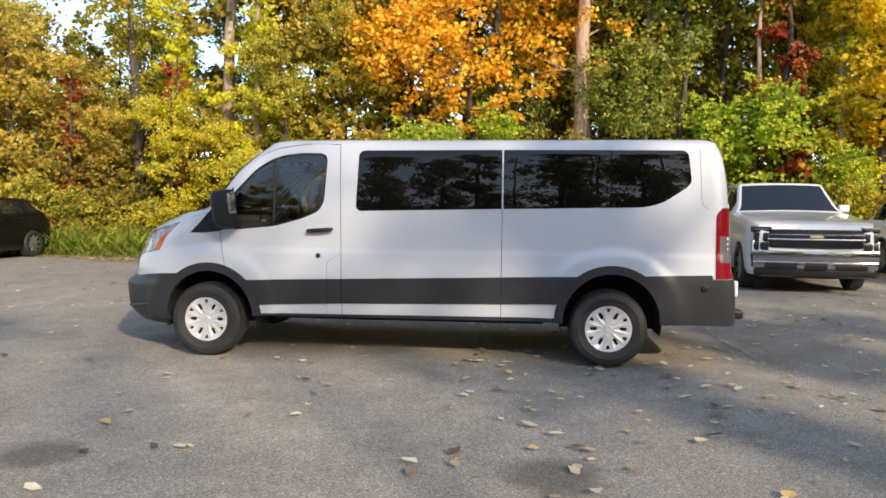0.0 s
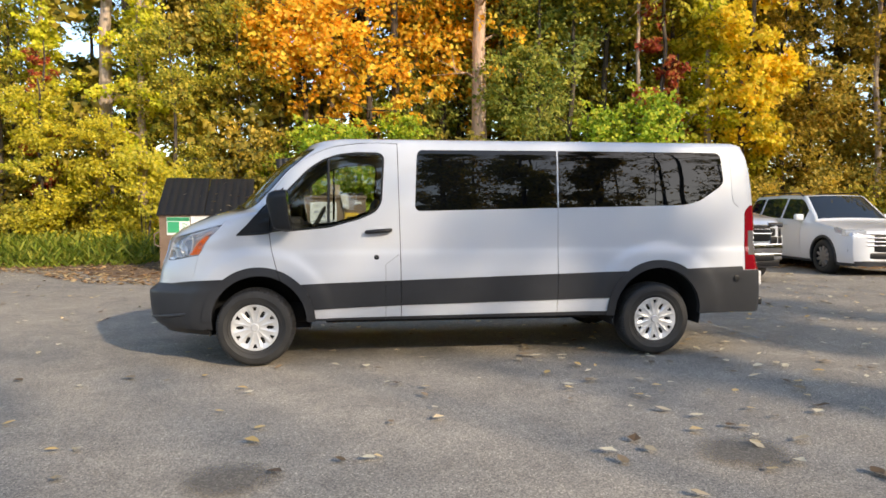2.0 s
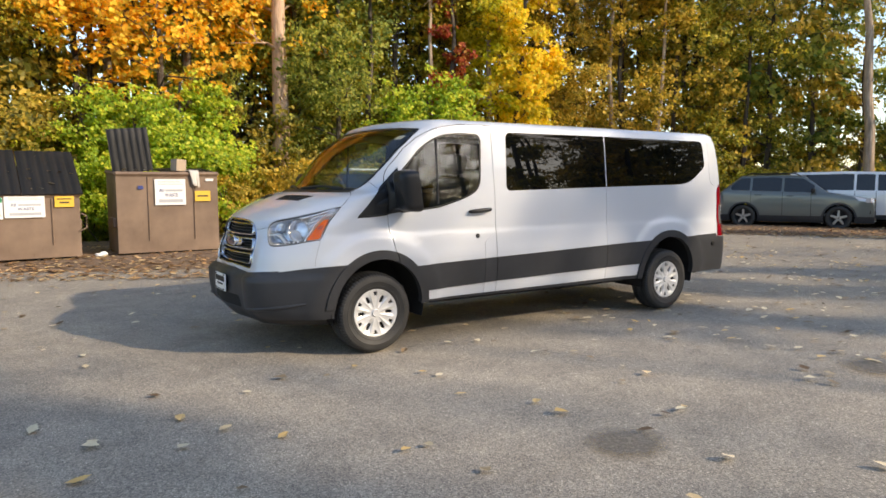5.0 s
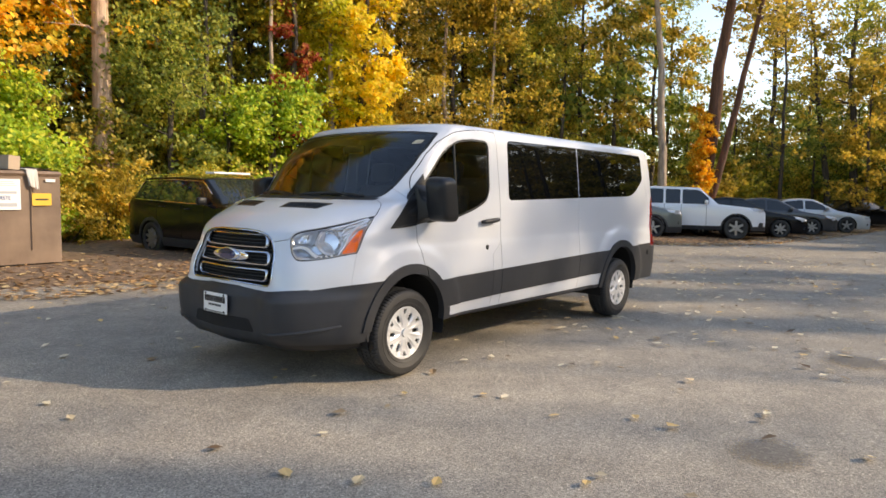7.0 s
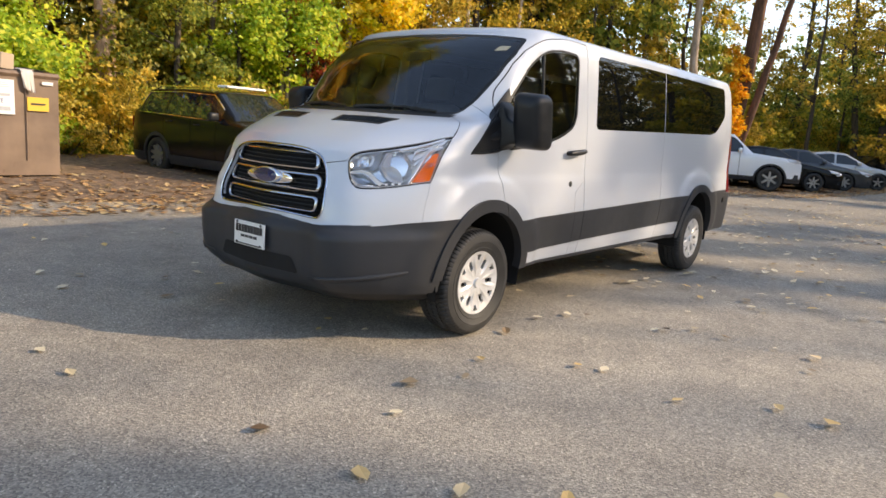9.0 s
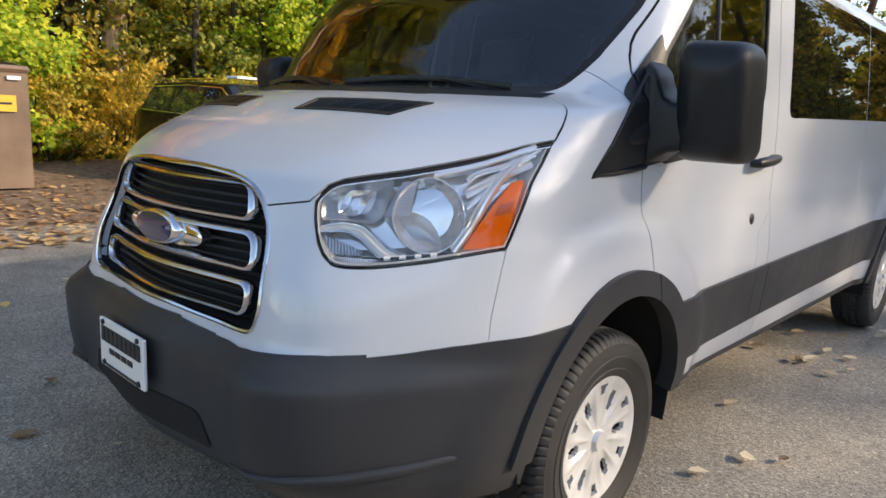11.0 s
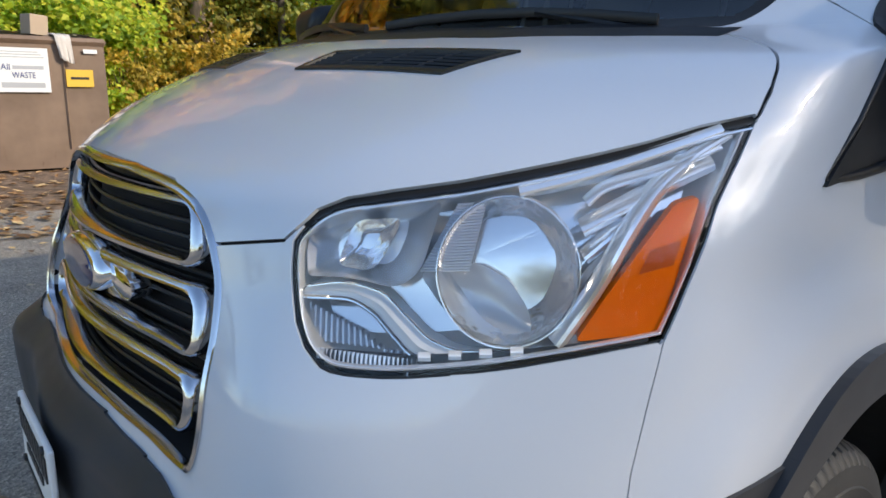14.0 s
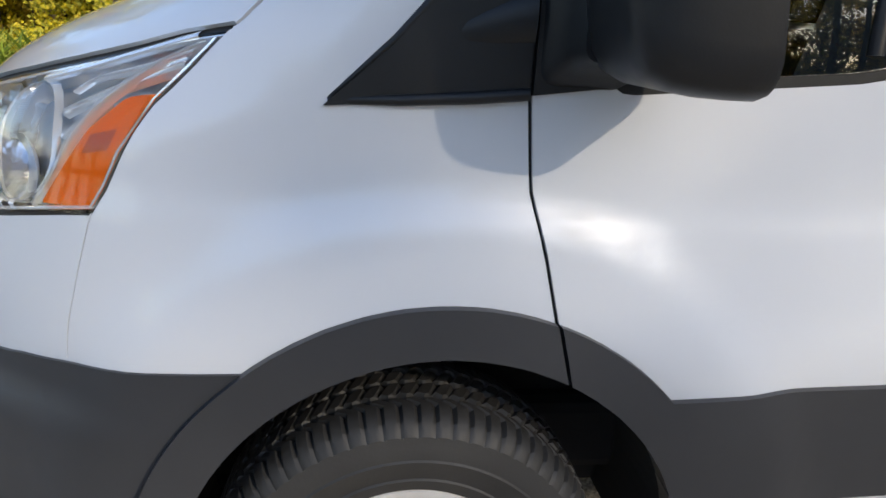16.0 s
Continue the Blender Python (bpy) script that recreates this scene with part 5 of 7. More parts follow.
for i in range(3):
    part("bench_seat", box((1.9 + 0.85 * i, -0.8, 0.95), (2.05 + 0.85 * i, 0.5, 1.62), 0.05), M_SEAT, van, smooth=50)
b = box((0.36, -0.12, 1.80), (0.40, 0.12, 1.87), 0.02)
part("cabin_mirror", b, M_BLACK, van, smooth=50)
b = bmesh.new()
b.faces.new([b.verts.new((skin_x(y, z) + 0.008, y, z)) for y, z in ((-0.70, 1.86), (-0.77, 1.865), (-0.775, 1.90), (-0.71, 1.897))])
part("windshield_sticker", b, Mat("paper_sticker", (0.8, 0.8, 0.76), 0.6).m, van)

# the centre line lies a little off the axis: the middle of the van is widened so that its far half moves over
OFF = 0.04
for ob in van.children_recursive:
    if ob.type == "MESH":
        for v in ob.data.vertices:
            v.co.y += OFF * (1 + min(max(v.co.y / 0.4, -1), 1))

# ---- dumpsters ----
k = Mat("brown_dumpster_paint", (0.25, 0.165, 0.11), 0.55)
c0 = k.ramp(k.noise(1.6, 6), (0.3, (0.14, 0.092, 0.062)), (0.7, (0.25, 0.17, 0.118)))
k.color(k.mix(k.ramp(k.noise(11, 7, 0.7, (1, 1, 0.25)), (0.62, (0, 0, 0)), (0.75, (0.7, 0.7, 0.7))), c0, (0.09, 0.045, 0.025)))
k.rough(k.noise(6, 5), 0.45, 0.75)
k.bump(k.noise(4, 4), 0.25, 0.01)
M_BIN = k.m
M_LID = plastic("black_lid_plastic", (0.012, 0.012, 0.013), 0.6, 120)
M_SIGN = Mat("white_sign", (0.78, 0.78, 0.76), 0.5).m
M_GREEN = Mat("green_sign_ink", (0.03, 0.35, 0.16), 0.5).m
M_YELLOW = Mat("yellow_sign", (0.75, 0.46, 0.05), 0.5).m
M_BLUEINK = Mat("blue_sign_ink", (0.03, 0.05, 0.2), 0.5).m
M_GREYINK = Mat("faded_grey_ink", (0.42, 0.43, 0.45), 0.6).m


def lettering(text, x0, x1, z, height, y, material, parent):
    """Raised letters, centred between x0 and x1, facing the front."""
    cu = bpy.data.curves.new("lettering", "FONT")
    cu.body, cu.size, cu.extrude, cu.align_x = text, height, 0.001, "CENTER"
    tmp = bpy.data.objects.new("lettering", cu)
    me = bpy.data.meshes.new_from_object(tmp)
    bpy.data.objects.remove(tmp)
    bpy.data.curves.remove(cu)
    wide = max(v.co.x for v in me.vertices) - min(v.co.x for v in me.vertices)
    f = min(1.0, (x1 - x0) / wide)
    me.transform(Matrix.Translation(((x0 + x1) / 2, y, z)) @ Matrix.Rotation(radians(90), 4, "X") @ Matrix.Diagonal((f, 1, 1, 1)))
    me.materials.append(material)
    ob = new("lettering", me)
    ob.parent = parent
    return ob


def corrugated_lid(w, depth, ridges, rise, m):
    b = bmesh.new()
    nx = ridges * 6
    prof = (0.0, 0.0, 0.022, 0.026, 0.026, 0.022)
    rows = []
    for q in range(7):
        f = q / 6
        rows.append([m @ Vector((-w / 2 + w * i / nx, depth * f, rise * math.sin(f * math.pi * 0.5) + prof[i % 6] * (0.35 if q in (0, 6) else 1) + 0.008 * noise.noise((i * 0.15, q * 0.7, w)))) for i in range(nx + 1)])
    add_rings(b, rows, closed=False)
    ex = bmesh.ops.extrude_face_region(b, geom=b.faces[:])
    bmesh.ops.translate(b, vec=m.to_3x3() @ Vector((0, 0, -0.02)), verts=[v for v in ex["geom"] if isinstance(v, bmesh.types.BMVert)])
    bmesh.ops.recalc_face_normals(b, faces=b.faces)
    return b


def dumpster(m, label, wide, front_h, back_h, hooks=True):
    d = thing("dumpster", label, "dumpster", m, "dumpsters by the woods")
    w, dp = wide / 2, 1.35
    b = bmesh.new()
    outer = [(-w, 0, 0.04), (w, 0, 0.04), (w, 0, front_h), (-w, 0, front_h)]
    back = [(-w, dp, 0.04), (w, dp, 0.04), (w, dp, back_h), (-w, dp, back_h)]
    o = [b.verts.new(p) for p in outer]
    r = [b.verts.new(p) for p in back]
    for f in ((o[0], o[1], o[2], o[3]), (o[1], r[1], r[2], o[2]), (r[1], r[0], r[3], r[2]), (r[0], o[0], o[3], r[3]), (o[0], r[0], r[1], o[1])):
        b.faces.new(f)
    bmesh.ops.recalc_face_normals(b, faces=b.faces)
    part("bin", b, M_BIN, d)
    b = bmesh.new()
    add_tube(b, [(-w, -0.01, front_h), (w, -0.01, front_h)], 0.035, 4, 1.3)
    part("front_rim", b, M_BIN, d)
    for s in (-1, 1):
        b = bmesh.new()
        add_tube(b, [(s * w, 0, front_h), (s * w, dp, back_h)], 0.035, 4, 1.3)
        part("side_rim", b, M_BIN, d)
        b = box((s * w - 0.05, 0.2, 0.55), (s * w + 0.05, 0.95, 0.73), 0.01)
        part("lift_pocket", b, M_BIN, d)
        if not hooks:
            continue
        b = bmesh.new()
        add_tube(b, [(s * (w + 0.02), 0.03, front_h - 0.35), (s * (w + 0.10), -0.02, front_h - 0.4), (s * (w + 0.10), -0.04, front_h - 0.62), (s * (w - 0.03), -0.02, front_h - 0.68)], 0.018, 8)
        part("side_hook", b, M_BIN, d, smooth=50)
    for x in (-0.34 * w * 1.2, 0.5 * w):
        b = bmesh.new()
        add_tube(b, [(x, -0.012, 0.28), (x, -0.012, front_h - 0.06)], 0.014, 4)
        part("front_rib", b, M_BIN, d)
    b = box((-w + 0.1, 0.1, 0.0), (w - 0.1, dp - 0.1, 0.05))
    part("skid", b, M_GAP, d)
    return d


D1_AT = pose(-2.33, 8.45, 0.06, 0, 0, 3)
D1 = dumpster(D1_AT, "brown steel dumpster with closed black ribbed lids", 1.88, 1.2, 1.78)
for s, turn in ((-1, 33.4), (1, 32.8)):
    b = corrugated_lid(0.98, 1.45, 6, 0.05, Matrix.Translation((0.497 * s, -0.07, 1.22)) @ Matrix.Rotation(radians(turn), 4, "X"))
    part("lid", b, M_LID, D1, "black ribbed plastic lid", smooth=40)
y = -0.035
part("sign_board", box((-0.78, y, 0.78), (-0.30, y + 0.008, 1.17)), M_SIGN, D1)
part("sign_header", box((-0.775, y - 0.003, 1.08), (-0.305, y, 1.165)), M_GREEN, D1)
part("sign_picture", box((-0.765, y - 0.003, 0.83), (-0.52, y, 1.07)), M_GREEN, D1)
lettering("NO PLASTIC BAGS", -0.77, -0.31, 1.10, 0.062, y - 0.0045, M_INK, D1)
lettering("SINGLE", -0.50, -0.32, 0.88, 0.045, y - 0.0045, M_INK, D1)
lettering("STREAM", -0.50, -0.32, 0.835, 0.045, y - 0.0045, M_INK, D1)
b = bmesh.new()
ring = [[(-0.41 + (0.055 + 0.012 * math.cos(q)) * math.cos(a), y - 0.003 + 0.002 * math.sin(q), 0.99 + (0.055 + 0.012 * math.cos(q)) * math.sin(a)) for q in (0, 1.57, 3.14, 4.71)] for a in (2 * math.pi * i / 3 * 0.93 + 0.2 for i in range(3))]
add_rings(b, ring, ring_closed=True)
part("sign_mark", b, M_GREEN, D1)


def waste_sign(d, x0, x1, z0, z1):
    part("sign_board", box((x0, y, z0), (x1, y + 0.008, z1)), M_SIGN, d, "weathered white sign")
    w, h = x1 - x0, z1 - z0
    for i in range(3):
        part("faded_stripe", box((x0 + 0.1 * w, y - 0.003, z0 + (0.78 + 0.06 * i) * h), (x1 - (0.08 + 0.05 * i) * w, y, z0 + (0.8 + 0.06 * i) * h)), M_GREYINK, d)
    lettering("All", x0 + 0.14 * w, x0 + 0.3 * w, z0 + 0.5 * h, 0.2 * h, y - 0.0045, M_BLUEINK, d)
    part("lettering_bar", box((x0 + 0.34 * w, y - 0.003, z0 + 0.52 * h), (x1 - 0.1 * w, y, z0 + 0.6 * h)), M_GREYINK, d)
    lettering("WASTE", x0 + 0.32 * w, x0 + 0.74 * w, z0 + 0.32 * h, 0.15 * h * 1.3, y - 0.0045, M_BLUEINK, d)
    part("lettering_bar", box((x0 + 0.12 * w, y - 0.003, z0 + 0.1 * h), (x1 - 0.1 * w, y, z0 + 0.22 * h)), M_GREYINK, d)


waste_sign(D1, -0.28, 0.36, 0.80, 1.21)
part("sign_board", box((0.52, y, 0.98), (0.84, y + 0.008, 1.18)), M_YELLOW, D1, "small yellow notice")
part("lettering_bar", box((0.56, y - 0.003, 1.12), (0.80, y, 1.14)), M_INK, D1)
part("lettering_bar", box((0.60, y - 0.003, 1.05), (0.76, y, 1.08)), M_INK, D1)

D2_AT = pose(0.22, 8.52, 0.06, 0, 0, 0)
D2 = dumpster(D2_AT, "brown steel dumpster with one lid flung open", 1.94, 1.6, 1.66, False)
b = corrugated_lid(0.76, 0.88, 6, 0.05, Matrix.Translation((-0.6, 0.3, 1.64)) @ Matrix.Rotation(radians(-5), 4, "Y") @ Matrix.Rotation(radians(80), 4, "X"))
part("lid", b, M_LID, D2, "black ribbed plastic lid standing open", smooth=40)
b = corrugated_lid(1.0, 1.35, 6, 0.03, Matrix.Translation((0.45, 0.0, 1.63)) @ Matrix.Rotation(radians(3), 4, "X"))
part("lid", b, M_LID, D2, smooth=40)
waste_sign(D2, -0.27, 0.32, 0.98, 1.5)
part("sign_board", box((0.5, y, 1.05), (0.81, y + 0.008, 1.26)), M_YELLOW, D2, "small yellow notice")
part("lettering_bar", box((0.55, y - 0.003, 1.14), (0.76, y, 1.17)), M_INK, D2)
part("sticker", box((-0.58, y, 1.3), (-0.48, y + 0.006, 1.37)), M_BLUEINK, D2)
part("sign_board", box((0.72, y, 1.46), (0.88, y + 0.006, 1.51)), M_SIGN, D2)

t = thing("cardboard_box", "small brown cardboard box lying on a dumpster lid", "box", pose(0.46, 8.72, 1.72, 0, 4, 20))
part("carton", box((-0.11, -0.11, 0), (0.11, 0.11, 0.24), 0.006), Mat("cardboard", (0.42, 0.32, 0.23), 0.8).m, t)
t = thing("cloth_rag", "grubby white rag draped over the dumpster's edge", "rag", pose(0.68, 8.52, 1.66))
b = bmesh.new()
rows = []
for q in range(9):
    f = q / 8
    y, z = (0.1 - 0.35 * f, 0.075) if f < 0.45 else (-0.065, 0.075 - 0.52 * (f - 0.45))
    rows.append([(-0.1 + 0.2 * i / 8 * (1 - 0.25 * f) + 0.09 * f, y - 0.018 * abs(math.sin(i * 1.3)) * f, z + 0.012 * math.sin(i * 1.9) - 0.07 * f * f * (i / 8)) for i in range(9)])
add_rings(b, rows, closed=False)
ex = bmesh.ops.extrude_face_region(b, geom=b.faces[:])
bmesh.ops.translate(b, vec=(0, -0.004, 0.004), verts=[v for v in ex["geom"] if isinstance(v, bmesh.types.BMVert)])
bmesh.ops.recalc_face_normals(b, faces=b.faces)
part("cloth", b, Mat("grubby_cloth", (0.62, 0.57, 0.52), 0.85).m, t, smooth=50)

t = thing("paper_scrap", "crumpled white paper lying beside a dumpster", "litter", pose(-1.05, 8.6, 0.06))
b = bmesh.new()
bmesh.ops.create_icosphere(b, subdivisions=2, radius=0.12)
for v in b.verts:
    v.co = Vector((v.co.x, v.co.y * 0.7, v.co.z * 0.45 + 0.04)) * (1 + 0.5 * noise.noise(v.co * 17))
part("paper", b, M_SIGN, t, smooth=25)
# ---- parked cars ----
M_CARGLASS = Mat("car_window", (0.014, 0.017, 0.019), 0.02, IOR=1.65).m
M_CARBLACK = paint("black_car_paint", (0.006, 0.006, 0.007), 0.2, coat=0.12, gloss=0.25)
M_CARGREY = paint("grey_green_car_paint", (0.12, 0.14, 0.135), 0.3, 0.2)
M_CARDARK = paint("charcoal_car_paint", (0.035, 0.036, 0.04), 0.28, 0.2)
M_CARSILVER = paint("pale_silver_car_paint", (0.55, 0.56, 0.57), 0.3, 0.3)
M_CARWHITE = paint("parked_white_car_paint", (0.78, 0.8, 0.83))
M_GRILLE = Mat("grille_black", (0.008, 0.008, 0.01), 0.35).m
M_ALLOY = Mat("alloy_wheel", (0.36, 0.36, 0.37), 0.32, 0.8).m
M_BUMPER = Mat("bumper_chrome", (0.42, 0.43, 0.46), 0.12, 1.0).m
M_CARLAMP = Mat("car_lamp_lens", (0.55, 0.57, 0.6), 0.1, 0.3, Coat_Weight=1.0).m
M_DARKLAMP = Mat("smoked_lamp_lens", (0.16, 0.17, 0.2), 0.12, 0.3, Coat_Weight=1.0).m


def car_wheel(car, x, y, r, spokes, dark=False):
    w = new("wheel")
    w.parent = car
    w.matrix_basis = pose(x, y, r)
    s = -1 if y < 0 else 1
    b = bmesh.new()
    lathe(b, [(r * 0.66, s * 0.10), (r * 0.72, s * 0.115), (r * 0.86, s * 0.12), (r * 0.95, s * 0.105), (r, s * 0.075), (r, -s * 0.09), (r * 0.9, -s * 0.11), (r * 0.6, -s * 0.11)], 40)
    part("tyre", b, M_TYRE, w, smooth=35)
    b = bmesh.new()
    lathe(b, [(r * 0.67, s * 0.10), (r * 0.63, s * 0.105), (r * 0.61, s * 0.06), (r * 0.02, s * 0.04)], 40)
    part("rim", b, M_GAP if not dark else M_BLACK, w, smooth=35)
    for i in range(spokes):
        b = bmesh.new()
        m = Matrix.Rotation(2 * math.pi * i / spokes, 4, "Y")
        vs = [(-0.045 * r / 0.35, 0.02), (0.045 * r / 0.35, 0.02), (0.028 * r / 0.35, r * 0.64), (-0.028 * r / 0.35, r * 0.64)]
        lo = [m @ Vector((px, s * 0.06, pz)) for px, pz in vs]
        hi = [m @ Vector((px * 0.7, s * (0.10 if pz < 0.1 else 0.098), pz)) for px, pz in vs]
        add_rings(b, [lo, hi])
        bmesh.ops.recalc_face_normals(b, faces=b.faces)
        part("spoke", b, M_ALLOY, w)


def car(name, label, category, spec, at, heading, material, spokes=5):
    """A parked car from a few sizes. at: middle of the front axle on the ground; heading: the way that it faces."""
    g = lambda key, other=0.0: spec.get(key, other)
    L, W, H = spec["size"]
    hood0, hood1, deck = spec["hood0"], spec["hood1"], spec["deck"]
    cowl, rf, rr, base = spec["glass"]
    af, ar = spec["axles"]
    R = spec["wheel"]
    z0 = g("clear", 0.22)
    c = thing(name, label, category, pose(at[0], at[1], 0, 0, 0, math.degrees(math.atan2(-heading[1], -heading[0]))) @ pose(-af, 0, 0), "cars parked along the woods")
    top = [(0.0, hood0 - 0.14), (0.06, hood0 - 0.05), (0.22, hood0), (cowl, hood1), (rf, H - 0.035), ((rf + rr) / 2, H), (rr, H - 0.03 - g("drop")), (base, deck), (L - 0.06, deck - 0.03), (L, deck - 0.14)]
    belt = lambda x: hood1 - 0.04 + (x - cowl) * g("rise", 0.02)

    def tz(x):
        for (x0, a), (x1, e) in zip(top, top[1:]):
            if x <= x1:
                t = (x - x0) / max(x1 - x0, 1e-6)
                return a + (e - a) * t
        return top[-1][1]

    def wide(x):
        f = max(0, 1 - x / 0.5) ** 2 * 0.13 + max(0, 1 - (L - x) / 0.45) ** 2 * 0.1
        return W * (1 - f)

    xs = sorted(set([round(L * i / 74, 4) for i in range(75)] + [round(v, 4) for v in (cowl, rf, rr, base, 0.03, 0.06, 0.12, L - 0.03)]))
    rows = []
    for x in xs:
        w, t = wide(x), tz(x)
        zb = min(belt(x), t - 0.03)
        pts = [(w - 0.07, z0), (w - 0.02, z0 + 0.1), (w - 0.005, z0 + 0.25), (w, (z0 + zb) / 2 + 0.05), (w - 0.004, zb - 0.14), (w - 0.012, zb - 0.05), (w - 0.03, zb)]
        inset = 0.03 + min(0.06, 0.4 * (t - zb)) + (t - zb) * g("lean", 0.26)
        for q in (0.2, 0.4, 0.6, 0.8, 0.93):
            pts.append((w - 0.03 - (inset - 0.03) * q, zb + (t - 0.045 - zb) * q if t - zb > 0.06 else zb + (t - zb) * 0.5 * q))
        pts += [(w - inset - 0.02, t - 0.022), (w - inset - 0.07, t - 0.008), (w * 0.5, t + 0.004), (w * 0.25, t + 0.011), (0, t + 0.013)]
        rows.append([Vector((x, -y, z)) for y, z in pts])
    b = bmesh.new()
    for end in (0, -1):
        r0 = rows[end]
        flat = [Vector((p.x, p.y * 0.5, p.z)) for p in r0]
        mid = [Vector((p.x, 0, p.z)) for p in r0]
        rows = [mid, flat] + rows if end == 0 else rows + [flat, mid]
    add_rings(b, rows, closed=False)
    bmesh.ops.remove_doubles(b, verts=b.verts, dist=0.0005)
    bmesh.ops.recalc_face_normals(b, faces=b.faces)
    if sum(f.normal.y * f.calc_area() for f in b.faces) > 0:
        bmesh.ops.reverse_faces(b, faces=b.faces)
    b.normal_update()
    zr = lambda x: tz(x) - 0.085
    wins = []
    edges = spec["pillars"]
    for x0, x1 in zip(edges, edges[1:]):
        a, e = x0 + 0.035, x1 - 0.035
        n = 7
        up = [(a + (e - a) * i / n, max(zr(a + (e - a) * i / n), belt(a) + 0.045)) for i in range(n + 1)]
        poly = [(a, belt(a) + 0.03)] + up + [(e, belt(e) + 0.03)]
        wins.append(rounded(poly, 0.03, 2))
    regs = {"win%d" % i: ("side", p) for i, p in enumerate(wins)}
    hole = R + 0.055
    for key, ax in (("hole_f", af), ("hole_r", ar)):
        regs[key] = ("side", arc(ax, R - 0.01, hole, 0, 360, 28))
        regs["trim" + key] = ("side", arc(ax, R - 0.01, hole + 0.055, 0, 360, 28))
    for i, x in enumerate(edges[1:-1] + [edges[0] + 0.12]):
        regs["seam%d" % i] = ("side", strip([(x, belt(x) + 0.02), (x - 0.01, z0 + 0.14)], 0.012))
    regs["skirt"] = ("side", [(-0.1, z0 + g("skirt", 0.1)), (L + 0.1, z0 + g("skirt", 0.1)), (L + 0.1, 0), (-0.1, 0)])
    if "lamp_side" in spec:
        regs["lamp"] = ("side", spec["lamp_side"])
    for v, p in regs.values():
        cut(b, v, p)
    b.normal_update()
    sets = {}
    for f in b.faces:
        q, n = f.calc_center_median(), f.normal

        def hit(key):
            v, p = regs[key]
            return VIEWS[v][2](q, n) and inside(p, *VIEWS[v][0](q))

        key = "body"
        if hit("hole_f") or hit("hole_r"):
            continue
        elif (hit("trimhole_f") or hit("trimhole_r")) and g("clad"):
            key = "clad"
        elif q.z < z0 + g("skirt", 0.1) and g("clad"):
            key = "clad"
        elif "lamp" in regs and hit("lamp"):
            key = "lamp"
        elif any(hit(k) for k in regs if k.startswith("win")):
            key = next(k for k in regs if k.startswith("win") and hit(k))
        elif any(hit(k) for k in regs if k.startswith("seam")):
            key = "gap"
        elif cowl + 0.05 < q.x < rf - 0.03 and n.z > 0.2 and abs(q.y) < wide(q.x) - 0.12 - (tz(q.x) - belt(q.x)) * 0.26 - 0.03:
            key = "shield"
        elif rr + 0.05 < q.x < base - 0.03 and n.z > 0.1 and abs(q.y) < wide(q.x) * 0.72 and not g("truck"):
            key = "rear"
        sets.setdefault(key, []).append(f)
    sheet_mesh("body", sets["body"], material, c, rim=0.03, both=True)
    if "gap" in sets:
        sheet_mesh("door_gap", sets["gap"], M_GAP, c, lift=-0.006, both=True)
    if "clad" in sets:
        sheet_mesh("lower_cladding", sets["clad"], M_CLAD, c, lift=0.008, rim=0.03, both=True)
    if "shield" in sets:
        sheet_mesh("windshield", sets["shield"], M_CARGLASS, c, lift=-0.003, both=True)
    if "rear" in sets:
        sheet_mesh("rear_window", sets["rear"], M_CARGLASS, c, lift=-0.003, both=True)
    for right in (False, True):
        for key in sets:
            if key.startswith("win"):
                sheet_mesh("side_window", sets[key], M_CARGLASS, c, lift=-0.004, right=right)
        if "lamp" in sets:
            sheet_mesh("headlight", sets["lamp"], M_CARLAMP, c, lift=0.004, rim=0.02, right=right)
    b.free()
    for ax in (af, ar):
        for s in (-1, 1):
            car_wheel(c, ax, s * (W - 0.115), R, spokes, g("dark_rims", False))
            b = bmesh.new()
            add_rings(b, [[(ax + hole * math.cos(radians(a)), s * yy, R - 0.01 + hole * math.sin(radians(a))) for a in range(-25, 206, 15)] for yy in (W - 0.03, W - 0.4)], closed=False)
            part("wheel_well", b, M_GAP, c)
    part("underbody", box((0.25, -W + 0.12, z0 + 0.02), (L - 0.2, W - 0.12, z0 + 0.2), 0.02), M_GAP, c)
    for s in (-1, 1):
        b = bmesh.new()
        y0 = s * (wide(cowl + 0.4) - 0.02)
        xm, zm = cowl + 0.42, belt(cowl) + 0.10
        add_box(b, (xm - 0.06, min(y0, y0 + s * 0.2), zm - 0.07), (xm + 0.06, max(y0, y0 + s * 0.2), zm + 0.08), 0.035)
        part("door_mirror", b, M_BLACK if g("black_mirror") else material, c, smooth=50)
        for x in [e - 0.22 for e in edges[1:3]]:
            b = bmesh.new()
            add_tube(b, [(x - 0.09, s * (W - 0.004), belt(x) - 0.1), (x - 0.07, s * (W + 0.02), belt(x) - 0.1), (x + 0.07, s * (W + 0.02), belt(x) - 0.1), (x + 0.09, s * (W - 0.004), belt(x) - 0.1)], 0.013, 6)
            part("door_handle", b, M_BLACK if g("black_mirror") else material, c, smooth=50)
        b = bmesh.new()
        add_box(b, (L - 0.12, min(s * (W * 0.66), s * (W * 0.92)), deck - 0.32), (L + 0.012, max(s * (W * 0.66), s * (W * 0.92)), deck - 0.1), 0.02)
        part("tail_light", b, M_RED, c)
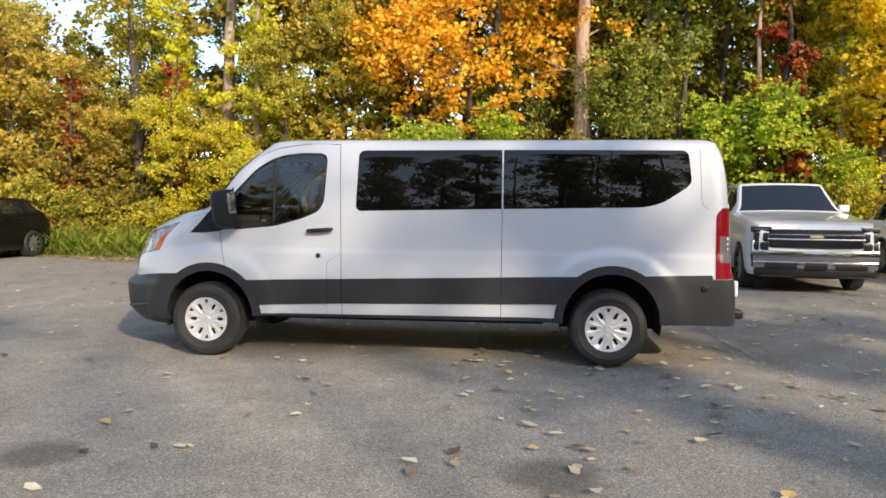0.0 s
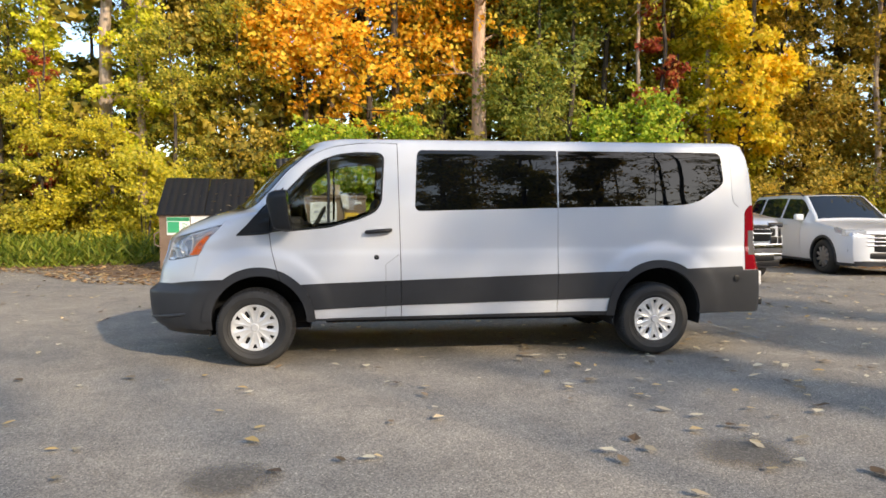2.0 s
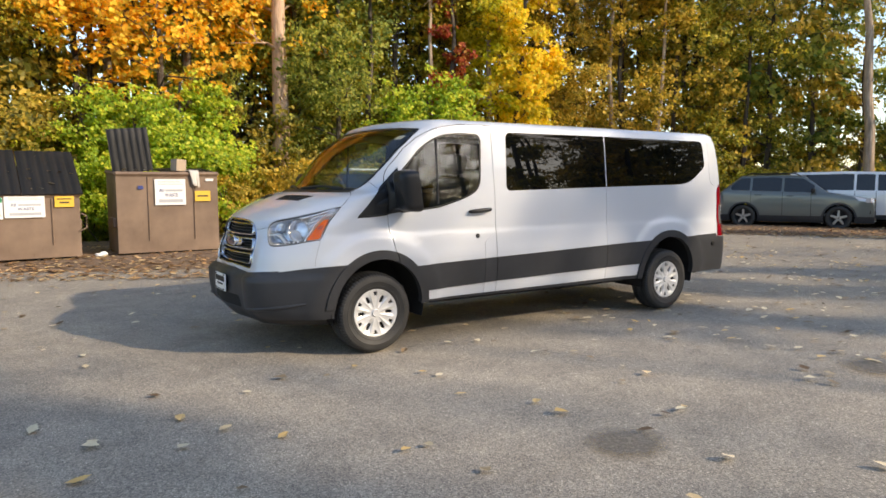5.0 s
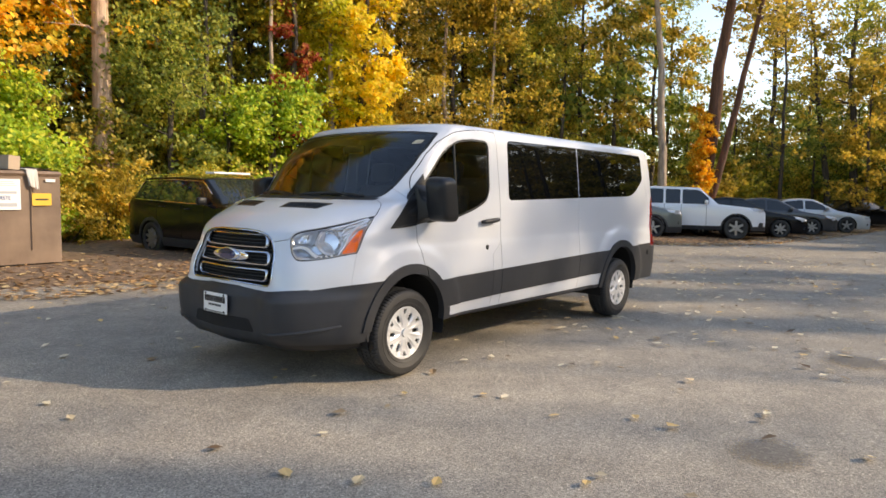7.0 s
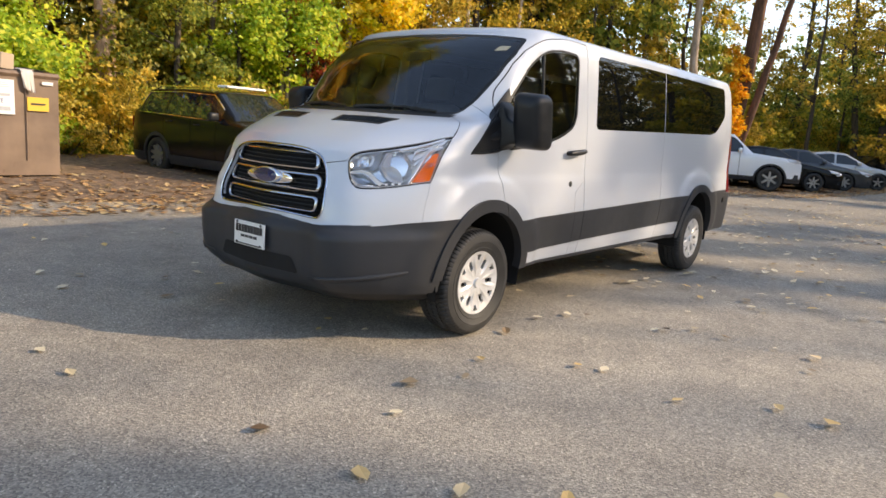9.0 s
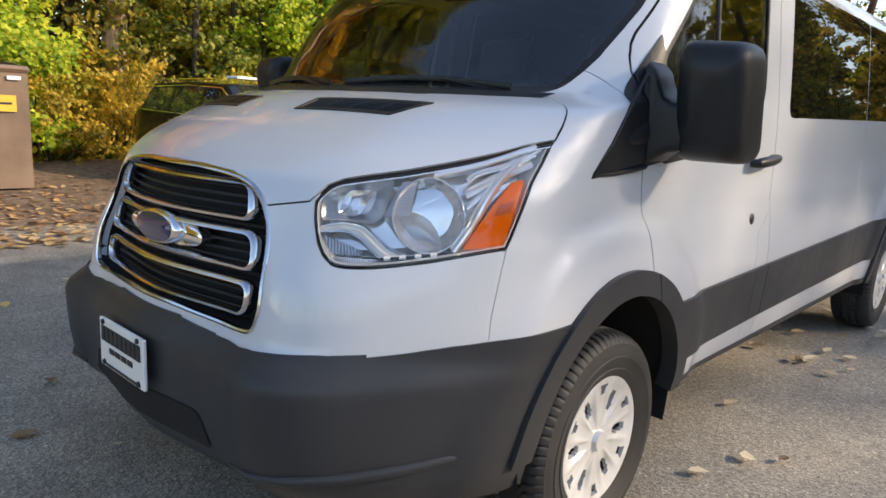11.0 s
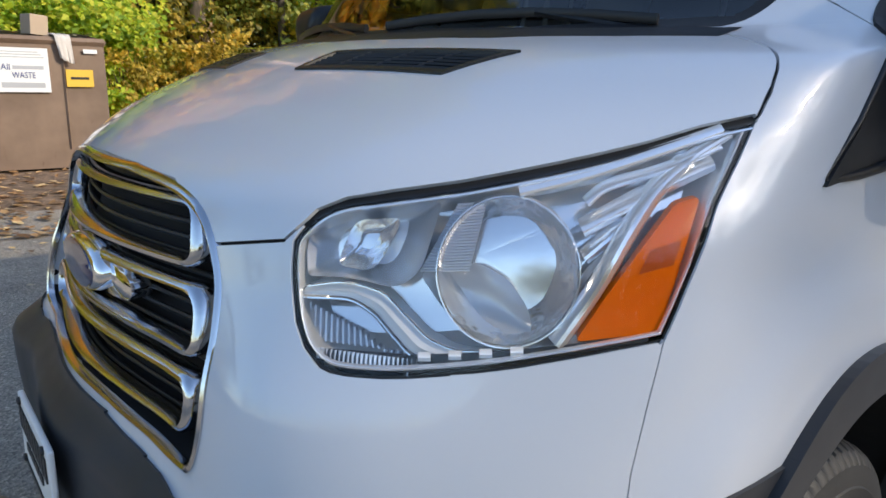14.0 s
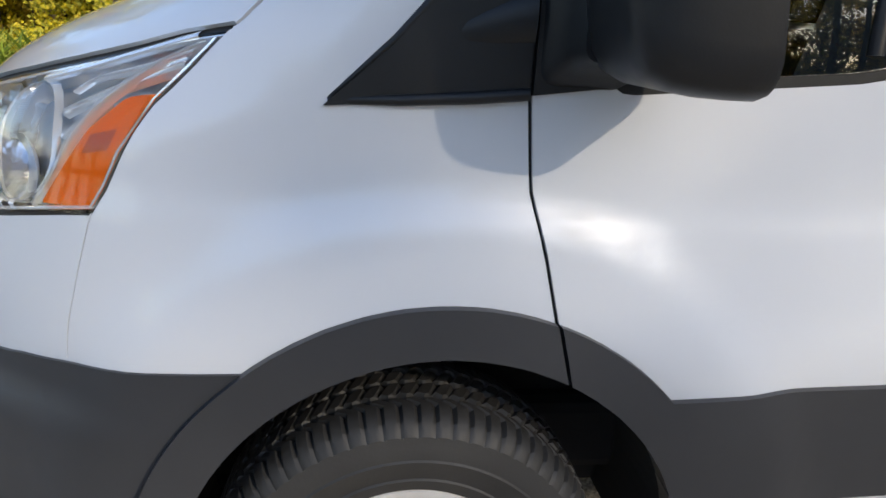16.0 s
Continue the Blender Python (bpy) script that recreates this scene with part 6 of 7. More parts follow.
    for nm, y1, y2, za, zc, dep, mat in spec.get("face", ()):
        for s in ((1,) if y1 < 0 else (-1, 1)):
            lo, hi = min(s * y1, s * y2), max(s * y1, s * y2)
            n = 8
            rings = []
            for q in range(n + 1):
                yy = lo + (hi - lo) * q / n
                xx = g("bow", 0.16) * (abs(yy) / W) ** 2.6
                rings.append([(xx - dep, yy, za + 0.008), (xx - dep - 0.006, yy, za + 0.025), (xx - dep - 0.006, yy, zc - 0.025), (xx - dep, yy, zc - 0.008), (xx + 0.09, yy, zc), (xx + 0.09, yy, za)])
            b = bmesh.new()
            add_rings(b, rings)
            bmesh.ops.recalc_face_normals(b, faces=b.faces)
            part(nm, b, mat, c, smooth=40)
    if g("trim"):
        for s in (-1, 1):
            line = []
            for i in range(21):
                x = edges[0] + 0.03 + (edges[-1] - edges[0] - 0.05) * i / 20
                w, t, zb = wide(x), tz(x), belt(x)
                inset = min(0.06, 0.4 * (t - zb)) + (t - zb) * g("lean", 0.26)
                z = max(zr(x) + 0.015, zb + 0.05)
                line.append((x, s * (w - 0.026 - inset * min(1, (z - zb) / max(t - 0.045 - zb, 0.05))), z))
            b = bmesh.new()
            add_tube(b, line + [(edges[-1] + 0.02, line[-1][1] + s * 0.03, belt(edges[-1]) + 0.05)], 0.011, 6)
            add_tube(b, [(x, s * (wide(x) - 0.022), belt(x) + 0.012) for x in (edges[0] + (edges[-1] - edges[0]) * i / 8 for i in range(9))], 0.009, 6)
            part("window_trim", b, M_CHROME, c, "chrome strip round the side windows", smooth=50)
    if g("rails"):
        for s in (-1, 1):
            b = bmesh.new()
            yy = s * (W - 0.03 - 0.26 * (H - hood1) - 0.08)
            add_tube(b, [(rf + 0.1, yy, H - 0.05), (rf + 0.25, yy, H + 0.035), (rr - 0.25, yy, H + 0.03), (rr - 0.1, yy, H - 0.06)], 0.016, 8)
            part("roof_rail", b, M_CHROME if g("rails") == 2 else M_BLACK, c, smooth=50)
    return c


SUV = dict(size=(4.85, 0.96, 1.74), hood0=0.98, hood1=1.14, deck=1.1, glass=(1.25, 1.98, 4.1, 4.72), axles=(0.93, 3.72), wheel=0.37, pillars=[1.62, 2.62, 3.62, 4.35], rise=0.03, skirt=0.14,
           lamp_side=[(0.05, 0.84), (0.02, 0.92), (0.55, 1.02), (0.42, 0.9)])
PICKUP = dict(size=(5.85, 1.02, 1.99), hood0=1.23, hood1=1.40, deck=1.40, glass=(1.72, 2.42, 4.1, 4.3), axles=(1.0, 4.72), wheel=0.41, pillars=[2.0, 3.05, 4.05], rise=0.0, skirt=0.12, clear=0.3, truck=1, lean=0.24, bow=0.095,
              face=[("grille_back", -0.84, 0.84, 0.78, 1.11, 0.036, M_GRILLE), ("grille_corner", 0.74, 0.97, 0.74, 0.89, 0.058, M_GRILLE), ("grille_bar", -0.74, 0.74, 1.055, 1.09, 0.046, M_GRILLE), ("grille_bar", -0.74, 0.74, 0.995, 1.03, 0.056, M_CHROME), ("grille_bar", -0.76, 0.76, 0.915, 0.955, 0.058, M_CHROME), ("grille_bar", -0.70, 0.70, 0.845, 0.87, 0.05, M_GRILLE), ("grille_bar", -0.70, 0.70, 0.80, 0.825, 0.05, M_GRILLE), ("corner_trim", 0.955, 0.985, 0.68, 0.92, 0.055, M_CARWHITE),
                    ("headlight", 0.70, 0.99, 1.05, 1.15, 0.044, M_GRILLE), ("lamp_strip", 0.74, 0.96, 1.085, 1.115, 0.05, M_DARKLAMP), ("lamp_surround", 0.74, 0.95, 0.88, 1.05, 0.05, M_GRILLE), ("bumper_chrome", -0.98, 0.98, 0.56, 0.75, 0.088, M_BUMPER), ("bumper_face", -0.97, 0.97, 0.44, 0.57, 0.076, M_BUMPER), ("bumper_lower", -0.93, 0.93, 0.3, 0.46, 0.06, M_GRILLE),
                    ("fog_recess", 0.3, 0.8, 0.42, 0.55, 0.082, M_GRILLE), ("number_plate_holder", -0.17, 0.17, 0.42, 0.56, 0.1, M_GRILLE), ("badge_bar", -0.1, 0.1, 0.95, 1.005, 0.068, Mat("gold_badge", (0.6, 0.45, 0.2), 0.3, 0.8).m), ("air_dam", -0.85, 0.85, 0.27, 0.36, 0.0, M_GRILLE)])
car("pickup_truck", "white full-size pickup truck with chrome grille and bumper", "pickup truck", PICKUP, (8.1, 5.95), (-0.11, -0.994), M_CARWHITE, 6)
HL = dict(SUV, axles=(0.86, 3.68), clad=1, skirt=0.06, face=[("grille_bar", -0.55, 0.55, 0.86, 0.90, 0.03, M_CHROME), ("grille_back", -0.58, 0.58, 0.50, 0.9, 0.01, M_BLACK), ("grille_bar", -0.58, 0.58, 0.78, 0.82, 0.035, M_CHROME), ("grille_bar", -0.6, 0.6, 0.70, 0.74, 0.035, M_CHROME), ("grille_bar", -0.6, 0.6, 0.62, 0.66, 0.035, M_CHROME),
                        ("headlight", 0.56, 0.93, 0.84, 0.97, 0.02, M_CARLAMP), ("fog_light", 0.72, 0.88, 0.5, 0.68, 0.02, M_BLACK), ("lower_grille", -0.62, 0.62, 0.36, 0.5, 0.02, M_BLACK), ("bumper_lip", -0.8, 0.8, 0.26, 0.33, 0.03, M_CLAD)], rails=1)
car("suv", "white family suv with black side windows and alloy wheels", "suv", HL, (11.97, 6.45), (-0.08, -0.997), M_CARWHITE, 10)
RV = dict(SUV, size=(4.6, 0.93, 1.70), glass=(1.22, 1.92, 3.75, 4.4), axles=(0.93, 3.62), pillars=[1.58, 2.5, 3.42, 4.05], clad=1, skirt=0.2, rails=1, black_mirror=1,
          face=[("grille_back", -0.5, 0.5, 0.74, 0.96, 0.02, M_BLACK), ("headlight", 0.5, 0.9, 0.84, 0.98, 0.02, M_CARLAMP), ("bumper_mid", -0.7, 0.7, 0.36, 0.6, 0.04, M_CLAD), ("skid_plate", -0.6, 0.6, 0.24, 0.38, 0.05, M_SATIN), ("number_plate", -0.16, 0.16, 0.48, 0.6, 0.06, M_SIGN), ("fog_light", 0.68, 0.86, 0.5, 0.62, 0.02, M_BLACK)])
FAR = (0.42, -0.91)
car("suv", "grey-green compact suv with dark cladding", "suv", RV, (19.58, 5.29), (0.436, -0.9), M_CARGREY, 5)
TC = dict(size=(5.4, 0.95, 1.80), hood0=1.08, hood1=1.20, deck=1.12, glass=(1.5, 2.12, 5.1, 5.36), axles=(0.92, 4.12), wheel=0.40, pillars=[1.78, 2.72, 3.28, 4.98], rise=0.01, clear=0.32, truck=1, skirt=0.1, lean=0.2,
          lamp_side=[(0.03, 0.95), (0.0, 1.06), (0.5, 1.10), (0.4, 0.98)], face=[("grille_back", -0.5, 0.5, 0.78, 1.06, 0.03, M_BLACK), ("grille_frame", -0.54, 0.54, 1.03, 1.07, 0.04, M_CHROME), ("headlight", 0.5, 0.92, 0.95, 1.06, 0.02, M_CARLAMP), ("bumper_lower", -0.9, 0.9, 0.42, 0.6, 0.05, M_CLAD), ("fog_light", 0.66, 0.86, 0.6, 0.76, 0.02, M_BLACK)])
car("pickup_truck", "white pickup truck with a white bed cap", "pickup truck", dict(TC, clad=1, dark_rims=1, skirt=0.14), (21.34, 3.08), FAR, M_CARWHITE, 6)
SD = dict(size=(4.7, 0.91, 1.45), hood0=0.76, hood1=0.95, deck=1.02, glass=(1.3, 2.2, 3.35, 4.2), axles=(0.92, 3.62), wheel=0.33, pillars=[1.72, 2.6, 3.4, 3.95], rise=0.03, clear=0.17, drop=0.04, skirt=0.06,
          lamp_side=[(0.05, 0.62), (0.02, 0.7), (0.5, 0.8), (0.38, 0.68)], face=[("grille_back", -0.45, 0.45, 0.42, 0.68, 0.02, M_BLACK), ("grille_bar", -0.45, 0.45, 0.64, 0.68, 0.03, M_CHROME), ("headlight", 0.48, 0.88, 0.6, 0.7, 0.02, M_CARLAMP), ("bumper_lip", -0.7, 0.7, 0.2, 0.26, 0.04, M_SATIN), ("fog_light", 0.62, 0.84, 0.32, 0.42, 0.02, M_BLACK)])
car("sedan", "black sedan with silver lower lip parked nose out", "sedan", SD, (23.9, 2.3), FAR, M_CARBLACK, 7)
car("sedan", "charcoal grey sedan parked nose out in the row", "sedan", SD, (27.0, 1.9), FAR, M_CARDARK, 7)
car("sedan", "pale silver sedan parked nose out in the row", "sedan", SD, (30.6, 1.3), FAR, M_CARSILVER, 5)
car("sedan", "black sedan at the far end of the parked row", "sedan", dict(SD, black_mirror=1), (38.8, 0.9), (0.75, -0.66), M_CARBLACK, 5)
CRV = dict(SUV, size=(4.58, 0.93, 1.70), deck=1.2, glass=(1.2, 1.95, 4.08, 4.5), axles=(0.92, 3.58), pillars=[1.55, 2.45, 3.35, 4.22], clad=1, skirt=0.18, rails=2, black_mirror=1, wheel=0.36, trim=1)
car("suv", "black suv with roof rails parked among fallen leaves", "suv", CRV, (4.6, 7.2), (0.06, -0.998), M_CARBLACK, 10)
t = thing("roof_board", "flat white board strapped on a suv's roof rails", "board", pose(4.6, 8.5, 1.76, 0, 0, 9))
part("board", box((-0.5, -0.14, 0), (0.5, 0.14, 0.045), 0.012), M_SIGN, t)
car("suv", "black crossover parked by the weeds", "suv", dict(CRV, rails=0, clad=0, size=(4.36, 0.93, 1.6), trim=0, deck=1.1, glass=(1.2, 1.9, 3.5, 4.2), pillars=[1.55, 2.45, 3.3, 3.8]), (-10.9, 7.6), (0.0, -1.0), M_CARBLACK, 9)

# ---- trees ----
def leaf_crown(rng, blobs, count, size, droop=0.3):
    """Leaves scattered in a cloud of uneven clumps: each leaf is a small folded blade."""
    verts, faces = [], []
    total = sum(b[3] ** 2 for b in blobs)
    for cx, cy, cz, r in blobs:
        n = int(count * r * r / total)
        tw = [Vector((rng.gauss(0, 1), rng.gauss(0, 1), rng.gauss(0, 1))).normalized() * r * rng.uniform(0.4, 1.0) for _ in range(max(3, n // 26))]
        for i in range(n):
            q = tw[i % len(tw)]
            s = size * rng.uniform(0.65, 1.35)
            p = Vector((cx, cy, cz)) + Vector((q.x, q.y, q.z * 0.75)) + Vector((rng.gauss(0, 1), rng.gauss(0, 1), rng.gauss(0, 0.6))) * r * 0.15
            up = Vector((rng.gauss(0.4, 0.6), rng.gauss(-0.6, 0.6), rng.gauss(0.5, 0.6))).normalized()
            d = Vector((rng.gauss(0, 1), rng.gauss(0, 1), rng.gauss(-droop, 0.8)))
            d = (d - up * d.dot(up)).normalized()
            side = up.cross(d)
            k = len(verts)
            verts += [p, p + d * s * 0.45 + side * s * 0.38 + up * s * 0.1, p + d * s, p + d * s * 0.45 - side * s * 0.38 + up * s * 0.1]
            faces += [(k, k + 1, k + 2), (k, k + 2, k + 3)]
    return verts, faces


def mesh_part(name, verts, faces, material, parent, label=""):
    me = bpy.data.meshes.new(name)
    me.from_pydata([tuple(v) for v in verts], [], faces)
    me.materials.append(material)
    ob = new(name, me)
    ob.parent = parent
    if label:
        ob["label"] = label
    return ob


def tree(seed, label, height, crown_from, spread, leaf, trunk_r, bark, count=5000, size=0.13, lean=0.0, blobs_n=18, fat=(0.34, 0.6), name="tree"):
    rng = random.Random(seed)
    t = thing(name, label, "tree")
    bm = bmesh.new()
    pts, x, y = [], 0.0, 0.0
    for i in range(13):
        f = i / 12
        pts.append((x, y, height * 0.93 * f - 0.2))
        x += lean * height / 12 + rng.gauss(0, 0.05)
        y += rng.gauss(0, 0.05)
    add_tube(bm, pts, [trunk_r * (1.3 if i == 0 else 1) * (1 - 0.75 * i / 12) for i in range(13)], 12)
    blobs = []
    for i in range(blobs_n):
        f = crown_from + (1 - crown_from) * (i + rng.random()) / blobs_n
        base = Vector(pts[min(12, int(f * 12))])
        a = rng.uniform(0, 2 * math.pi)
        out = spread * rng.uniform(0.35, 1.0) * (1.1 - 0.5 * f)
        tip = base + Vector((math.cos(a) * out, math.sin(a) * out, rng.uniform(0.05, 0.5) * out))
        mid = base.lerp(tip, 0.5) + Vector((0, 0, 0.12 * out))
        add_tube(bm, [base, mid, tip], [trunk_r * 0.35 * (1.1 - f), trunk_r * 0.2 * (1.1 - f), 0.01], 6)
        for _ in range(3):
            e = tip + Vector((rng.gauss(0, 0.5), rng.gauss(0, 0.5), rng.gauss(0.1, 0.4))) * spread * 0.4
            add_tube(bm, [mid.lerp(tip, rng.uniform(0.2, 0.9)), e], [0.018, 0.005], 4)
        blobs.append((*tip, spread * rng.uniform(*fat)))
    part("trunk", bm, bark, t, smooth=60)
    if count:
        v, f = leaf_crown(rng, blobs, count, size)
        mesh_part("crown", v, f, M_LEAF[leaf], t)
    return t


def bush(seed, label, category, height, width, leaf, count=2500, size=0.1, name="bush"):
    rng = random.Random(seed)
    t = thing(name, label, category)
    bm = bmesh.new()
    blobs = []
    for i in range(14):
        a, o = rng.uniform(0, 2 * math.pi), width * rng.uniform(0, 0.5)
        h = height * rng.uniform(0.15, 0.88) * (1 - 0.4 * o / width)
        tip = Vector((math.cos(a) * o, math.sin(a) * o, h))
        add_tube(bm, [(tip.x * 0.2, tip.y * 0.2, -0.1), (tip.x * 0.6, tip.y * 0.6, h * 0.6), tip], [0.02, 0.014, 0.006], 5)
        blobs.append((*tip, min(height, width) * rng.uniform(0.18, 0.32)))
    part("stem", bm, M_BARK_DARK, t, smooth=60)
    v, f = leaf_crown(rng, blobs, count, size)
    mesh_part("crown", v, f, M_LEAF[leaf], t)
    return t


rng = random.Random(11)
KINDS = {}
for i, (key, leaf, label, h, cf, sp, n, sz) in enumerate((
    ("green", "green", "tall green broadleaf tree turning yellow", 13, 0.1, 2.7, 9500, 0.16),
    ("woodgreen", "wood", "tall tree with dull green summer leaves", 13, 0.1, 2.7, 9500, 0.15),
    ("yellow", "yellow", "tree with bright yellow and lime autumn leaves", 9, 0.1, 2.0, 8000, 0.15),
    ("orange", "orange", "maple with glowing orange autumn leaves", 12.5, 0.46, 2.8, 5600, 0.18),
    ("olive", "olive", "tall tree with dull olive and brown leaves", 14, 0.1, 2.8, 9000, 0.16),
    ("lime", "lime", "young tree with fresh lime green leaves", 6, 0.08, 2.0, 7000, 0.15),
    ("dark", "dark", "tall shaded dark green tree in the woods", 15, 0.05, 3.4, 4000, 0.31),
    ("rust", "rust", "tree with mixed orange, brown and green leaves", 9, 0.1, 2.6, 9500, 0.15),
    ("far", "olive", "distant tree with olive autumn leaves", 14, 0.08, 3.2, 3800, 0.28),
    ("fargreen", "wood", "distant green tree at the lot's edge", 12, 0.06, 3.0, 3800, 0.28),
)):
    KINDS[key] = tree(i + 3 if i < 1 else 40 if i == 1 else i + 2, label, h, cf, sp, leaf, 0.15, M_BARK_DARK, n, sz)
KINDS["tallolive"] = tree(85, "very tall tree with a high olive crown", 23, 0.4, 3.2, "olive", 0.17, M_BARK_DARK, 8000, 0.2, blobs_n=26)
KINDS["giantgreen"] = tree(87, "towering tree with a green crown high over the woods", 31, 0.42, 3.2, "green", 0.16, M_BARK_DARK, 7000, 0.26, blobs_n=28)
KINDS["giantolive"] = tree(88, "towering tree with a dull green crown high over the woods", 31, 0.42, 3.2, "wood", 0.16, M_BARK_DARK, 7000, 0.26, blobs_n=28)
KINDS["tallgreen"] = tree(86, "very tall tree with a high green crown", 22, 0.4, 3.2, "wood", 0.17, M_BARK_DARK, 8000, 0.2, blobs_n=26)
KINDS["vine"] = tree(77, "tree trunk wrapped in dark red creeper", 12, 0.2, 0.8, "red", 0.14, M_BARK_DARK, 3600, 0.14, blobs_n=22, fat=(0.5, 0.85))
KINDS["goldvine"] = tree(78, "tree trunk overgrown with yellow creeper leaves", 12, 0.12, 1.1, "lemon", 0.16, M_BARK, 6500, 0.15, blobs_n=24, fat=(0.5, 0.8))
KINDS["gold"] = tree(80, "tree with glowing golden yellow leaves", 12, 0.34, 1.7, "gold", 0.15, M_BARK_DARK, 7500, 0.17, blobs_n=22, fat=(0.42, 0.65))
KINDS["bare"] = tree(79, "thin half-bare tree with dark branches", 14, 0.3, 2.6, "olive", 0.13, M_BARK_DARK, 1500, 0.17, blobs_n=22, fat=(0.3, 0.5))
BUSHES = {key: bush(40 + i, lab, "bush", h, w, lf, 3600, 0.11) for i, (key, lf, lab, h, w) in enumerate((
    ("yellow", "yellow", "yellow and green bush at the edge of the woods", 3.4, 3.2),
    ("green", "green", "dense green bush at the edge of the woods", 2.8, 3.0),
    ("lime", "lime", "bright lime green shrub at the edge of the woods", 3.2, 2.8),
    ("olive", "olive", "brownish olive bush at the edge of the woods", 2.6, 2.8),
    ("red", "red", "dark red shrub under the trees", 2.2, 2.0),
    ("dark", "dark", "shaded dark green undergrowth bush", 3.6, 3.4),
))}
used = set()


def wood_y(x):
    """The front of the woods."""
    return spline([(-40, 14), (-10, 13.0), (-4, 12.5), (0, 12.7), (4, 13.6), (10, 13.2), (16, 12.0), (22, 10.2), (30, 8.0), (45, 4.5), (60, 1)], x)


def plant(ob, x, y, rz, s, z=0.0):
    if ob.name not in used:
        used.add(ob.name)
        ob.matrix_basis = pose(x, y, z, 0, 0, rz) @ Matrix.Scale(s, 4)
        return ob
    c = copy_thing(ob, pose(x, y, z, 0, 0, rz))
    c.scale = (s, s, s)
    return c


# the front of the woods, tree by tree
for x, y, key, s in (
    (-17.5, 15.0, "green", 0.75), (-15.8, 14.4, "rust", 1.0), (-14.0, 14.6, "rust", 0.98), (-17.0, 17.5, "green", 0.95), (-12.2, 15.4, "rust", 0.8), (-13.0, 16.6, "yellow", 0.7),
    (-11.5, 14.0, "vine", 0.52), (-10.6, 15.0, "rust", 0.62), (-9.4, 15.6, "green", 0.6), (-10.6, 17.6, "woodgreen", 0.72), (-8.0, 18.0, "woodgreen", 0.82), (-8.0, 14.3, "vine", 0.6), (-8.3, 15.0, "goldvine", 0.95),
    (-7.9, 13.8, "yellow", 0.62), (-5.4, 14.6, "goldvine", 0.95), (-6.0, 13.8, "yellow", 0.5), (-4.3, 14.0, "green", 0.55), (-3.6, 16.5, "olive", 0.85),
    (-2.6, 15.2, "green", 0.62), (-1.5, 17.2, "green", 0.8), (-0.6, 14.6, "lime", 0.75), (0.5, 13.4, "lime", 0.72), (1.8, 14.2, "lime", 0.8), (3.4, 17.4, "green", 0.8),
    (6.9, 15.0, "woodgreen", 0.75), (7.4, 16.6, "woodgreen", 1.05), (6.3, 17.4, "woodgreen", 1.1), (3.2, 16.8, "woodgreen", 0.8), (8.0, 15.2, "woodgreen", 0.85), (8.2, 17.4, "green", 1.0), (8.6, 14.6, "lime", 0.85), (9.6, 15.8, "green", 1.0), (10.0, 14.2, "lime", 0.95),
    (10.75, 14.1, "vine", 0.95), (11.4, 14.0, "vine", 0.6), (11.6, 15.2, "green", 0.9), (12.3, 14.1, "goldvine", 0.9), (13.5, 13.8, "gold", 0.95), (13.3, 15.0, "yellow", 1.0),
    (12.0, 13.6, "lime", 0.6), (15.2, 14.4, "olive", 0.6), (16.2, 14.4, "rust", 0.75), (17.0, 15.8, "olive", 1.0), (18.6, 13.6, "olive", 0.9), (19.8, 14.6, "far", 1.0),
    (20.6, 12.6, "green", 0.9), (22.0, 13.2, "olive", 1.0), (23.4, 11.2, "green", 0.85), (25.0, 11.2, "far", 0.95), (27.0, 10.4, "fargreen", 0.95), (29.4, 9.6, "far", 0.9), (31.6, 8.6, "fargreen", 0.5),
    (33.8, 8.4, "fargreen", 0.55), (36.0, 7.6, "far", 0.62), (36.4, 5.2, "bare", 0.9), (43.0, 1.0, "bare", 1.0), (38.0, 1.6, "far", 0.66), (43.5, -1.5, "fargreen", 0.75), (46.0, 6.0, "bare", 1.0), (46.0, 2.6, "tallolive", 0.62), (49.0, -1.0, "tallgreen", 0.66), (44.0, -3.5, "tallolive", 0.6), (33.5, 10.5, "tallgreen", 0.7), (52.0, 5.0, "tallolive", 0.5), (38.6, 7.2, "fargreen", 0.5), (41.0, 4.6, "fargreen", 0.66), (44.0, 3.0, "fargreen", 0.62), (47.0, 2.0, "far", 0.5), (50.0, 0.5, "fargreen", 0.55),
):
    plant(KINDS[key], x, y, rng.uniform(-45, 45), s * rng.uniform(0.95, 1.06))
for x, y, s in ((1.6, 15.6, 0.92), (-0.6, 16.6, 0.9), (4.0, 18.4, 1.0), (7.2, 19.0, 0.95)):
    plant(KINDS["orange"], x, y, rng.uniform(-45, 45), s)
# tall trees close behind the front ones, high enough to show in the windshield
for x, y, key, s in ((-2.4, 20.6, "tallgreen", 1.15), (0.8, 21.0, "tallolive", 1.2), (2.9, 20.4, "tallgreen", 1.2), (4.6, 22.4, "tallgreen", 1.2), (7.0, 20.0, "tallolive", 1.2), (8.9, 20.6, "tallgreen", 1.2), (12.4, 19.0, "tallgreen", 0.95), (15.2, 18.6, "tallolive", 0.95), (1.4, 19.4, "giantgreen", 1.0), (3.3, 19.2, "giantolive", 1.0), (6.2, 19.8, "giantgreen", 0.95), (-1.0, 19.4, "giantolive", 0.95), (8.0, 20.8, "giantolive", 0.95), (0.2, 16.4, "giantolive", 0.9), (2.3, 15.9, "giantgreen", 0.92), (4.0, 16.8, "giantolive", 0.95), (6.0, 16.4, "giantgreen", 0.9)):
    plant(KINDS[key], x, y, rng.uniform(-45, 45), s)
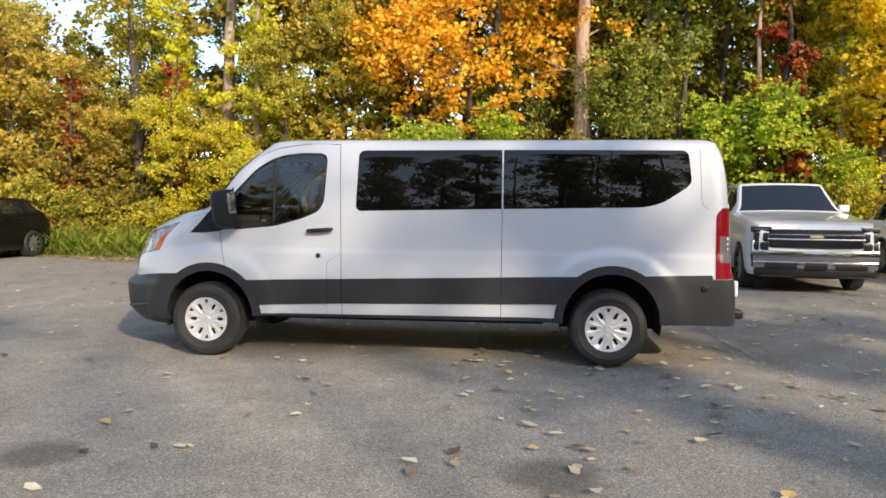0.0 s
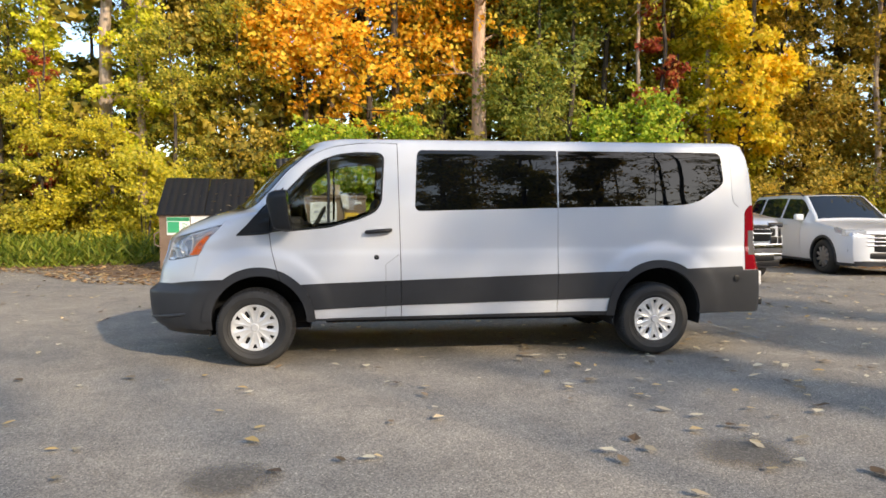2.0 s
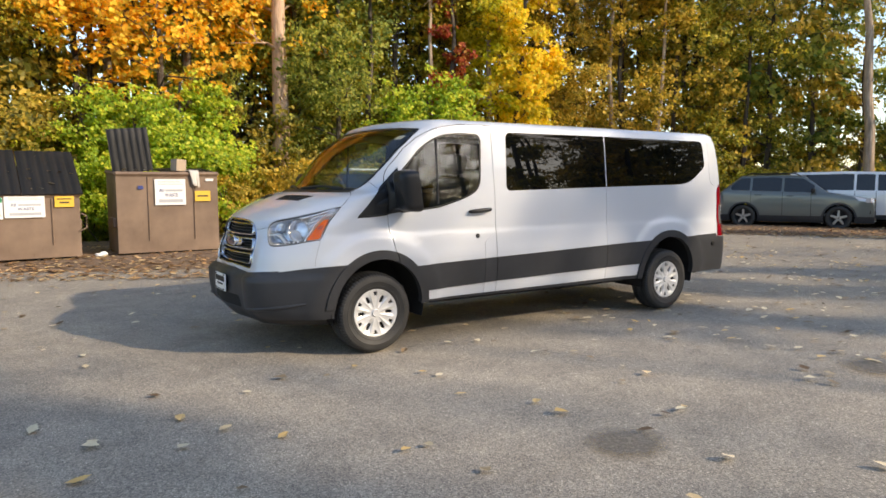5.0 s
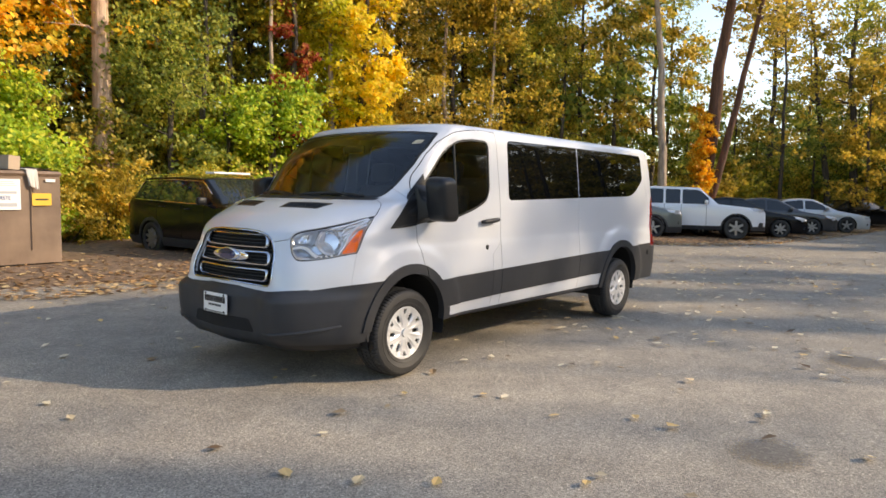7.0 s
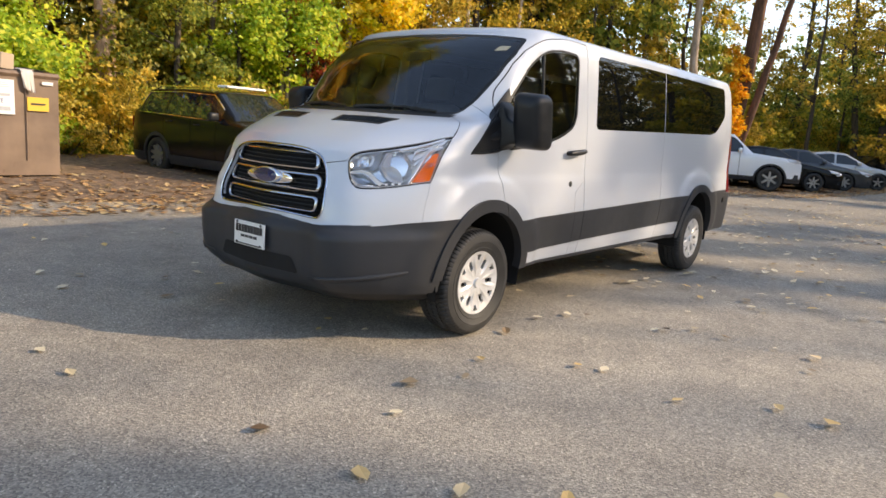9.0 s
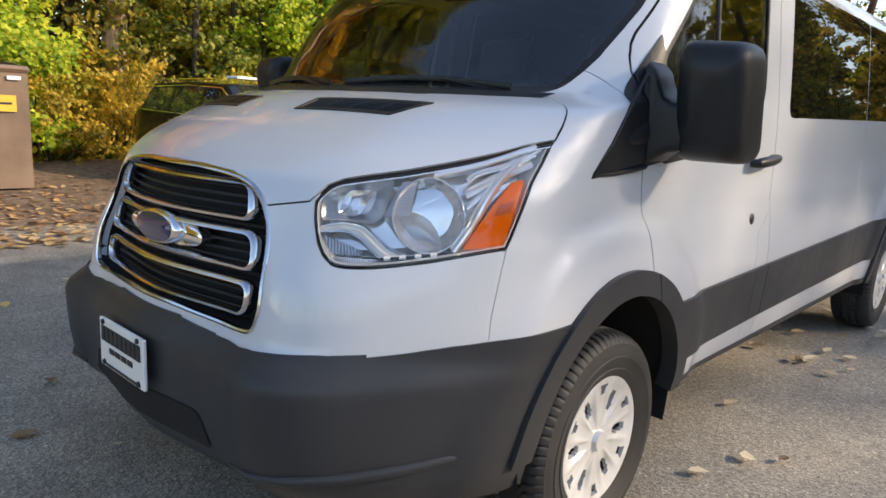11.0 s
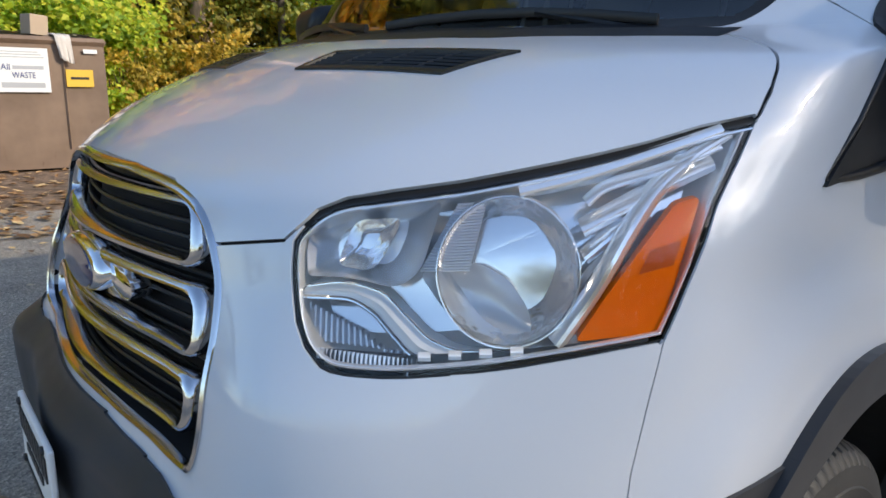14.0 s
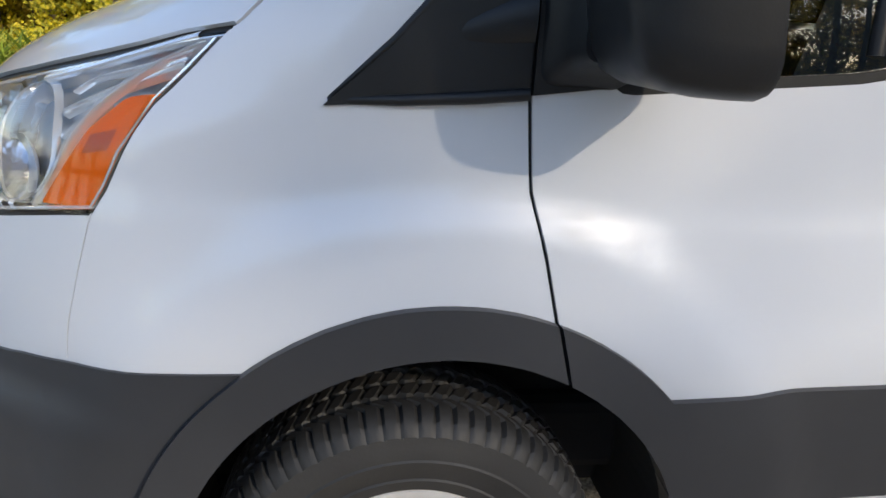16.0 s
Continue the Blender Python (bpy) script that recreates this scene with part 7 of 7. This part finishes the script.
for x, y, key, s in ((47.0, 7.8, "fargreen", 0.8), (50.5, 4.6, "far", 0.85), (45.5, 4.2, "fargreen", 0.6), (53.0, 7.5, "fargreen", 0.9)):
    plant(KINDS[key], x, y, rng.uniform(0, 360), s)
# the depth of the woods behind
for back, step, keys in ((5.2, 3.0, ("dark", "far", "fargreen", "bare")), (9.5, 3.6, ("dark", "fargreen", "dark"))):
    x = -24.0
    while x < 34:
        s = rng.uniform(0.85, 1.1)
        if x < -9.0 and x > -21:
            s *= 0.55
        plant(KINDS[rng.choice(keys)], x, wood_y(x) + back + rng.uniform(-0.8, 0.8), rng.uniform(-45, 45), s)
        x += step * rng.uniform(0.8, 1.25)
x = -7.5
while x < 27:
    plant(KINDS[rng.choice(("tallolive", "tallgreen"))], x, wood_y(x) + 7.0 + rng.uniform(-1.2, 1.2), rng.uniform(-45, 45), rng.uniform(1.15, 1.4))
    x += rng.uniform(2.6, 3.6)
x = -18.0
while x < 46:
    ks = ("yellow", "green", "olive", "green") if x < -3 else ("lime", "lime", "green") if x < 2.5 else ("green", "olive", "yellow", "green") if x < 11 else ("olive", "red", "olive", "green") if x < 16 else ("green", "olive", "green")
    plant(BUSHES[rng.choice(ks)], x, wood_y(x) - 0.2 + (0.9 if x < -5 else 0) + rng.uniform(-0.4, 0.6), rng.uniform(-45, 45), rng.uniform(0.7, 1.1))
    if x < 34:
        plant(BUSHES["dark"], x + 0.7, wood_y(x) + 3.0 + rng.uniform(-0.8, 0.8), rng.uniform(0, 360), rng.uniform(0.9, 1.4))
    x += rng.uniform(1.5, 2.2) * (1.4 if x > 24 else 1)
for x, y, s, key in ((-0.4, 11.9, 0.9, "lime"), (1.6, 12.1, 1.05, "lime"), (2.7, 12.6, 0.8, "olive"), (3.6, 13.6, 0.8, "green"), (2.2, 12.9, 1.0, "lime"), (-3.8, 12.3, 0.75, "yellow")):
    plant(BUSHES[key], x, y, rng.uniform(-45, 45), s)

for i in range(9):
    plant(BUSHES["green" if i % 2 else "olive"], 33 + 2.0 * i, wood_y(33 + 2.0 * i) + 1.2 + rng.uniform(-0.5, 0.5), rng.uniform(0, 360), rng.uniform(1.3, 1.9))

for i in range(16):
    x = 30 + 2.1 * i
    plant(KINDS["dark" if i % 2 else "fargreen"], x, wood_y(x) + 4.5 + rng.uniform(-0.8, 0.8), rng.uniform(0, 360), rng.uniform(0.42, 0.52))
for i in range(10):
    plant(BUSHES["green" if i % 2 else "dark"], 62 + rng.uniform(-1, 1), -9 + 1.5 * i, rng.uniform(0, 360), rng.uniform(1.6, 2.2))

# single trunks that stand out
for x, y, h, r, lean, rz, bark, cf, leaf, lab in (
    (-6.75, 15.0, 15, 0.27, 0.02, 0, M_BARK, 0.7, "yellow", "tall pale trunk with yellow leaves high up"),
    (-9.3, 14.6, 13, 0.2, 0.04, 180, M_BARK_DARK, 0.6, "green", "dark trunk with creeper at the edge of the woods"),
    (5.05, 15.5, 15, 0.33, -0.005, 0, M_BARK_TAN, 0.44, "orange", "stout brown trunk under orange maple leaves"),
    (4.55, 17.4, 14, 0.16, 0.01, 0, M_BARK_DARK, 0.5, "orange", "dark trunk close behind a maple"),
    (10.2, 14.6, 14, 0.1, 0.0, 0, M_BARK, 0.6, "green", "slim brown trunk among the green leaves"),
    (17.9, 13.6, 15, 0.12, 0.0, 0, M_BARK, 0.65, "olive", "slim pale trunk before the olive woods"),
    (19.4, 12.6, 15, 0.1, 0.0, 0, M_BARK, 0.65, "olive", "slim pale trunk before the olive woods"),
    (26.0, 7.35, 16, 0.22, 0.06, 90, M_BARK, 0.75, "olive", "straight grey trunk at the lot's edge"),
    (28.0, 6.75, 16, 0.4, 0.075, -90, M_BARK_RED, 0.7, "olive", "thick leaning reddish trunk at the lot's edge"),
    (28.1, 6.5, 15, 0.2, 0.2, -90, M_BARK_RED, 0.7, "olive", "thin leaning trunk at the lot's edge"),
    (40.0, 7.0, 15, 0.22, 0.0, 0, M_BARK_DARK, 0.65, "olive", "forked dark trunk beyond the parked cars"),
    (40.5, 3.6, 15, 0.2, 0.12, 90, M_BARK_DARK, 0.5, "olive", "dark leaning trunk beyond the parked cars"),
    (41.5, 2.6, 15, 0.26, 0.04, 90, M_BARK_DARK, 0.5, "green", "dark trunk at the far end of the lot"),
    (42.0, 0.6, 14, 0.24, 0.02, -90, M_BARK_DARK, 0.45, "green", "dark trunk at the far end of the lot"),
):
    ob = tree(int(x * 10) + 500, lab, h, cf, 2.6, leaf, r, bark, 2600, 0.18, lean)
    ob.matrix_basis = pose(x, y, 0, 0, 0, rz)
t = thing("creeper", "orange creeper climbing the foot of a trunk", "creeper", pose(27.4, 6.35, 0))
rng = random.Random(91)
v, f = leaf_crown(rng, [(rng.gauss(0, 0.14), rng.gauss(0, 0.14), 0.3 + 0.36 * i, rng.uniform(0.36, 0.56) * (1.25 - 0.03 * i)) for i in range(15)], 7000, 0.13)
mesh_part("leaves", v, f, M_LEAF["orange"], t)

# weeds along the verge
rng = random.Random(5)
verts, faces = [], []
for i in range(12000):
    x = rng.uniform(-17, 30)
    y = wood_y(x) - rng.uniform(-0.3, 1.6) * (1.5 if x < -4 else 0.5)
    h = rng.uniform(0.25, 1.0) * (1.1 if x < -3 else 0.6)
    a = rng.uniform(0, 6.28)
    p = Vector((x, y, soil_height(x, y) - 0.03))
    lean_v = Vector((rng.gauss(0, 0.3), rng.gauss(0, 0.3), 1)) * h
    sd = Vector((math.cos(a), math.sin(a), 0)) * 0.022
    for q in range(3):
        base_p = p + lean_v * (0.25 * q)
        tipd = Vector((math.cos(a + q * 2.1), math.sin(a + q * 2.1), 0.9)) * h * 0.32
        k = len(verts)
        verts += [base_p - sd, base_p + sd, base_p + tipd * 0.6 + sd * 1.6, base_p + tipd]
        faces += [(k, k + 1, k + 2), (k, k + 2, k + 3)]
weeds = mesh_part("weeds", verts, faces, M_LEAF["weed"], None)
tagged(weeds, "tall green weeds along the edge of the woods", "weeds", kind="stuff")

# ---- trees across the lot, behind the walk: they shade it and show in the windows ----
rng = random.Random(23)
SHADE = [tree(300 + i, lab, h, cf, sp, lf, 0.2, M_BARK_DARK, n, 0.24, blobs_n=24, fat=(0.45, 0.75)) for i, (lf, lab, h, cf, sp, n) in enumerate((
    ("olive", "slender olive tree across the lot", 14, 0.14, 1.15, 7500),
    ("yellow", "slender yellow tree across the lot", 14, 0.14, 0.95, 5200),
    ("green", "broad green tree across the lot", 14, 0.18, 1.7, 9500),
))]
# added out of view: thin high crowns filter the sun on van and lot
HIGH = [tree(330 + i, "unseen tall half-bare tree across the lot, its thin high crown added to dim the sun", 13.8, 0.8, 2.2, "olive", 0.12, M_BARK_DARK, n, 0.2, blobs_n=12, fat=(0.28, 0.42)) for i, n in enumerate((500, 500, 300))]
for u, s, i in ((-0.2, 22.0, 2), (2.5, 21.5, 1), (4.8, 22.5, 0), (9.8, 22.0, 2)):
    plant(HIGH[i], 0.81 * u + 0.59 * s, 0.59 * u - 0.81 * s, rng.uniform(0, 360), 1.0)
for u, s, key, k in (
    (-3.35, 22, 0, 1.0), (-7.2, 24, 2, 0.9), (-11.2, 24, 2, 1.0), (-14.5, 22, 0, 1.0), (-18.5, 24, 2, 0.9), (-22, 23, 2, 1.0),
    (2.3, 21, 1, 0.9), (5.1, 22, 0, 0.9), (7.0, 25, 0, 0.9), (15.6, 24, 1, 1.1), (18.4, 25, 2, 0.95), (21.2, 23, 0, 1.0), (23.4, 25, 2, 0.95), (28, 24, 0, 1.0), (33, 25, 2, 1.0),
):
    plant(SHADE[key], 0.81 * u + 0.59 * s, 0.59 * u - 0.81 * s, rng.uniform(0, 360), k)
for i in range(16):
    plant(KINDS[("far", "fargreen")[i % 2]], rng.uniform(44, 66), -16 + 1.5 * i + rng.uniform(-2, 2), rng.uniform(0, 360), rng.uniform(0.4, 0.6))
for i in range(12):
    plant(KINDS[("far", "fargreen")[i % 2]], rng.uniform(44, 62), -14 - 2.0 * i + rng.uniform(-1, 1), rng.uniform(0, 360), rng.uniform(0.8, 1.1))
for i in range(18):
    plant(BUSHES["dark" if i % 2 else "olive"], 64 - 1.9 * i + rng.uniform(-1, 1), -9 - 1.4 * i + rng.uniform(-1, 1), rng.uniform(0, 360), rng.uniform(2.0, 2.8))
for i in range(16):
    plant(KINDS["dark"], 66 - 2.0 * i + rng.uniform(-0.6, 0.6), -12 - 1.6 * i + rng.uniform(-1, 1), rng.uniform(0, 360), rng.uniform(1.05, 1.25))
for i in range(22):
    plant(KINDS[("bare", "dark", "bare", "dark")[i % 4]], -26 + 4.2 * i + rng.uniform(-1, 1), -35 + rng.uniform(-2, 2), rng.uniform(0, 360), (1.0 if i % 2 == 0 else 0.55) * rng.uniform(0.9, 1.1))
for i in range(26):
    plant(BUSHES["dark" if i % 3 else "olive"], -28 + 3.0 * i, -32 + rng.uniform(-1, 1), rng.uniform(0, 360), rng.uniform(2.1, 2.9))
for x, y, k in ((3, -31, 0.95), (7, -29, 1.05), (10.5, -30, 1.15), (13.5, -27.5, 1.1), (17, -28, 1.2), (20, -26, 1.1), (23.5, -26, 1.2), (27, -24, 1.15), (30, -23, 1.2), (34, -21, 1.2), (38, -18, 1.2)):
    plant(KINDS["bare"], x, y, rng.uniform(0, 360), k)
for i in range(12):
    plant(KINDS[("far", "fargreen", "dark")[i % 3]], -30 + rng.uniform(-3, 3), -24 + 3.4 * i, rng.uniform(0, 360), rng.uniform(0.3, 0.45))
for ob in list(KINDS.values()) + list(BUSHES.values()) + SHADE + HIGH:
    if ob.name not in used:
        plant(ob, -30 + rng.uniform(-4, 4), 20 + rng.uniform(0, 8), 0, 1.0)

# ---- fallen leaves ----
def fallen(seed, count, place, size):
    rng = random.Random(seed)
    verts, faces = [], []
    for i in range(count):
        x, y, z = place(rng)
        s = size * rng.uniform(0.6, 1.3)
        a = rng.uniform(0, 6.28)
        c, sn = math.cos(a), math.sin(a)
        curl = rng.uniform(0.02, 0.2)
        tilt = rng.gauss(0, 0.18)
        k = len(verts)
        for u, v, w in ((-0.5, 0, 0.02), (-0.15, 0.36, 0.6), (0.25, 0.26, 0.5), (0.55, 0, 0.25), (0.25, -0.26, 0.5), (-0.15, -0.36, 0.6), (0.05, 0, 0.0)):
            u, v = u * rng.uniform(0.75, 1.25), v * rng.uniform(0.6, 1.4)
            verts.append((x + s * (u * c - v * sn), y + s * (u * sn + v * c), z + s * max(0.02, w * curl + u * tilt + 0.08)))
        faces += [(k, k + 6, k + 1), (k + 1, k + 6, k + 2), (k + 2, k + 6, k + 3), (k + 3, k + 6, k + 4), (k + 4, k + 6, k + 5), (k + 5, k + 6, k)]
    return verts, faces


def on_lot(rng):
    if rng.random() < 0.25:
        return rng.uniform(2.5, 14), rng.gauss(-1.5, 3.0), 0.008
    return rng.uniform(-14, 26), rng.uniform(-9, 9), 0.008


def on_verge(rng):
    x = rng.uniform(-15, 40)
    y = edge_y(x) + abs(rng.gauss(0, 1)) * 2.4 - 1.6
    return x, y, max(0.008, soil_height(x, y) + 0.004)


v, f = fallen(1, 3200, on_lot, 0.082)
tagged(mesh_part("fallen_leaves", v, f, M_LEAF["fallen"], None), "dry curled autumn leaves scattered on the asphalt", "leaves", kind="stuff")
v, f = fallen(2, 16000, on_verge, 0.1)
tagged(mesh_part("leaf_litter", v, f, M_LEAF["litter"], None), "thick layer of brown and orange fallen leaves", "leaves", kind="stuff")



LID = D1_AT @ pose(0, -0.07, 1.26, 33)


def on_lid(rng):
    return LID @ Vector((rng.uniform(-0.95, 0.95), rng.uniform(0.1, 1.3), 0.0))


def on_rear_lid(rng):
    return rng.uniform(-0.6, 1.1), rng.uniform(8.56, 8.95), 1.74


v, f = fallen(3, 24, on_lid, 0.085)
tagged(mesh_part("lid_leaves", v, f, M_LEAF["fallen"], None), "few dry leaves lying on a dumpster lid", "leaves", kind="stuff")
v, f = fallen(4, 22, on_rear_lid, 0.08)
tagged(mesh_part("lid_leaves", v, f, M_LEAF["fallen"], None), "few dry leaves lying on an open dumpster", "leaves", kind="stuff")
